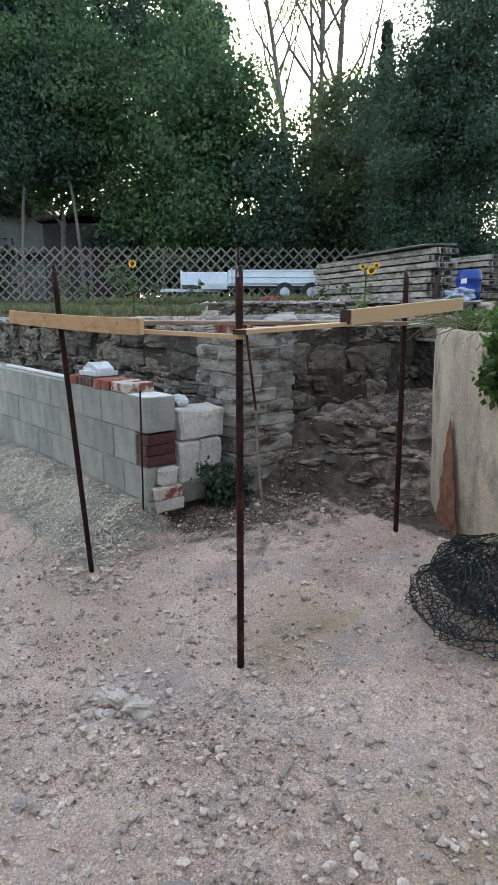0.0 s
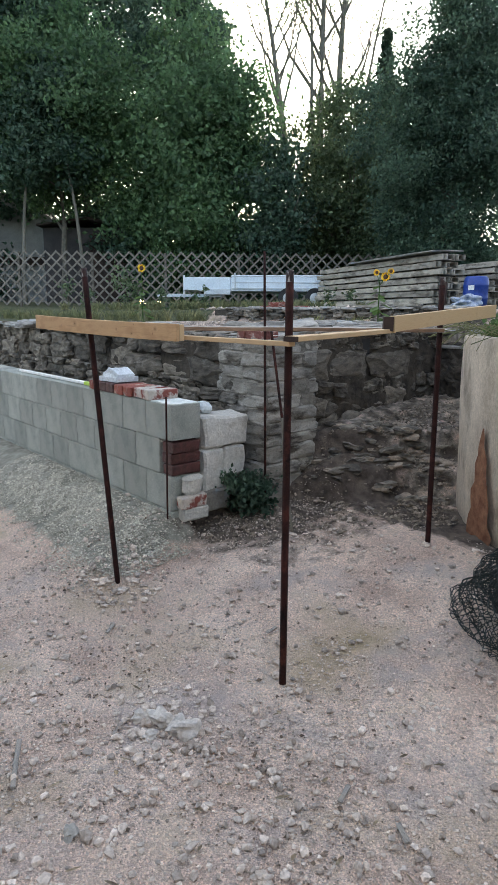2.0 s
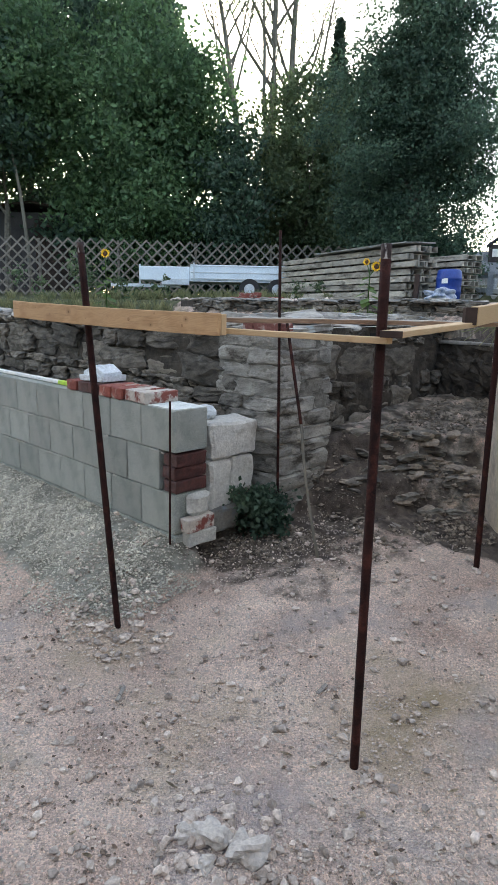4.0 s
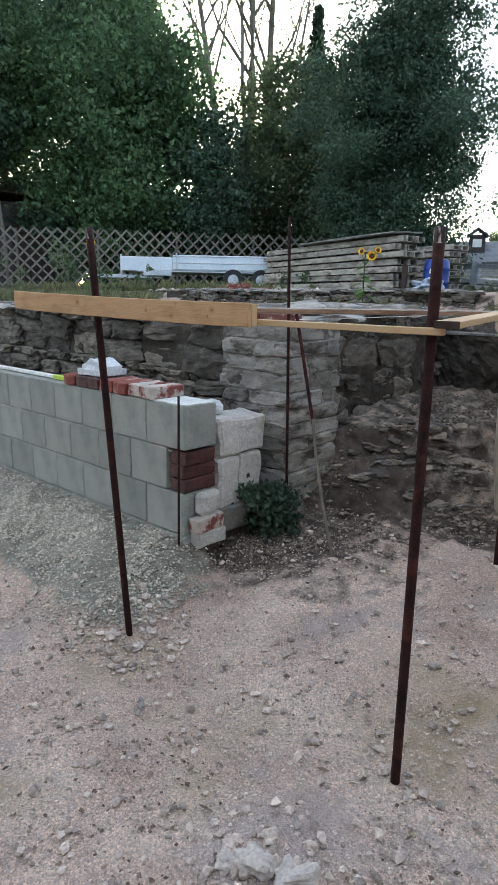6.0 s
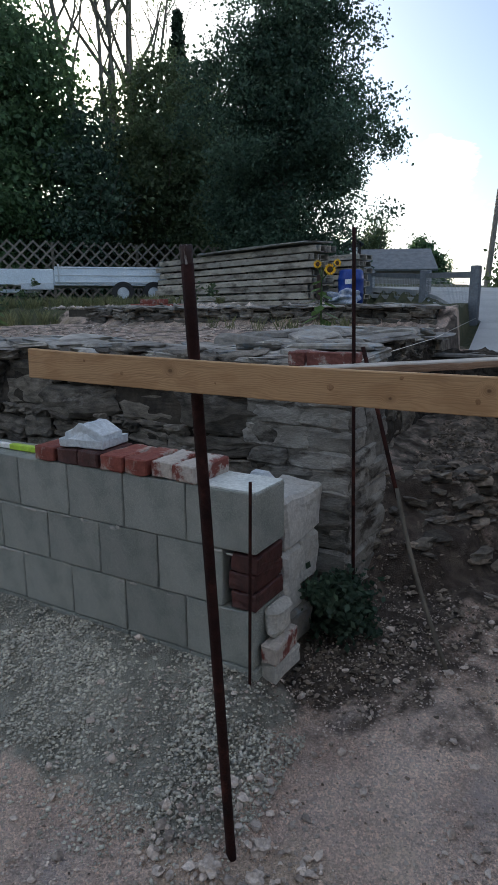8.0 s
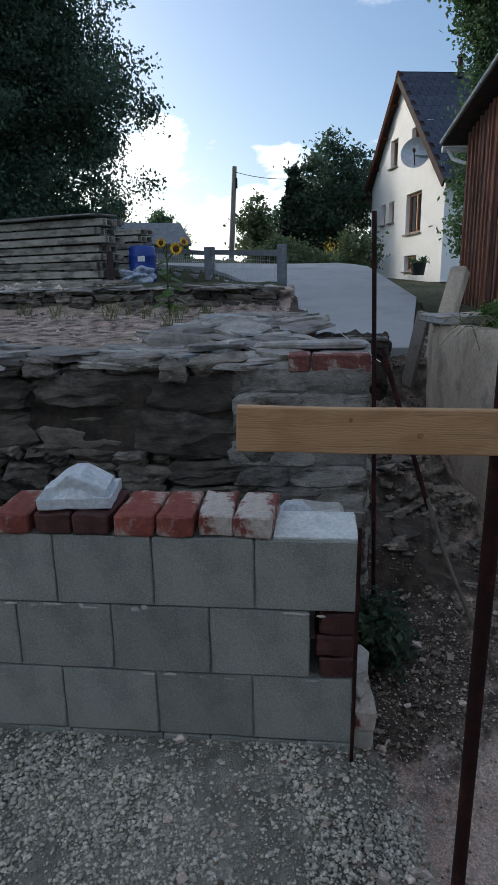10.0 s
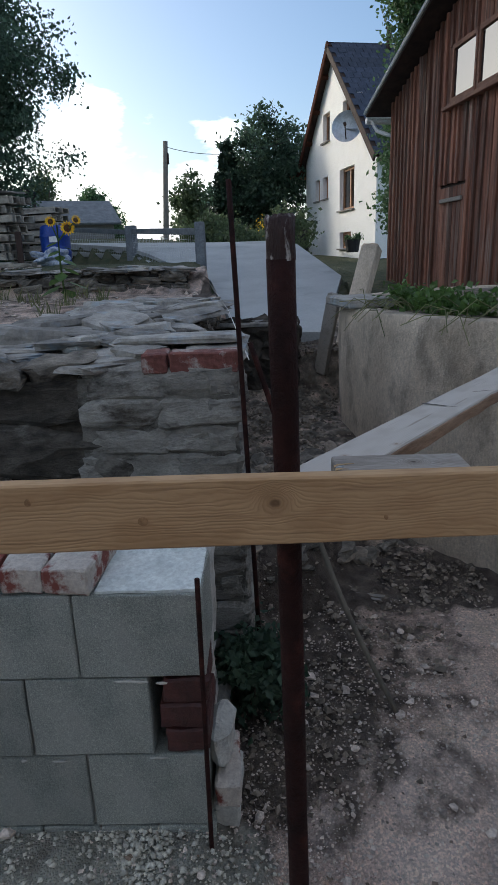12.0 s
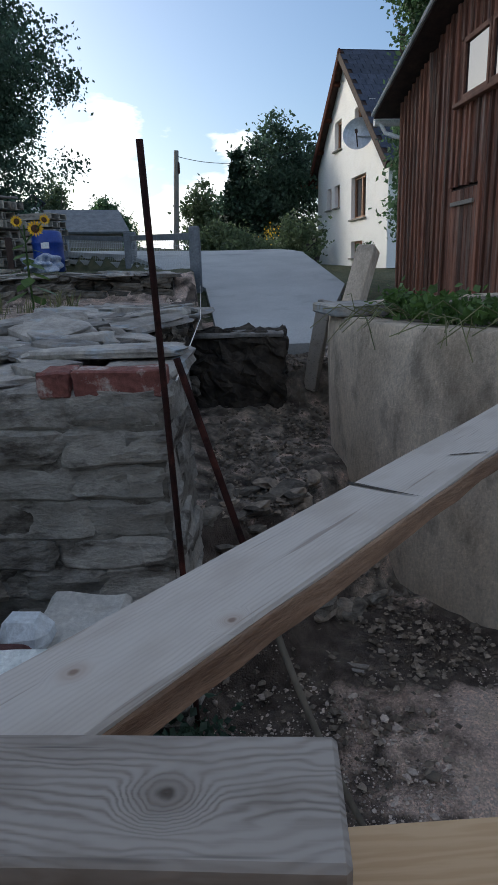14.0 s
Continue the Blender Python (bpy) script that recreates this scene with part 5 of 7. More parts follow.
# slim trunks before the shed
for across, h, lean in ((-6.0, 8.5, -1.3), (-8.2, 8.0, 0.9)):
    b = Vector(out_there(23.2, across, GZ))
    ob = thing("young_ash", "slim leaning young tree behind the lattice fence", "tree", tuple(b), "slim trunks")
    bm = bmesh.new()
    bent_tube(bm, [b + ACROSS * lean * t * t + Vector((0, 0, h * t - .2)) for t in (0, .2, .4, .6, .8, 1)], [.075, .065, .055, .04, .03, .015], 7)
    part("trunk", bm, M_palebark, ob)
    bl = [(tuple(b + ACROSS * (lean + c) + Vector((0, 0, z))), (1.0, 1.0, 0.7)) for c, z in ((-.9, 4.6), (0, 5.4), (.8, 4.9), (-.3, 6.6), (.5, 7.4))]
    cr = new("crown", leaf_mesh("crown", crown_points(bl, 5000, int(h * 10), 0.25, 0.5), 9, 0.11, M_leafdark))
    cr.parent, cr.matrix_parent_inverse = ob, ob.matrix_basis.inverted()


def spruce(name, base, h, w, label, n=9000, seed=3):
    ob = thing(name, label, "tree", base)
    bm = bmesh.new()
    tube(bm, (base[0], base[1], base[2] - .3), (base[0], base[1], base[2] + h), 0.16, 0.01, 7)
    part("trunk", bm, M_bark, ob)
    rs = np.random.RandomState(seed)
    tiers = int(h / 0.33)
    pts = []
    for k in range(tiers):
        z = h * (0.06 + 0.93 * k / tiers)
        r = w * (1 - k / tiers) ** 1.05 * rs.uniform(0.75, 1.15) + 0.05
        arms = 9
        a0 = rs.rand() * 6
        for j in range(arms):
            a = a0 + j * 2 * math.pi / arms + rs.normal() * 0.15
            rr = r * rs.uniform(0.65, 1.12)
            m = max(6, int(n / tiers / arms))
            t = rs.rand(m) ** 0.7
            pts.append(np.stack([np.cos(a) * rr * t, np.sin(a) * rr * t, z - 0.32 * rr * t ** 2], 1) + rs.normal(size=(m, 3)) * [0.07, 0.07, 0.09])
    c = np.concatenate(pts) + np.array(base)
    cr = new("crown", leaf_mesh("crown", c, seed + 5, 0.13, M_needle, 2.4))
    cr.parent, cr.matrix_parent_inverse = ob, ob.matrix_basis.inverted()


spruce("spruce", out_there(35, 7.0, GZ), 14.3, 2.7, "slender dark spruce pointing above the wood", 11000, 3)

# undergrowth behind the fence
rs = np.random.RandomState(99)
bl = [(out_there(27 + rs.uniform(-2, 4), a, GZ + rs.uniform(0.6, 2.2)), (1.5, 1.5, rs.uniform(1.0, 2.0))) for a in np.concatenate([np.linspace(-16, -12, 5), np.linspace(-5, 10, 20)])]
tagged(new("undergrowth", leaf_mesh("undergrowth", crown_points(bl, 34000, 7, 0.4, 0.4), 8, 0.17, M_leafdark)), "dark tangled undergrowth along the wood's edge", "undergrowth", kind="stuff")
bl = [(out_there(44 + rs.uniform(-3, 6), a, GZ + rs.uniform(1, 4.5)), (3, 3, rs.uniform(2.0, 4.0))) for a in np.linspace(-26, 15, 24)]
tagged(new("far_wood", leaf_mesh("far_wood", crown_points(bl, 22000, 17, 0.7, 0.5), 18, 0.34, M_leafdark)), "dark belt of woodland behind the garden", "woodland", kind="stuff")

# ---------------------------------------------------------------- lattice fence
fence = thing("lattice_fence", "grey wooden diamond lattice fence before the trees", "fence", out_there(21, 0, 1.7))
fb, ft = 1.75, 3.52
slat_bm = bmesh.new()
box(slat_bm, (0, 0, 0), (0.055, 0.016, 2.46), bevel=0.004)
slat_me = mesh_of(slat_bm, "slat", M_fencewood)
ux = Matrix((ACROSS, AHEAD, (0, 0, 1))).transposed().to_4x4()
step = 0.34
k = 0
a = -10.6
while a < 6.4:
    for tilt, off in ((45, 0.0), (-45, 0.014)):
        ob = new("slat", slat_me)
        ob.parent = fence
        p = Vector(out_there(21 + off, a, (fb + ft) / 2))
        ob.matrix_parent_inverse = fence.matrix_basis.inverted()
        ob.matrix_basis = Matrix.Translation(p) @ ux @ Matrix.Rotation(radians(tilt), 4, "Y")
    a += step
for a in np.arange(-10, 7, 2.4):
    bm = bmesh.new()
    p = out_there(21.06, a, (fb + ft) / 2 - 0.1)
    box(bm, (0, 0, 0), (0.08, 0.08, ft - fb + 0.1), Matrix.Translation(p) @ ux, bevel=0.01)
    part("fence_post", bm, M_bark, fence)

# ---------------------------------------------------------------- shed in the trees
def shed():
    ob = thing("shed", "low dark timber shed under the trees", "shed", out_there(26.5, -6.7, GZ))
    F = Matrix.Translation(out_there(26.5, -6.7, GZ)) @ ux
    bm = bmesh.new()
    box(bm, (0, 1.2, 1.55), (3.5, 2.4, 3.1), F, bevel=0.03)
    part("wall", bm, M_shedwall, ob)
    for side, w, a in ((-0.85, 2.1, -8), (0.95, 1.75, 9)):
        bm = bmesh.new()
        box(bm, (side, 1.1, 3.28), (w, 3.0, 0.09), F @ Matrix.Translation((side, 0, 3.28)) @ Matrix.Rotation(radians(a), 4, "Y") @ Matrix.Translation((-side, 0, -3.28)), bevel=0.02)
        part("roof", bm, M_darkwood, ob)
    bm = bmesh.new()
    box(bm, (0.9, -0.02, 1.5), (1.5, 0.06, 2.7), F, bevel=0.01)
    part("door", bm, M_darkwood, ob)


def outbuilding():
    ob = thing("outbuilding", "pale rendered outbuilding gable half hidden by trees", "outbuilding", out_there(29.5, -11.2, GZ))
    F = Matrix.Translation(out_there(29.5, -11.2, GZ)) @ ux
    bm = bmesh.new()
    front = [bm.verts.new(F @ Vector(p)) for p in ((-3.5, 0, -.3), (2.6, 0, -.3), (2.6, 0, 3.6), (0.6, 0, 5.0), (-3.5, 0, 4.4))]
    back = [bm.verts.new(v.co + AHEAD * 4) for v in front]
    bm.faces.new(front)
    bm.faces.new(back[::-1])
    for k in range(5):
        bm.faces.new((front[k], back[k], back[(k + 1) % 5], front[(k + 1) % 5]))
    bmesh.ops.recalc_face_normals(bm, faces=bm.faces)
    part("wall", bm, M_palewall, ob)
    bm = bmesh.new()
    box(bm, (0.0, -0.05, 2.0), (7.4, 0.3, 0.35), F, bevel=0.03)
    part("lean_to_roof", bm, M_darkwood, ob, "dark timber lean-to edge")


outbuilding()
shed()


def far_building():
    """A low slate-roofed building with a small dormer, beyond the top of the drive."""
    c = Vector((25.5, 11.2, 1.9))
    ob = thing("outbuilding", "distant grey building with a low slate roof and a small dormer", "outbuilding", tuple(c))
    turn = Matrix.Translation(c) @ Matrix.Rotation(radians(24), 4, "Z")
    bm = bmesh.new()
    box(bm, (0, 0, 0.5), (3.2, 5.4, 1.4), turn, bevel=0.02)
    part("wall", bm, M_palewall, ob)
    for sgn in (-1, 1):
        bm = bmesh.new()
        box(bm, (0, 0, 0), (2.1, 5.9, 0.09), turn @ Matrix.Translation((sgn * 0.93, 0, 1.62)) @ Matrix.Rotation(radians(sgn * 26), 4, "Y"), bevel=0.01)
        part("roof", bm, M_railgrey, ob)
    bm = bmesh.new()
    box(bm, (-0.75, 0.3, 1.9), (0.7, 0.62, 0.75), turn, bevel=0.01)
    dormer = part("dormer", bm, M_shedwall, ob)
    for sgn in (-1, 1):
        bm = bmesh.new()
        box(bm, (0, 0, 0), (0.95, 0.52, 0.05), turn @ Matrix.Translation((-0.75, 0.3 + sgn * 0.2, 2.37)) @ Matrix.Rotation(radians(-sgn * 38), 4, "X"), bevel=0.005)
        part("dormer_roof", bm, M_roof, dormer)
    bm = bmesh.new()
    box(bm, (-1.11, 0.3, 1.95), (0.03, 0.34, 0.3), turn, bevel=0.005)
    part("window", bm, M_white_plastic, dormer, "white dormer window")


far_building()


# ---------------------------------------------------------------- trailer
def trailer():
    c = out_there(18.6, 0.35, 1.75)
    ob = thing("car_trailer", "flat silver drop-side car trailer with long drawbar", "trailer", c)
    F = Matrix.Translation(c) @ ux @ Matrix.Rotation(radians(-6), 4, "Z")
    for nm, cc, s in (("side_wall", (0.55, -0.75, 0.66), (2.8, 0.035, 0.40)), ("side_wall", (0.55, 0.75, 0.66), (2.8, 0.035, 0.40)), ("front_wall", (-1.55, -0.1, 0.62), (1.35, 1.3, 0.36)), ("floor_bed", (0.1, 0, 0.44), (3.8, 1.5, 0.05))):
        bm = bmesh.new()
        box(bm, cc, s, F, bevel=0.012)
        part(nm, bm, M_alu if "bed" not in nm else M_steel, ob)
    for z in (0.50, 0.66, 0.83):
        bm = bmesh.new()
        box(bm, (0.55, -0.775, z), (2.78, 0.02, 0.025), F, bevel=0.004)
        part("rib", bm, M_steel, ob)
    bm = bmesh.new()
    box(bm, (-2.1, -0.5, 0.30), (1.9, 0.09, 0.09), F, bevel=0.01)
    part("drawbar", bm, M_steel, ob)
    bm = bmesh.new()
    box(bm, (-2.25, -0.5, 0.55), (0.05, 0.05, 0.62), F, bevel=0.005)
    part("jockey_post", bm, M_steel, ob)
    bm = bmesh.new()
    box(bm, (-1.25, -0.76, 0.40), (0.75, 0.03, 0.16), F, bevel=0.01)
    part("lamp_board", bm, M_steel, ob)
    for x in (0.75, 1.5):
        bm = bmesh.new()
        bmesh.ops.create_cone(bm, cap_ends=True, segments=28, radius1=0.28, radius2=0.28, depth=0.18, matrix=F @ Matrix.Translation((x, -0.70, 0.24)) @ Matrix.Rotation(radians(90), 4, "X"))
        wh = part("wheel", bm, M_rubber, ob)
        bm = bmesh.new()
        bmesh.ops.create_cone(bm, cap_ends=True, segments=20, radius1=0.15, radius2=0.13, depth=0.03, matrix=F @ Matrix.Translation((x, -0.80, 0.24)) @ Matrix.Rotation(radians(90), 4, "X"))
        rim = part("rim", bm, M_steel, wh)
    for k in (-1, 1):
        bm = bmesh.new()
        box(bm, (0.55 + k * 1.3, -0.772, 0.7), (0.04, 0.03, 0.42), F, bevel=0.005)
        part("stake", bm, M_steel, ob)


trailer()


# ---------------------------------------------------------------- stacked formwork panels
def panel_stack(place, turn, length, depth, layers, label, seed, pitch):
    """Hollow panels, open at the ends, lying on one another with dark gaps between; local y runs along them."""
    rng = random.Random(seed)
    base = Matrix.Translation(place) @ Matrix.Rotation(radians(turn), 4, "Z")
    for k in range(layers):
        z = k * pitch
        jx, jy = rng.uniform(-.04, .04), rng.uniform(-.12, .10)
        m = base @ Matrix.Rotation(rng.uniform(-.008, .008), 4, "Z") @ Matrix.Rotation(rng.uniform(-.003, .003), 4, "X")
        ob = thing("formwork_panel", label, "formwork panel", tuple(base @ Vector((0, 0, z))), "stacked formwork panels")
        high = pitch - 0.032
        y1, y2 = jy, length + jy
        for xx in (jx, depth * 0.16 + jx, depth * 0.5 + jx, depth * 0.66 + jx, depth + jx):
            cut = rng.uniform(-.05, .03)
            bm = bmesh.new()
            box(bm, (xx, (y1 + cut + y2) / 2, z + 0.015 + high / 2), (0.030, y2 - y1 - cut, high), m, bevel=0.004, cuts=2, jit=0.004)
            part("rail", bm, M_panel, ob)
        for zz, inset in ((z + 0.021, 0.02), (z + 0.009 + high, 0.02)):
            bm = bmesh.new()
            box(bm, (depth / 2 + jx, (y1 + y2) / 2 + inset, zz), (depth - 0.03, y2 - y1 - 0.02, 0.012), m, bevel=0.002, cuts=1, jit=0.002)
            part("sheet", bm, M_panel, ob)
        for q in range(9):
            bm = bmesh.new()
            box(bm, (jx + 0.045, y1 + (q + 0.5 + rng.uniform(-.2, .2)) * length / 9, z + 0.004), (0.06, 0.05, 0.034), m, bevel=0.002)
            part("spacer", bm, M_darkwood, ob)
    return base


stack = panel_stack((10.3, 6.42, 1.62), -19.8, 5.2, 0.5, 8, "grey weathered wooden formwork panel in a stack", 5, 0.138)
panel_stack((12.2, 6.4, 1.64), -19.8, 3.6, 0.5, 8, "grey weathered wooden formwork panel in the rear stack", 6, 0.132)
bm = bmesh.new()
box(bm, (0.25, 1.75, 0), (0.72, 3.3, 0.03), stack @ Matrix.Translation((0, 0, 1.145)) @ Matrix.Rotation(radians(-2.5), 4, "Y"), bevel=0.004, cuts=3, jit=0.012)
tagged(part("cover_sheet", bm, M_slate), "pale grey cover sheet tilted on the panel stack", "cover sheet")
# short posts leaning against the stacks' ends
for p, q in (((10.25, 6.28, 1.6), (10.32, 6.30, 2.18)), ((11.3, 6.05, 1.6), (11.42, 6.12, 2.2))):
    bm = bmesh.new()
    d = Vector(q) - Vector(p)
    box(bm, (0, 0, 0), (0.09, 0.09, d.length), Matrix.Translation((Vector(p) + Vector(q)) / 2) @ d.to_track_quat("Z", "Y").to_matrix().to_4x4(), bevel=0.008, cuts=1, jit=0.004)
    tagged(part("timber_prop", bm, M_darkwood), "short dark timber prop by the panel stack", "timber")

# blue barrel with crumpled foil at its foot
barrel = thing("plastic_barrel", "blue plastic barrel beside the panel stacks", "barrel", (10.66, 5.84, 1.665))
bm = bmesh.new()
prof = ((0.20, 0), (0.225, 0.03), (0.23, 0.18), (0.24, 0.20), (0.23, 0.22), (0.23, 0.42), (0.24, 0.44), (0.23, 0.46), (0.215, 0.58), (0.18, 0.61))
last = None
for r, z in prof:
    cur = [bm.verts.new((10.66 + r * math.cos(a * math.pi / 14), 5.84 + r * math.sin(a * math.pi / 14), 1.665 + z)) for a in range(28)]
    if last:
        for k in range(28):
            bm.faces.new((last[k], last[(k + 1) % 28], cur[(k + 1) % 28], cur[k]))
    last = cur
bm.faces.new(last)
part("body", bm, M_bluepl, barrel, smooth=True)
bm = bmesh.new()
box(bm, (10.43, 5.80, 2.06), (0.012, 0.12, 0.09), bevel=0.002)
part("label_plate", bm, M_white_plastic, barrel, "white paper label")
bm = bmesh.new()
rock(bm, (10.35, 5.85, 1.80), (0.35, 0.55, 0.24), random.Random(2), 4, 0.5)
tagged(part("crumpled_foil", bm, M_tarp), "crumpled blue and silver foil at the barrel's foot", "foil")


# ---------------------------------------------------------------- sunflowers
def sunflower(base, h, heads, label, face):
    ob = thing("sunflower", label, "flower", base)
    bm = bmesh.new()
    b = Vector(base)
    bent_tube(bm, [b, b + Vector((0.01, 0.01, h * .5)), b + Vector((0, 0, h))], [0.011, 0.009, 0.007], 6)
    part("stem", bm, M_herb, ob)
    rs = np.random.RandomState(int(h * 100))
    for k in range(12):
        bm = bmesh.new()
        z = h * (0.2 + 0.65 * k / 12)
        a = k * 2.4
        l = 0.17 * (1.2 - 0.55 * k / 12)
        d, s = Vector((math.cos(a), math.sin(a), -0.6)), Vector((-math.sin(a), math.cos(a), 0))
        v = [bm.verts.new(b + Vector((0, 0, z)) + d * l * t + s * w * l + Vector((0, 0, 0.03 * t))) for t, w in ((0.15, 0), (0.5, .32), (0.8, .24), (1.15, 0), (0.8, -.24), (0.5, -.32))]
        bm.faces.new(v)
        part("leaf", bm, M_herb, ob)
    for off, r, f in heads:
        c = b + Vector(off)
        q = Vector(f).normalized().to_track_quat("Z", "Y").to_matrix().to_4x4()
        q.translation = c
        bm = bmesh.new()
        bmesh.ops.create_uvsphere(bm, u_segments=14, v_segments=7, radius=r * 0.52, matrix=q @ Matrix.Diagonal((1, 1, 0.3, 1)))
        hd = part("flower_head", bm, M_seed, ob, "brown seed disc")
        bm = bmesh.new()
        for ring, nn in ((0, 16), (1, 14)):
            for k in range(nn):
                a = 2 * math.pi * (k + ring * .5) / nn
                tip = r * rs.uniform(0.92, 1.1)
                v = [bm.verts.new(q @ Vector((math.cos(a + da) * t, math.sin(a + da) * t, z))) for t, da, z in ((r * .45, -.12, 0), (r * .72, -.16, .012), (tip, 0, .004 + .01 * ring), (r * .72, .16, .012), (r * .45, .12, 0))]
                bm.faces.new(v)
        part("petals", bm, M_petal, ob, "bright yellow petals")
        if Vector(off).z != h:
            bm = bmesh.new()
            tube(bm, b + Vector((0, 0, h * .8)), c, 0.006, 0.005, 5)
            part("side_stem", bm, M_herb, ob)


sunflower((5.75, 4.27, 1.375), 0.63, (((0, 0.05, 0.655), 0.045, (-1, -.15, .15)), ((0, -0.085, 0.60), 0.06, (-1, -.4, 0.1)), ((0.0, -0.16, 0.66), 0.042, (-.7, -.6, .3))), "sunflower with three heads above the garden wall", (-1, 0, 0))
sunflower((4.47, 7.75, 1.36), 0.82, (((0, 0, 0.82), 0.065, (-.6, -.7, .1)),), "single tall sunflower by the stone wall", (-1, 0, 0))


# ---------------------------------------------------------------- barn
BARN0, BARN_D = Vector((11.28, 0.37, 0)), Vector((-0.9895, -0.1449, 0))
BARN_N = Vector((-0.1449, 0.9895, 0))
BM = Matrix((BARN_D, BARN_N, (0, 0, 1))).transposed().to_4x4()
BM.translation = BARN0


def barn():
    """Local axes: x along the boarded wall towards the yard, y out of it, z up."""
    ob = thing("barn", "barn clad in weathered red-brown vertical boards with a low roof", "barn", tuple(BARN0 + Vector((0, 0, 1.0))))
    rng = random.Random(8)
    head = lambda s: 3.98 + 0.31 * min(s, 3.9) - 0.6 * max(0, s - 3.9)
    bm = bmesh.new()
    pts = [(0, 1.0), (4.9, 1.0), (4.9, head(4.9)), (3.9, head(3.9)), (0, head(0))]
    for a, b in ((0.0, -5.0),):
        f = [bm.verts.new(BM @ Vector((s, a - 0.03, z))) for s, z in pts]
        g = [bm.verts.new(BM @ Vector((s, b, z))) for s, z in pts]
        bm.faces.new(f)
        bm.faces.new(g[::-1])
        for k in range(5):
            bm.faces.new((f[k], g[k], g[(k + 1) % 5], f[(k + 1) % 5]))
    bmesh.ops.recalc_face_normals(bm, faces=list(bm.faces))
    part("frame_wall", bm, M_darkwood, ob)
    s = 0.0
    while s < 4.85:
        w = rng.uniform(0.14, 0.19)
        spans = [(1.04 + rng.uniform(-.03, .02), head(s) - 0.02)]
        if 2.06 < s + w / 2 < 3.5:
            spans = [(spans[0][0], 3.43), (4.14, spans[0][1])]
        if 1.86 < s + w / 2 < 2.66:
            spans = [(2.53, spans[0][1] if len(spans) == 1 else 3.43)] + spans[1:]
        for lo, hi in spans:
            if hi - lo < 0.1:
                continue
            bm = bmesh.new()
            box(bm, (s + w / 2, 0.012 + rng.uniform(0, .010), (lo + hi) / 2), (w - 0.016, 0.024, hi - lo), BM, bevel=0.003)
            part("board", bm, M_barn, ob)
            if rng.random() < 0.9:
                bm = bmesh.new()
                box(bm, (s + rng.uniform(-.01, .01), 0.043, (lo + hi) / 2 - rng.uniform(0, .02)), (rng.uniform(0.05, 0.068), 0.036, hi - lo), BM, bevel=0.004)
                part("cover_strip", bm, M_barn, ob)
        s += w
    door = None
    bm = bmesh.new()
    box(bm, (2.26, 0.012, 1.78), (0.78, 0.02, 1.44), BM, bevel=0.003)
    door = part("hatch_door", bm, M_darkwood, ob, "plank hatch door")
    s = 1.875
    while s < 2.63:
        w = rng.uniform(0.09, 0.13)
        bm = bmesh.new()
        box(bm, (s + w / 2, 0.034, 1.77), (w - 0.01, 0.024, 1.42), BM, bevel=0.003)
        part("plank", bm, M_barn, door)
        s += w
    bm = bmesh.new()
    box(bm, (2.3, 0.062, 2.32), (0.62, 0.03, 0.05), BM @ Matrix.Rotation(0, 4, "Y"), bevel=0.005)
    part("latch", bm, M_oldwood, door, "grey wooden latch bar")
    win = part("window", bmesh_box((2.80, 0.0, 3.79), (1.46, 0.05, 0.72), BM), M_barnframe, ob, "brown timber window")
    for s0, s1 in ((2.17, 2.74), (2.86, 3.43)):
        part("pane", bmesh_box((0, 0, 0), (s1 - s0, 0.012, 0.54), BM @ Matrix.Translation(((s0 + s1) / 2, 0.034, 3.80)) @ Matrix.Rotation(radians(0.6), 4, "Z")), M_glass, win)
        for a, b, c, d in ((s0 - .035, s1 + .035, 4.07, 4.13), (s0 - .035, s1 + .035, 3.45, 3.53), (s0 - .045, s0, 3.45, 4.13), (s1, s1 + .045, 3.45, 4.13)):
            part("sash", bmesh_box(((a + b) / 2, 0.045, (c + d) / 2), (b - a, 0.04, d - c), BM, 0.005), M_barnframe, win)
    part("sill", bmesh_box((2.80, 0.07, 3.425), (1.56, 0.12, 0.05), BM, 0.006), M_barnframe, win)
    # roof: slab with an overhanging verge and dark soffit
    for nm, mat, dz, t in (("roof_boarding", M_darkwood, 0.0, 0.07), ("roof_cover", M_roof, 0.06, 0.05)):
        bm = bmesh.new()
        prof = [(-0.47, head(0) - 0.145 + dz), (3.9, head(3.9) + dz), (5.4, head(4.9) - 0.3 + dz)]
        lo = [[bm.verts.new(BM @ Vector((s, y, z))) for s, z in prof] for y in (0.34, -5.4)]
        hi = [[bm.verts.new(BM @ Vector((s, y, z + t))) for s, z in prof] for y in (0.34, -5.4)]
        for k in range(2):
            bm.faces.new((lo[0][k], lo[0][k + 1], lo[1][k + 1], lo[1][k]))
            bm.faces.new((hi[0][k], hi[0][k + 1], hi[1][k + 1], hi[1][k]))
            for q in (0, 1):
                bm.faces.new((lo[q][k], lo[q][k + 1], hi[q][k + 1], hi[q][k]))
        for k in (0, 2):
            bm.faces.new((lo[0][k], lo[1][k], hi[1][k], hi[0][k]))
        bmesh.ops.recalc_face_normals(bm, faces=list(bm.faces))
        part(nm, bm, mat, ob)
    bm = bmesh.new()
    a, b = BM @ Vector((-0.49, 0.355, head(0) - 0.09)), BM @ Vector((3.9, 0.355, head(3.9) + 0.06))
    d = (b - a)
    for k in range(4):
        tube(bm, a + d * k / 4, a + d * (k + 1) / 4, 0.028, 0.028, 6)
    part("verge_trim", bm, M_white_plastic, ob, "pale metal verge trim")
    bm = bmesh.new()
    g = lambda s, y, z: BM @ Vector((s, y, z))
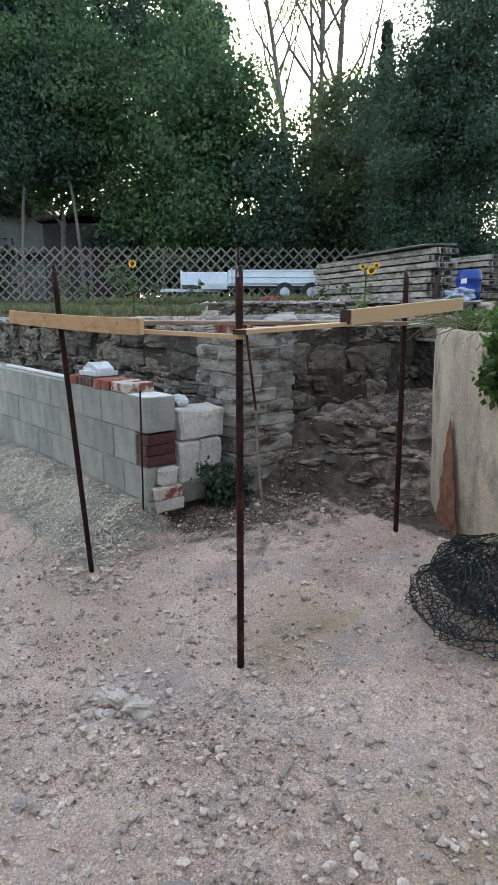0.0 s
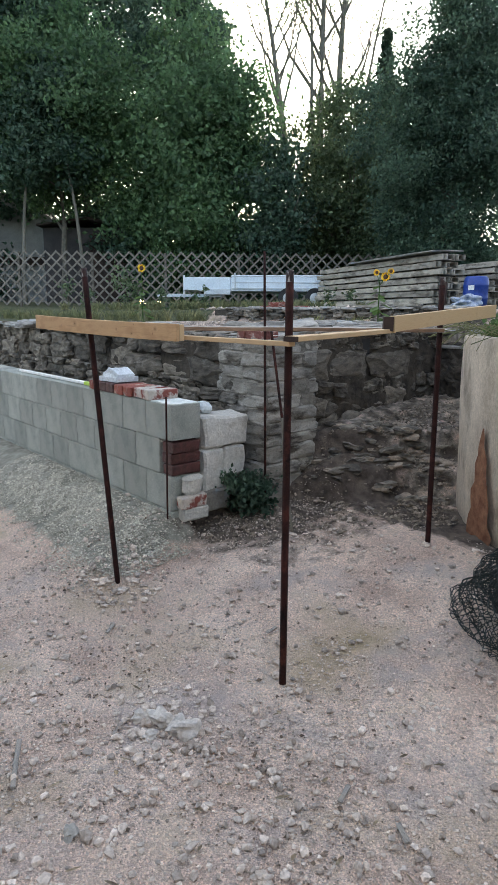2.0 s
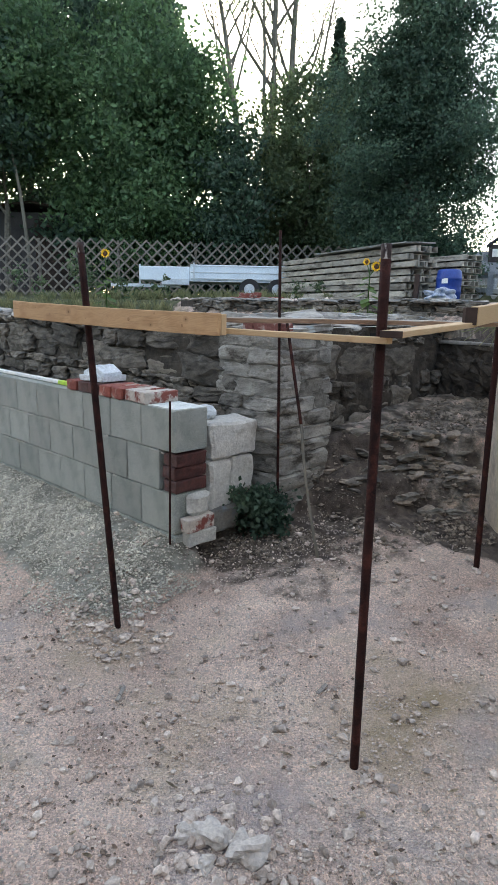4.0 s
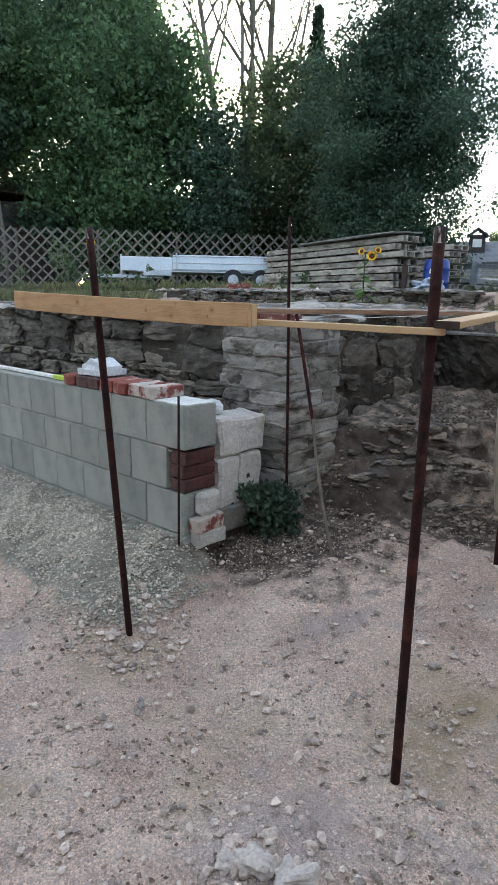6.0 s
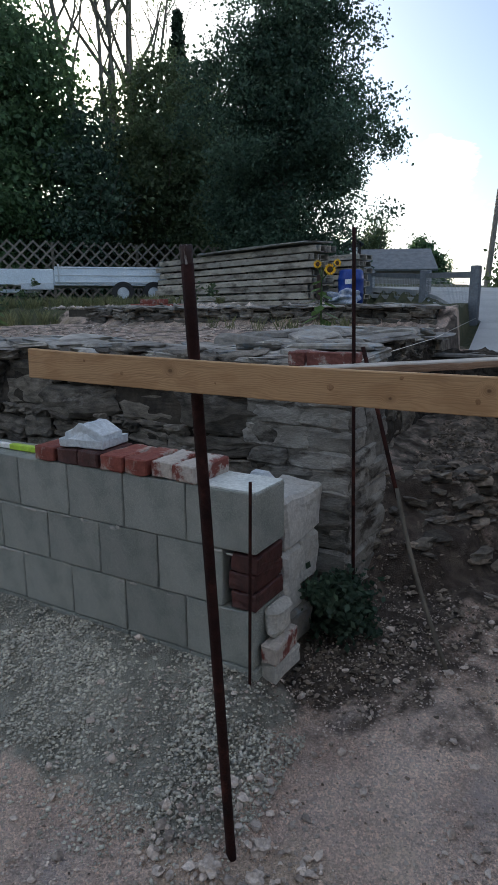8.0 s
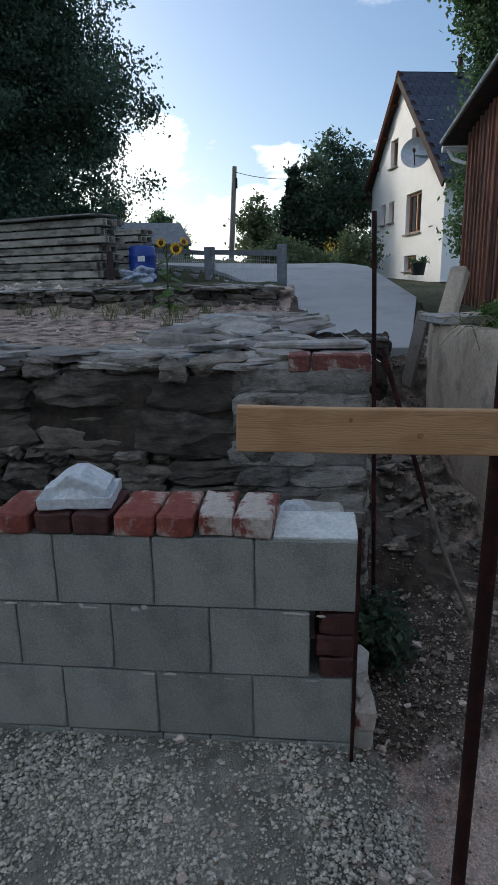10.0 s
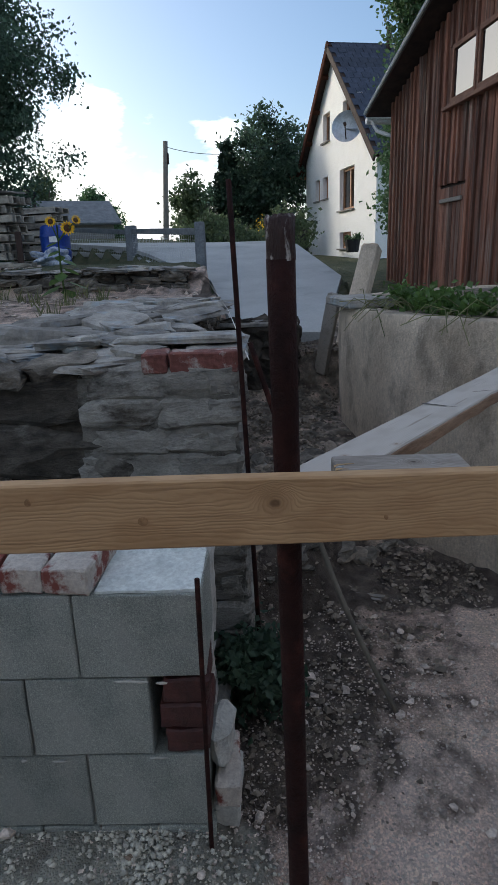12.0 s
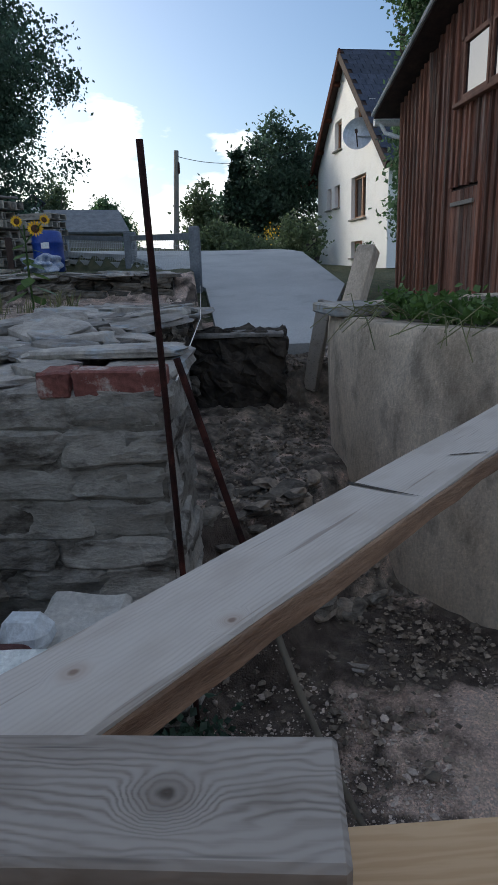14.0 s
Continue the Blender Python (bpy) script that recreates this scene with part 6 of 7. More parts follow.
    bent_tube(bm, [g(-0.51, 0.32, 3.79), g(-0.51, -5, 3.75)], 0.055, 10)
    bent_tube(bm, [g(-0.49, 0.22, 3.76), g(-0.42, 0.16, 3.62), g(-0.26, 0.05, 3.54), g(-0.10, -0.08, 3.46), g(-0.08, -0.10, 1.0)], 0.032, 8)
    part("gutter", bm, M_white_plastic, ob, "pale gutter with a bent downpipe")


def bmesh_box(c, s, m=None, bevel=0.004):
    bm = bmesh.new()
    box(bm, c, s, m, bevel=bevel)
    return bm


barn()

# ---------------------------------------------------------------- house
HM = Matrix(((-0.979, -0.204, 0), (-0.204, 0.979, 0), (0, 0, 1))).transposed().to_4x4()
HM.translation = (30.0, 0.753, 0)


def house():
    """Local axes: x along the gable wall, y out of it, z up."""
    ob = thing("house", "white rendered house with a steep dark slate roof", "house", (28.5, 0.4, 1.8))
    s0, s1, zb, ap, az = 1.33, 9.15, 1.5, 4.98, 8.62
    slope = 0.90
    zl, zr = az - slope * (ap - s0), az - slope * (s1 - ap)
    wins = [(3.68, 4.5, 5.75, 6.73), (5.94, 7.3, 5.75, 6.70), (2.72, 3.27, 3.74, 4.53), (3.72, 4.32, 3.74, 4.53), (5.68, 7.18, 3.18, 4.56), (5.72, 6.92, 1.87, 2.43)]
    xs = sorted({s0, s1, ap, *[w[0] for w in wins], *[w[1] for w in wins]})
    top = lambda s: az - slope * abs(s - ap)
    bm = bmesh.new()

    def panel(a, b, z0, fz):
        if isinstance(fz, float):
            q = [(a, z0), (b, z0), (b, fz), (a, fz)]
        else:
            q = [(a, z0), (b, z0), (b, top(b)), (a, top(a))]
        f = [bm.verts.new(HM @ Vector((s, 0, z))) for s, z in q]
        bm.faces.new(f)
    for a, b in zip(xs, xs[1:]):
        z = zb
        for w in sorted([w for w in wins if w[0] <= a + 1e-6 and w[1] >= b - 1e-6], key=lambda w: w[2]):
            panel(a, b, z, w[2])
            z = w[3]
        panel(a, b, z, None)
    for w in wins:
        c = [(w[0], w[2]), (w[1], w[2]), (w[1], w[3]), (w[0], w[3])]
        for (a, za), (b, zb2) in zip(c, c[1:] + c[:1]):
            bm.faces.new([bm.verts.new(HM @ Vector(p)) for p in ((a, 0, za), (b, 0, zb2), (b, -0.22, zb2), (a, -0.22, za))])
    for s, z in ((s0, zl), (s1, zr)):
        bm.faces.new([bm.verts.new(HM @ Vector(p)) for p in ((s, 0, zb), (s, -10, zb), (s, -10, z), (s, 0, z))])
    bm.faces.new([bm.verts.new(HM @ Vector((s, -10, z))) for s, z in ((s0, zb), (s1, zb), (s1, zr), (ap, az), (s0, zl))])
    bmesh.ops.remove_doubles(bm, verts=list(bm.verts), dist=0.001)
    bmesh.ops.recalc_face_normals(bm, faces=list(bm.faces))
    part("wall", bm, M_plaster, ob)
    for a, b, c, d in wins:
        wf = part("window", bmesh_box(((a + b) / 2, -0.20, (c + d) / 2), (b - a, 0.03, d - c), HM), M_glass, ob)
        wide = (b - a) > 0.9
        bars = [(a, a + .09), (b - .09, b)] + ([((a + b) / 2 - .05, (a + b) / 2 + .05)] if wide else [])
        for p, q in bars:
            part("window_frame", bmesh_box(((p + q) / 2, -0.165, (c + d) / 2), (q - p, 0.05, d - c), HM), M_frame, wf)
        for p, q in ((c, c + .08), (d - .08, d)):
            part("window_frame", bmesh_box(((a + b) / 2, -0.160, (p + q) / 2), (b - a, 0.05, q - p), HM), M_frame, wf)
        part("window_sill", bmesh_box(((a + b) / 2, 0.04, c - .03), (b - a + .12, 0.12, 0.05), HM), M_slate, wf)
    # roof planes with rows of slates
    for sgn, end in ((-1, s0 - 0.55), (1, s1 + 0.55)):
        run = abs(end - ap)
        ang = math.atan(slope)
        L = run / math.cos(ang)
        FM = HM @ Matrix.Translation((ap, 0, az + 0.16)) @ (Matrix.Rotation(math.pi, 4, "Z") if sgn < 0 else Matrix()) @ Matrix.Rotation(ang, 4, "Y")
        yy = -5.0 if sgn > 0 else 5.0
        roof = part("roof", bmesh_box((L / 2, yy, -0.09), (L, 10.6, 0.10), FM), M_darkwood, ob, "dark slate roof slope")
        rows = 20
        for r in range(rows):
            bm = bmesh.new()
            for c in range(34):
                y0 = yy - 5.3 + 10.6 * (c + (0.5 if r % 2 else 0)) / 34.5
                box(bm, ((r + .5) * L / rows, y0 + 0.15, -0.01 + R.uniform(-.004, .004)), (L / rows * 1.12, 0.292, 0.014), FM @ Matrix.Rotation(0.0, 4, "Y"))
            part("slating", bm, M_roof, roof)["kind"] = "stuff"
        for y in ((0.275,) if sgn > 0 else (-0.275,)):
            part("verge_board", bmesh_box((L / 2, y, -0.13), (L + .1, 0.06, 0.24), FM), M_verge if sgn < 0 else M_darkwood, ob, "red-brown verge board")
        for k in range(4):
            part("rafter_end", bmesh_box((L * (0.2 + 0.25 * k), 0.125 if sgn > 0 else -0.125, -0.2), (0.14, 0.24, 0.12), FM), M_verge, ob)
    bm = bmesh.new()
    tube(bm, HM @ Vector((ap + 0.3, -1.9, az - .1)), HM @ Vector((ap + .3, -1.9, az + 0.55)), 0.09, 0.09, 10)
    tube(bm, HM @ Vector((ap + 0.3, -1.9, az + .55)), HM @ Vector((ap + .3, -1.9, az + 0.62)), 0.14, 0.12, 10)
    part("vent_pipe", bm, M_darkwood, ob)
    bm = bmesh.new()
    tube(bm, HM @ Vector((s0 - .6, 0.6, zl - .45)), HM @ Vector((s0 - .6, -10, zl - .45)), 0.08, 0.08, 8)
    part("gutter", bm, M_frame, ob)
    # satellite dish
    dish = thing("satellite_dish", "round pale grey satellite dish on the house wall", "satellite dish", tuple(HM @ Vector((6.8, 0.35, 5.85))))
    DM = Vector((-0.93, 0.33, 0.18)).to_track_quat("Z", "Y").to_matrix().to_4x4()
    DM.translation = HM @ Vector((7.42, 0.35, 5.62))
    bm = bmesh.new()
    last = None
    for k in range(7):
        r = 0.49 * k / 6
        cur = [bm.verts.new(DM @ Vector((max(r, .001) * math.cos(a * math.pi / 16), max(r, .001) * math.sin(a * math.pi / 16), 0.14 * (r / .49) ** 2))) for a in range(32)]
        if last:
            for a in range(32):
                bm.faces.new((last[a], last[(a + 1) % 32], cur[(a + 1) % 32], cur[a]))
        last = cur
    part("reflector", bm, M_steel, dish, smooth=True)
    bm = bmesh.new()
    tube(bm, DM @ Vector((0, -.4, .13)), DM @ Vector((0, -.05, .4)), 0.02, 0.02, 6)
    tube(bm, DM @ Vector((0, -.05, .37)), DM @ Vector((0, .0, .45)), 0.05, 0.05, 8)
    part("feed_arm", bm, M_darkwood, dish)
    bm = bmesh.new()
    tube(bm, HM @ Vector((7.95, 0.02, 5.5)), HM @ Vector((7.4, 0.40, 5.6)), 0.03, 0.03, 6)
    part("bracket", bm, M_steel, dish)
    # tubs before the house
    for s, r, h, m, lab in ((2.1, .22, .5, M_rubber, "low dark planter tub by the house"), (3.3, .32, .85, M_rubber, "tall black planter tub by the house"), (9.15, .25, .25, M_rubber, "dark planter with a leafy shrub by the house")):
        p = HM @ Vector((s, 0.75, 1.5))
        bm = bmesh.new()
        tube(bm, (p.x, p.y, 1.72), (p.x, p.y, 1.85 + h), r * .75, r, 14)
        t = thing("planter", lab, "planter", (p.x, p.y, 1.72))
        part("tub", bm, m, t)
        if s > 8:
            cr = new("shrub", leaf_mesh("shrub", crown_points([((p.x, p.y, 2.16), (.2, .2, .12))], 420, 3, .06), 4, .05, M_leaf))
            cr.parent, cr.matrix_parent_inverse = t, t.matrix_basis.inverted()


house()

# ---------------------------------------------------------------- beyond the drive
pole = thing("utility_pole", "wooden utility pole with a cable", "pole", (32.0, 7.05, 2.0))
bm = bmesh.new()
tube(bm, (32, 7.14, 1.8), (32, 6.82, 7.0), 0.15, 0.11, 10)
part("mast", bm, M_oldwood, pole)
bm = bmesh.new()
box(bm, (32, 6.80, 6.25), (0.16, 0.2, 0.5), bevel=0.03)
part("box", bm, M_darkwood, pole)
bm = bmesh.new()
pts = [Vector((32, 6.8, 6.75)).lerp(Vector((27.5, 0.6, 6.3)), k / 14) - Vector((0, 0, 0.5 * (1 - (2 * k / 14 - 1) ** 2))) for k in range(15)]
bent_tube(bm, pts, 0.014, 5)
part("cable", bm, M_rubber, pole)

tree("lime_tree", (30.5, 2.1, 1.9), 6, blobs_for(5.9, 2.5, 0.5, 24, 14), 24000, 0.11, M_leafdark, "dense dark garden tree beside the white house", 0.16, 24, 0.22)
tree("lime_tree", (44, 13.4, 1.9), 5, blobs_for(4.3, 1.9, 0.8, 25, 12), 13000, 0.14, M_leaf, "round green tree on the skyline", 0.2, 25, 0.25)
tree("lime_tree", (40, 15.6, 1.9), 5.6, blobs_for(5.4, 1.2, 0.8, 26, 12), 7000, 0.13, M_leafolive, "thin grey-green tree by the wood's edge", 0.2, 26)
tree("lime_tree", (36, 5.9, 1.9), 4, blobs_for(3.9, 1.5, 0.3, 27, 10), 6000, 0.15, M_leafolive, "pale green bush on the skyline", 0.1, 27)
spruce("fir", (29.3, 3.85, 1.95), 4.6, 1.6, "young dark fir beside the drive", 5000, 9)
tree("walnut_tree", (15.2, -0.75, 1.4), 6.2, [((0.0, 0.1, 1.3), (0.4, 0.42, 0.7)), ((0.1, 0.0, 2.4), (0.5, 0.46, 0.8)), ((-0.1, -0.1, 3.6), (0.5, 0.5, 0.8)), ((0.0, -0.2, 4.7), (0.6, 0.6, 0.7)), ((-0.1, -0.1, 5.6), (0.8, 0.75, 0.6)), ((-0.5, 0.3, 6.0), (0.8, 0.7, 0.35))], 16000, 0.075, M_leaf, "leafy tree between barn and house with overhanging branches", 0.14, 28, 0.16, spread=0.8)
rs = np.random.RandomState(31)
bl = [((20 + rs.uniform(-1, 5), y, 2.15 + rs.uniform(-.1, .35)), (0.8, 0.7, rs.uniform(.3, .7))) for y in np.linspace(1.6, 4.6, 9)]
tagged(new("garden_shrubs", leaf_mesh("garden_shrubs", crown_points(bl, 11000, 33, 0.18, 0.5), 34, 0.085, M_leafolive)), "mixed green garden shrubs along the top of the drive", "shrubs", kind="stuff")
c = crown_points([((19.5, 2.6, 2.6), (.5, .4, .25))], 70, 35, 0.15)
tagged(new("flower_bush", leaf_mesh("flower_bush", c, 36, 0.04, M_petal)), "yellow garden flowers among the shrubs", "flowers", kind="stuff")
rs = np.random.RandomState(41)
bl = [((60 + rs.uniform(-5, 10), y, 1.9 + rs.uniform(0, .5)), (3.0, 2.6, rs.uniform(.5, 1.0))) for y in np.linspace(-14, 40, 26)]
tagged(new("far_hedge", leaf_mesh("far_hedge", crown_points(bl, 12000, 43, 0.5, 0.5), 44, 0.32, M_leafolive)), "distant hedges and trees on the skyline", "hedge", kind="stuff")

# gate post, wire fence and string line along the drive
wire_fence = thing("wire_fence", "wire mesh fence on weathered wooden posts along the drive", "fence", (9.0, 3.4, 1.4))
FP = [(9.0, 3.38, 1.36, 2.16), (12.6, 5.0, 1.72, 2.33), (15.6, 7.2, 1.9, 2.55), (18.5, 10.2, 2.0, 2.7)]
for k, (x, y, za, zb) in enumerate(FP):
    bm = bmesh.new()
    box(bm, (x, y, (za + zb) / 2 - .05), (0.14 if k == 0 else 0.17, 0.13 if k == 0 else 0.2, zb - za + .1), bevel=0.012, cuts=2, jit=0.004)
    part("fence_post", bm, M_railgrey, wire_fence)
for (x0, y0, a0, b0), (x1, y1, a1, b1) in zip(FP, FP[1:]):
    A, B = Vector((x0, y0, b0 - .12)), Vector((x1, y1, b1 - .1))
    bm = bmesh.new()
    d = B - A
    box(bm, (0, 0, 0), (d.length, 0.03, 0.09), Matrix.Translation((A + B) / 2) @ d.to_track_quat("X", "Z").to_matrix().to_4x4(), bevel=0.005)
    part("top_rail", bm, M_railgrey, wire_fence)
    bm = bmesh.new()
    n = int(d.length / 0.10)
    for k in range(n + 1):
        t = k / n
        p = Vector((x0 + (x1 - x0) * t, y0 + (y1 - y0) * t, 0))
        lo, hi = a0 + (a1 - a0) * t + .03, b0 + (b1 - b0) * t - .1
        tube(bm, p + Vector((0, 0, lo)), p + Vector((0, 0, hi)), 0.0022, None, 3, False)
    for k in range(6):
        f = k / 5
        tube(bm, (x0, y0, a0 + .03 + (b0 - a0 - .13) * f), (x1, y1, a1 + .03 + (b1 - a1 - .13) * f), 0.0025, None, 3, False)
    part("wire_netting", bm, M_steel, wire_fence)
    bm = bmesh.new()
    lo0, lo1 = Vector((x0, y0, a0 + .02)), Vector((x1, y1, a1 + .02))
    d2 = lo1 - lo0
    box(bm, (0, 0, 0), (d2.length, 0.06, 0.10), Matrix.Translation((lo0 + lo1) / 2) @ d2.to_track_quat("X", "Z").to_matrix().to_4x4(), bevel=0.01)
    part("kerb_board", bm, M_road, wire_fence, "pale concrete kerb under the netting")
bm = bmesh.new()
bent_tube(bm, [(2.505, 2.655, 1.36), (4.5, 2.82, 1.37), (8.93, 3.33, 1.45)], 0.0022, 4)
tagged(part("string_line", bm, M_string), "white builder's string stretched above the wall edge", "string")

# ---------------------------------------------------------------- on and beside the tank
bm = bmesh.new()
box(bm, (4.42, 1.98, RING_TOP + 0.032), (0.44, 0.30, 0.055), Matrix.Translation((4.42, 1.98, 0)) @ Matrix.Rotation(radians(12), 4, "Z") @ Matrix.Translation((-4.42, -1.98, 0)), bevel=0.008, cuts=3, jit=0.002)
tagged(part("concrete_slab", bm, M_slate), "grey concrete slab lying on the tank rim", "slab")
bm = bmesh.new()
A, B = Vector((4.85, 2.0, 1.05)), Vector((5.22, 1.76, 1.74))
box(bm, (0, 0, 0), (0.13, 0.11, (B - A).length), Matrix.Translation((A + B) / 2) @ (B - A).to_track_quat("Z", "Y").to_matrix().to_4x4(), bevel=0.012, cuts=2, jit=0.003)
tagged(part("concrete_post", bm, M_concrete), "old square concrete post leaning behind the tank", "post")
bm = bmesh.new()
A, B = Vector((5.10, 2.16, 0.82)), Vector((5.02, 2.06, 1.42))
box(bm, (0, 0, 0), (0.05, 0.10, (B - A).length), Matrix.Translation((A + B) / 2) @ (B - A).to_track_quat("Z", "Y").to_matrix().to_4x4(), bevel=0.006, cuts=2, jit=0.003)
tagged(part("leaning_plank", bm, M_oldwood), "weathered plank leaning against the tank", "plank")


def herb_patch(name, centres, radii, n, size, mat, label, seed, clump=0.05, kind="stuff", cat="plants"):
    c = crown_points(list(zip(centres, radii)), n, seed, clump, 0.4)
    return tagged(new(name, leaf_mesh(name, c, seed + 1, size, mat)), label, cat, kind=kind)


rim = lambda a, out=0.0, z=0.0: tuple(on_tank(radians(a), RING_TOP + z, out))
herb_patch("ground_ivy", [rim(a, -0.34, 0.04) for a in range(96, 190, 7)], [(0.18, 0.18, 0.05)] * 14, 2400, 0.032, M_herb, "fresh green ground ivy along the tank rim", 201)
herb_patch("trailing_ivy", [rim(a, 0.03, -0.02 - 0.09 * k) for a in (163, 167, 172, 178) for k in range(4)], [(0.06, 0.09, 0.07)] * 16, 3600, 0.038, M_herb, "ivy trailing down the tank wall", 205)
bm = bmesh.new()
rng = random.Random(6)
for k in range(60):
    a = rng.uniform(104, 165)
    p = on_tank(radians(a), RING_TOP + rng.uniform(0.0, .05), -rng.uniform(.0, .2))
    d = Vector((rng.uniform(-.45, .1), rng.uniform(-.1, .3), rng.uniform(-.06, .10)))
    q = p + d
    bent_tube(bm, [p, (p + q) / 2 + Vector((0, 0, rng.uniform(0, .05))), q + Vector((0, 0, -rng.uniform(0, .1)))], 0.0025, 4)
tagged(part("dry_stalks", bm, M_grass), "dry straggling vine stalks over the tank rim", "stalks", kind="stuff")

# weeds at the wall end and in the garden
weed = thing("weed_shrub", "small dark green bush growing at the wall end", "bush", (2.34, 2.66, 0.12))
spots = [(2.30, 2.68, 0.22), (2.38, 2.60, 0.17), (2.25, 2.66, 0.27), (2.42, 2.68, 0.24)]
leaves = new("leaves", leaf_mesh("leaves", crown_points([(c, (0.12, 0.12, 0.15)) for c in spots], 2300, 211, 0.035, 0.4), 212, 0.024, M_leafdark))
leaves.parent, leaves.matrix_parent_inverse = weed, weed.matrix_basis.inverted()
for c in spots:
    bm = bmesh.new()
    bent_tube(bm, [Vector((2.28, 2.68, 0.05)), Vector((2.28 * .5 + c[0] * .5 + .01, 2.68 * .5 + c[1] * .5, c[2] * .55)), Vector(c)], 0.005, 5)
    part("stem", bm, M_bark, weed)
rs = np.random.RandomState(51)


def tufts(name, spots, label, blades=40, h=0.14, mat=None):
    v, f = [], []
    for x, y, z in spots:
        for k in range(blades):
            a, l = rs.uniform(0, 6.3), h * rs.uniform(.5, 1.3)
            lean = rs.uniform(.1, .6)
            bx, by = x + rs.normal() * .03, y + rs.normal() * .03
            i = len(v)
            w = 0.0035
            px, py = -math.sin(a) * w, math.cos(a) * w
            v += [(bx - px, by - py, z - .01), (bx + px, by + py, z - .01), (bx + math.cos(a) * lean * l * .5 + px * .7, by + math.sin(a) * lean * l * .5 + py * .7, z + l * .6),
                  (bx + math.cos(a) * lean * l, by + math.sin(a) * lean * l, z + l)]
            f += [(i, i + 1, i + 2), (i, i + 2, i + 3)]
    me = bpy.data.meshes.new(name)
    me.from_pydata(v, [], f)
    me.materials.append(mat or M_grass)
    return tagged(new(name, me), label, "grass", kind="stuff")


gz = lambda x, y: float(ground_z(x, y))
tufts("grass_tufts", [(x, y, gz(x, y)) for x, y in ((5.2, 4.1), (5.4, 4.4), (5.5, 3.9), (4.8, 3.75), (5.9, 4.7), (6.1, 4.2), (5.0, 4.6), (4.2, 3.9), (5.8, 5.4), (6.2, 5.0), (6.2, 5.9), (4.3, 7.6), (4.6, 7.9), (4.1, 8.1))], "dry grass tufts in the bare garden soil", 26, 0.13)
spots = [(rs.uniform(4, 15), rs.uniform(8.6, 16)) for k in range(300)]
tufts("meadow_grass", [(x, y, gz(x, y)) for x, y in spots], "rank green grass before the trailer", 45, 0.20, M_grass)
herb_patch("tall_weeds", [(7.2 + rs.uniform(-2.5, 4), 9.6 + rs.uniform(-1.4, 3), 1.75 + rs.uniform(0, .4)) for k in range(14)], [(0.06, 0.06, 0.26)] * 14, 1500, 0.045, M_leafolive, "tall straggling weeds by the sunflower", 221, 0.08)

# ---------------------------------------------------------------- loose stones
def scatter(name, n, region, size, mat, label, seed, weight=None, lift=0.55, round_off=False, full=False):
    """Small angular stones lying on the ground, one joined mesh."""
    rs = np.random.RandomState(seed)
    x0, x1, y0, y1 = region
    x, y = rs.uniform(x0, x1, n), rs.uniform(y0, y1, n)
    if weight is not None:
        keep = rs.rand(n) < weight(x, y)
        x, y = x[keep], y[keep]
    n = len(x)
    z = ground_z(x, y)
    base = np.array([(1, 0, 0), (-1, 0, 0), (0, 1, 0), (0, -1, 0), (0, 0, 1), (0, 0, -1)], float)
    tri = np.array([(0, 2, 4), (2, 1, 4), (1, 3, 4), (3, 0, 4), (2, 0, 5), (1, 2, 5), (3, 1, 5), (0, 3, 5)])
    if full:
        t = bmesh.new()
        bmesh.ops.create_icosphere(t, subdivisions=1, radius=1.0)
        t.verts.index_update()
        base, tri = np.array([tuple(v.co) for v in t.verts]), np.array([[v.index for v in f.verts] for f in t.faces])
        t.free()
    q = len(base)
    s = size[0] * (size[1] / size[0]) ** (rs.rand(n) ** 2.0)
    v = base[None] * (rs.uniform(0.85, 1.1, (n, q, 1)) if round_off else rs.uniform(0.65, 1.15, (n, q, 1))) + rs.normal(size=(n, q, 3)) * (0.08 if round_off else 0.14)
    v = v * rs.uniform(0.75, 1.25, (n, 1, 3))
    a = rs.uniform(0, 6.3, n)
    ca, sa = np.cos(a)[:, None], np.sin(a)[:, None]
    v = np.stack([v[..., 0] * ca - v[..., 1] * sa, v[..., 0] * sa + v[..., 1] * ca, v[..., 2] * rs.uniform(.45, .85, (n, 1))], -1) * s[:, None, None] * 0.5
    v += np.stack([x, y, z + s * lift * 0.5], -1)[:, None, :]
    me = bpy.data.meshes.new(name)
    me.from_pydata(v.reshape(-1, 3).tolist(), [], (np.arange(n)[:, None, None] * q + tri[None]).reshape(-1, 3).tolist())
    me.materials.append(mat)
    if round_off:
        me.polygons.foreach_set("use_smooth", [True] * len(me.polygons))
    return tagged(new(name, me), label, "gravel", kind="stuff")


in_yard = lambda x, y: np.where((x > 1.9) & (y > 2.75), 0, 1) * np.where(np.hypot(x - RING_C[0], y - RING_C[1]) < RING_R, 0, 1)
patch = lambda x, y: 0.35 + 0.65 * (np.sin(x * 3.1 + 1) * np.cos(y * 2.7) > 0.1)
scatter("gravel", 100000, (-1.2, 3.0, -1.2, 3.2), (0.004, 0.019), M_pebble, "fine pinkish crushed stone strewn over the yard", 301, lambda x, y: in_yard(x, y) * patch(x, y))
scatter("stones", 22000, (-0.6, 2.9, -0.9, 3.4), (0.010, 0.045), M_pebble, "loose stones strewn over the yard", 302, full=True, weight= lambda x, y: in_yard(x, y) * (0.15 + 0.8 * ((np.hypot(x - 1.2, y - 2.55) < .28) | (np.hypot(x - .72, y - 1.25) < .25)) + 0.45 * smooth(2.6, 0.6, x + y)))
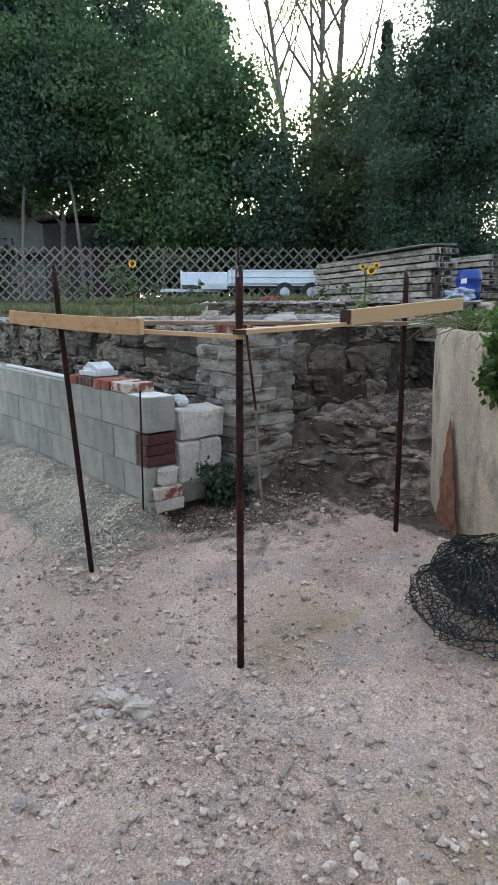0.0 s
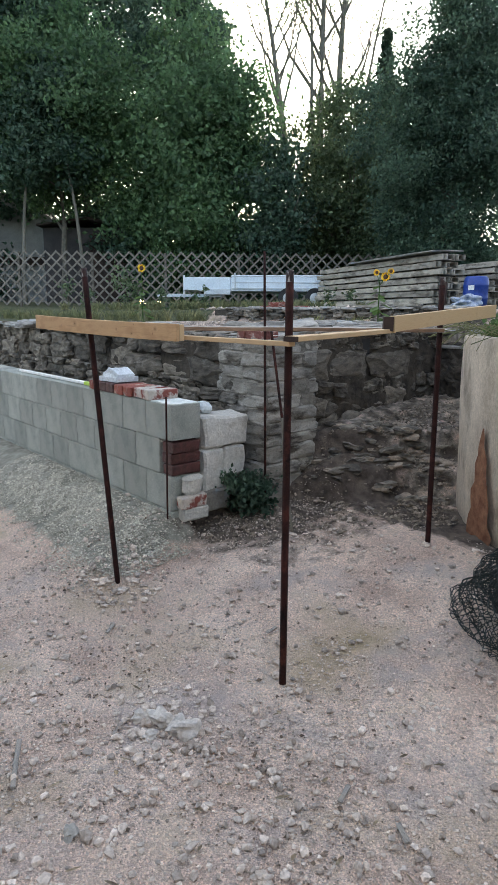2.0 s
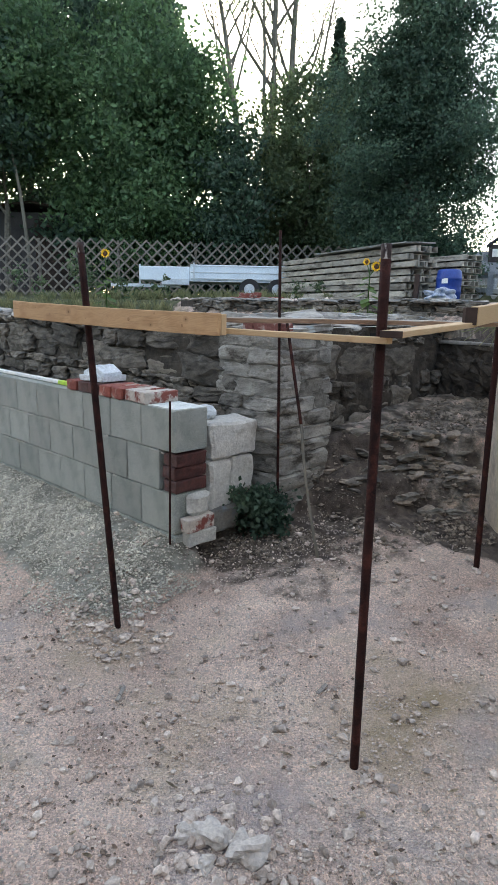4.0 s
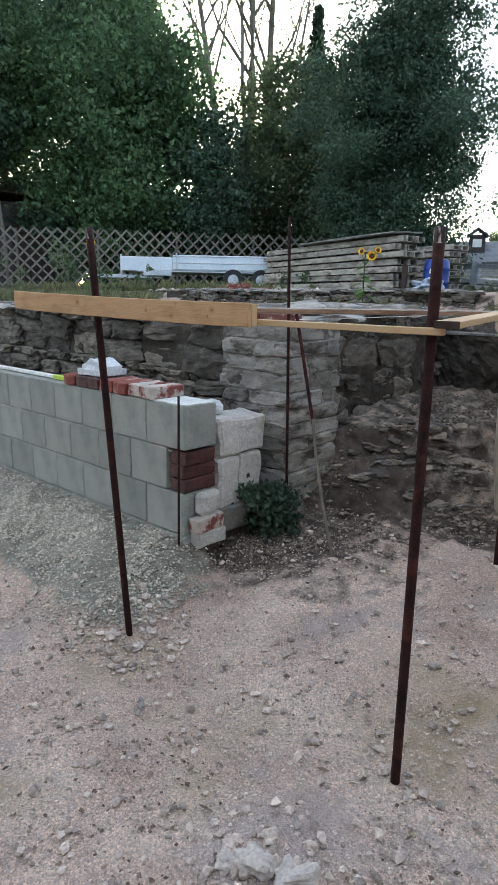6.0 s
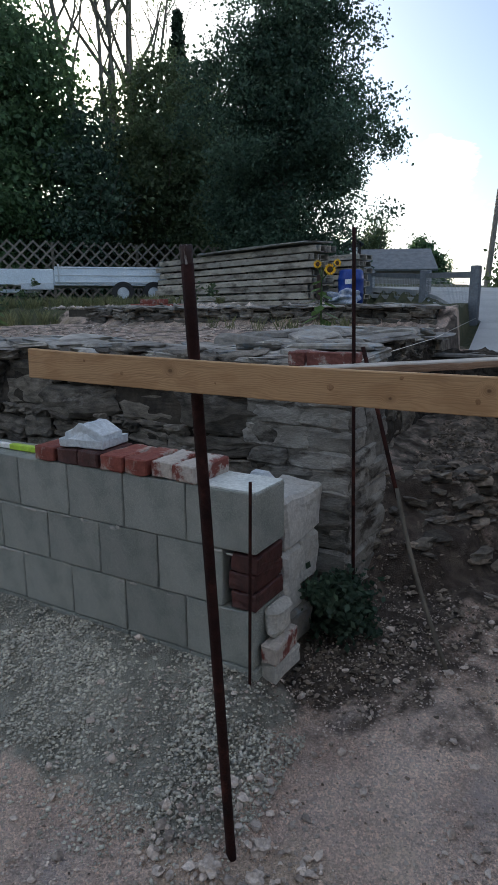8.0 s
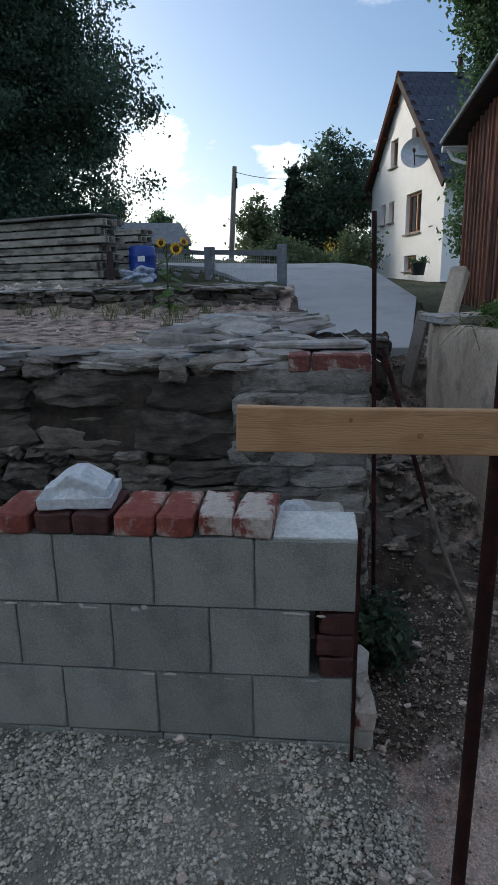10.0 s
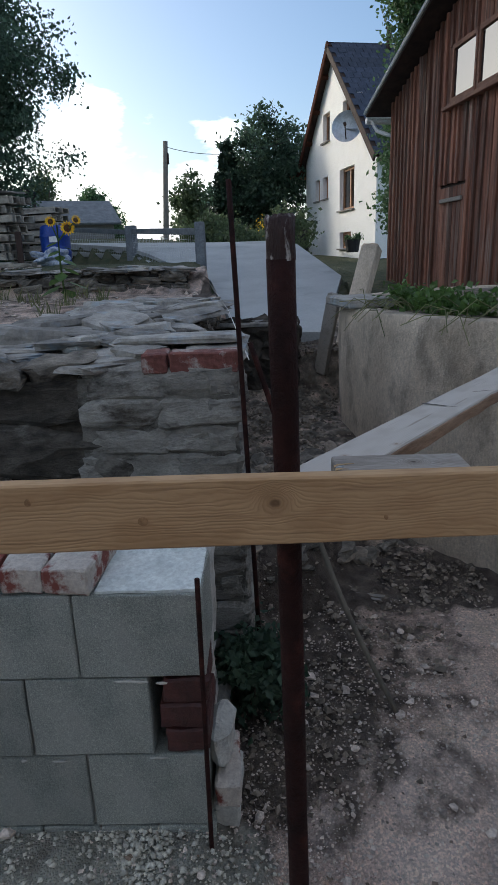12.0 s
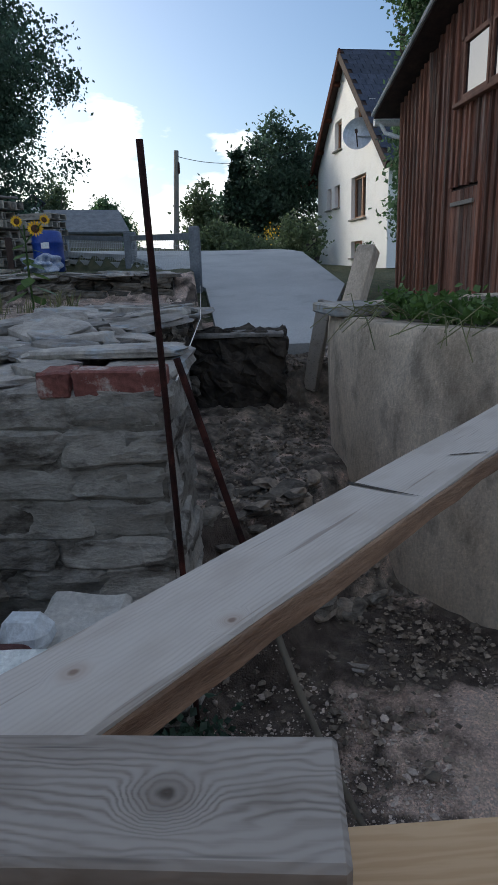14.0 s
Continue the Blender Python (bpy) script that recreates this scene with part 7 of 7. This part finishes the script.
scatter("grey_gravel", 52000, (0.95, 1.75, 2.55, 5.2), (0.007, 0.024), M_greypebble, "grey gravel banked against the block wall", 303, round_off=True, weight= lambda x, y: np.clip((x - 0.95) / 0.5, 0.15, 1) * (0.22 + 0.78 * (np.sin(x * 7 + 2 * np.sin(y * 5)) * np.sin(y * 4.3) > -0.05)))
scatter("rubble", 15000, (2.45, 5.4, 1.5, 3.0), (0.006, 0.045), M_pitstone, "broken stone and earth in the pit", 304, lambda x, y: in_yard(x, y) * smooth(2.45, 3.1, x + 0.2 * np.sin(y * 7)))
scatter("garden_rubble", 1500, (2.9, 6.4, 3.2, 8.0), (0.010, 0.06), M_pebble, "stones in the bare garden soil", 305)
scatter("wall_foot_stones", 2200, (1.85, 2.6, 2.0, 2.9), (0.006, 0.04), M_pitstone, "stones and soil at the wall foot", 306, lambda x, y: smooth(2.0, 2.6, y) * smooth(1.8, 2.1, x))
scatter("earth_crumbs", 15000, (-0.8, 2.6, -0.9, 3.2), (0.005, 0.026), M_crumb, "dark crumbs of earth and bark on the yard", 308, lambda x, y: in_yard(x, y) * (0.12 + 0.7 * smooth(0.2, 0.5, np.sin(x * 4.1 + 1.7 * np.sin(y * 2.3)) * np.cos(y * 3.3 + x)) * smooth(1.3, 0.7, x)))
scatter("spoil", 2200, (6.8, 9.4, 5.6, 9.5), (0.02, 0.12), M_pebble, "rubble heaps below the panel stacks", 307)

# half-buried rocks in the face of the pit's bank
rng = random.Random(44)
for k in range(110):
    along, d = rng.uniform(0.55, 1.75), rng.choice((3.74, 3.82, 3.96, 4.02, 4.09, 4.13, 4.3)) + rng.uniform(-.05, .05)
    x, y = 0.62 * d + 0.78 * along, 0.78 * d - 0.62 * along
    x, y = x / 0.9928, y / 0.9928
    if math.hypot(x - RING_C[0], y - RING_C[1]) < RING_R + 0.08 or y > 2.88 or x < 2.8:
        continue
    s = rng.uniform(0.025, 0.11)
    bm = bmesh.new()
    rock(bm, (0, 0, 0), (s * 1.9, s * 1.2, s * 0.6), rng, 2, 0.3)
    ob = new("stone", mesh_of(bm, "stone", M_stone if k % 3 else M_pitstone))
    ob.matrix_basis = pose(x, y, gz(x, y) + 0.01, rng.uniform(-15, 15), rng.uniform(-15, 15), -38 + rng.uniform(-40, 40))
    tagged(ob, "half-buried stone in the earth bank of the pit", "stone", "stones in the bank")
# bricks dumped before the panel stacks
for k, (dx, dy, dz, a) in enumerate(((0, 0, 0, 20), (.05, .26, 0, 80), (-.08, .5, 0, 10), (.02, -.28, 0, 100), (.0, .12, .07, 50), (.05, .42, .07, 130), (-.2, .2, 0, 65))):
    loose_brick((7.05 + dx, 7.2 + dy, gz(7.05, 7.2) + 0.035 + dz), M_brick, "red brick in a small heap on the rubble", (0, 0, a), BRICK_S, 120 + k, "dumped bricks")
# planks dropped before the panel stack
for k, (x, y, l, a) in enumerate(((8.15, 6.85, 0.85, 84), (7.85, 6.45, 0.95, 96), (7.55, 6.05, 0.9, 88), (8.3, 5.7, 0.7, 70))):
    bm = bmesh.new()
    box(bm, (0, 0, 0), (l, 0.16, 0.045), Matrix.Translation((x, y, gz(x, y) + 0.035 + 0.01 * k)) @ Matrix.Rotation(radians(a), 4, "Z") @ Matrix.Rotation(radians(3 - k), 4, "Y"), bevel=0.003, cuts=1, jit=0.004)
    tagged(part("loose_plank", bm, M_panel), "short grey plank lying before the panel stack", "plank", "dropped planks")
# larger single stones
rng = random.Random(15)
for k, (x, y, s) in enumerate(((0.735, 1.19, .105), (0.70, 1.30, .095), (0.65, 1.36, .06), (0.80, 1.33, .05), (0.62, 1.24, .05), (0.70, 1.40, .045), (0.58, 1.30, .04), (0.86, 1.22, .035), (0.25, 0.35, .06), (0.45, 0.30, .05), (0.10, 0.62, .05),
                            (0.55, 0.48, .045), (0.9, 0.1, .05), (0.18, 1.0, .045), (1.28, 1.22, .04), (1.24, 1.10, .035), (1.12, 2.60, .06), (1.27, 2.50, .055), (1.17, 2.47, .05), (2.69, 1.40, .05), (2.80, 1.50, .05), (2.27, 2.14, .035))):
    bm = bmesh.new()
    rock(bm, (0, 0, 0), (s * 1.25, s, s * 0.75), rng, 3, 0.34)
    ob = new("stone", mesh_of(bm, "stone", M_heapstone if k in (0, 1, 2, 4, 8) else M_slate if k in (9, 13) else M_pebble))
    ob.matrix_basis = pose(x, y, gz(x, y) + s * .2, 0, 0, rng.uniform(0, 360))
    tagged(ob, "grey angular stone in a small heap on the yard" if k < 8 else "loose stone lying on the yard", "stone", "stones in the heap" if k < 8 else "")
# sticks and splinters
for k, (x, y, l, a) in enumerate(((0.16, 1.42, .26, 65), (0.42, 0.42, .10, 140), (0.98, 0.55, .09, 20), (0.62, 0.0, .12, 100), (1.0, 0.32, .08, 60), (0.9, 2.1, .10, 40), (3.0, 2.15, .16, 70), (3.02, 2.12, .14, 80), (1.5, 1.5, .08, 10))):
    z = gz(x, y) + 0.012
    d = Vector((math.cos(radians(a)), math.sin(radians(a)), 0.03)) * l / 2
    bm = bmesh.new()
    box(bm, (0, 0, 0), (l, 0.018, 0.008), Matrix.Translation((x, y, z)) @ Matrix.Rotation(radians(a), 4, "Z"), bevel=0.002, cuts=1, jit=0.002)
    tagged(part("wood_splinter", bm, M_oldwood), "grey splinter of wood lying on the ground", "wood splinter")

# curled dry leaves and twigs on the yard
rng = random.Random(71)
M_litter = material("dry_leaf", (0.20, 0.15, 0.095), (0.42, 0.35, 0.25), 40, 0.85, 0.2, 90, vary=0.35)
for k in range(46):
    x, y = rng.uniform(-0.1, 1.5), rng.uniform(-0.1, 1.9)
    if x + y < 0.25 or x + y > 2.9:
        continue
    l, w, curl = rng.uniform(.025, .06), rng.uniform(.008, .018), rng.uniform(.2, .5)
    m = pose(x, y, gz(x, y) + 0.014, rng.uniform(-12, 12), rng.uniform(-12, 12), rng.uniform(0, 360))
    bm = bmesh.new()
    rows = []
    for i in range(7):
        t = i / 6
        half = w * math.sin(math.pi * min(0.96, 0.06 + 0.9 * t)) * 0.5
        rows.append([bm.verts.new(m @ Vector(((t - .5) * l, half * e, curl * (abs(e) * half + 0.35 * l * (t - .5) ** 2)))) for e in (-1, 0, 1)])
    for a, b in zip(rows, rows[1:]):
        for e in (0, 1):
            bm.faces.new((a[e], a[e + 1], b[e + 1], b[e]))
    bmesh.ops.solidify(bm, geom=list(bm.faces), thickness=0.0008)
    tagged(part("dry_leaf", bm, M_litter), "curled dry brown leaf lying on the yard", "leaf", "fallen leaves")

# plain rendered walls added unseen behind the camera, closing off skylight from the yard
for nm, c, s in (("wall_south", (-4.6, 0.0, 2.4), (0.3, 13.0, 5.4)), ("wall_east", (-0.6, -5.2, 2.2), (7.7, 0.3, 5.0))):
    bm = bmesh.new()
    box(bm, c, s, bevel=0.02)
    tagged(part(nm, bm, M_palewall), "plain grey rendered wall added out of view to cut skylight", "wall", kind="structure")
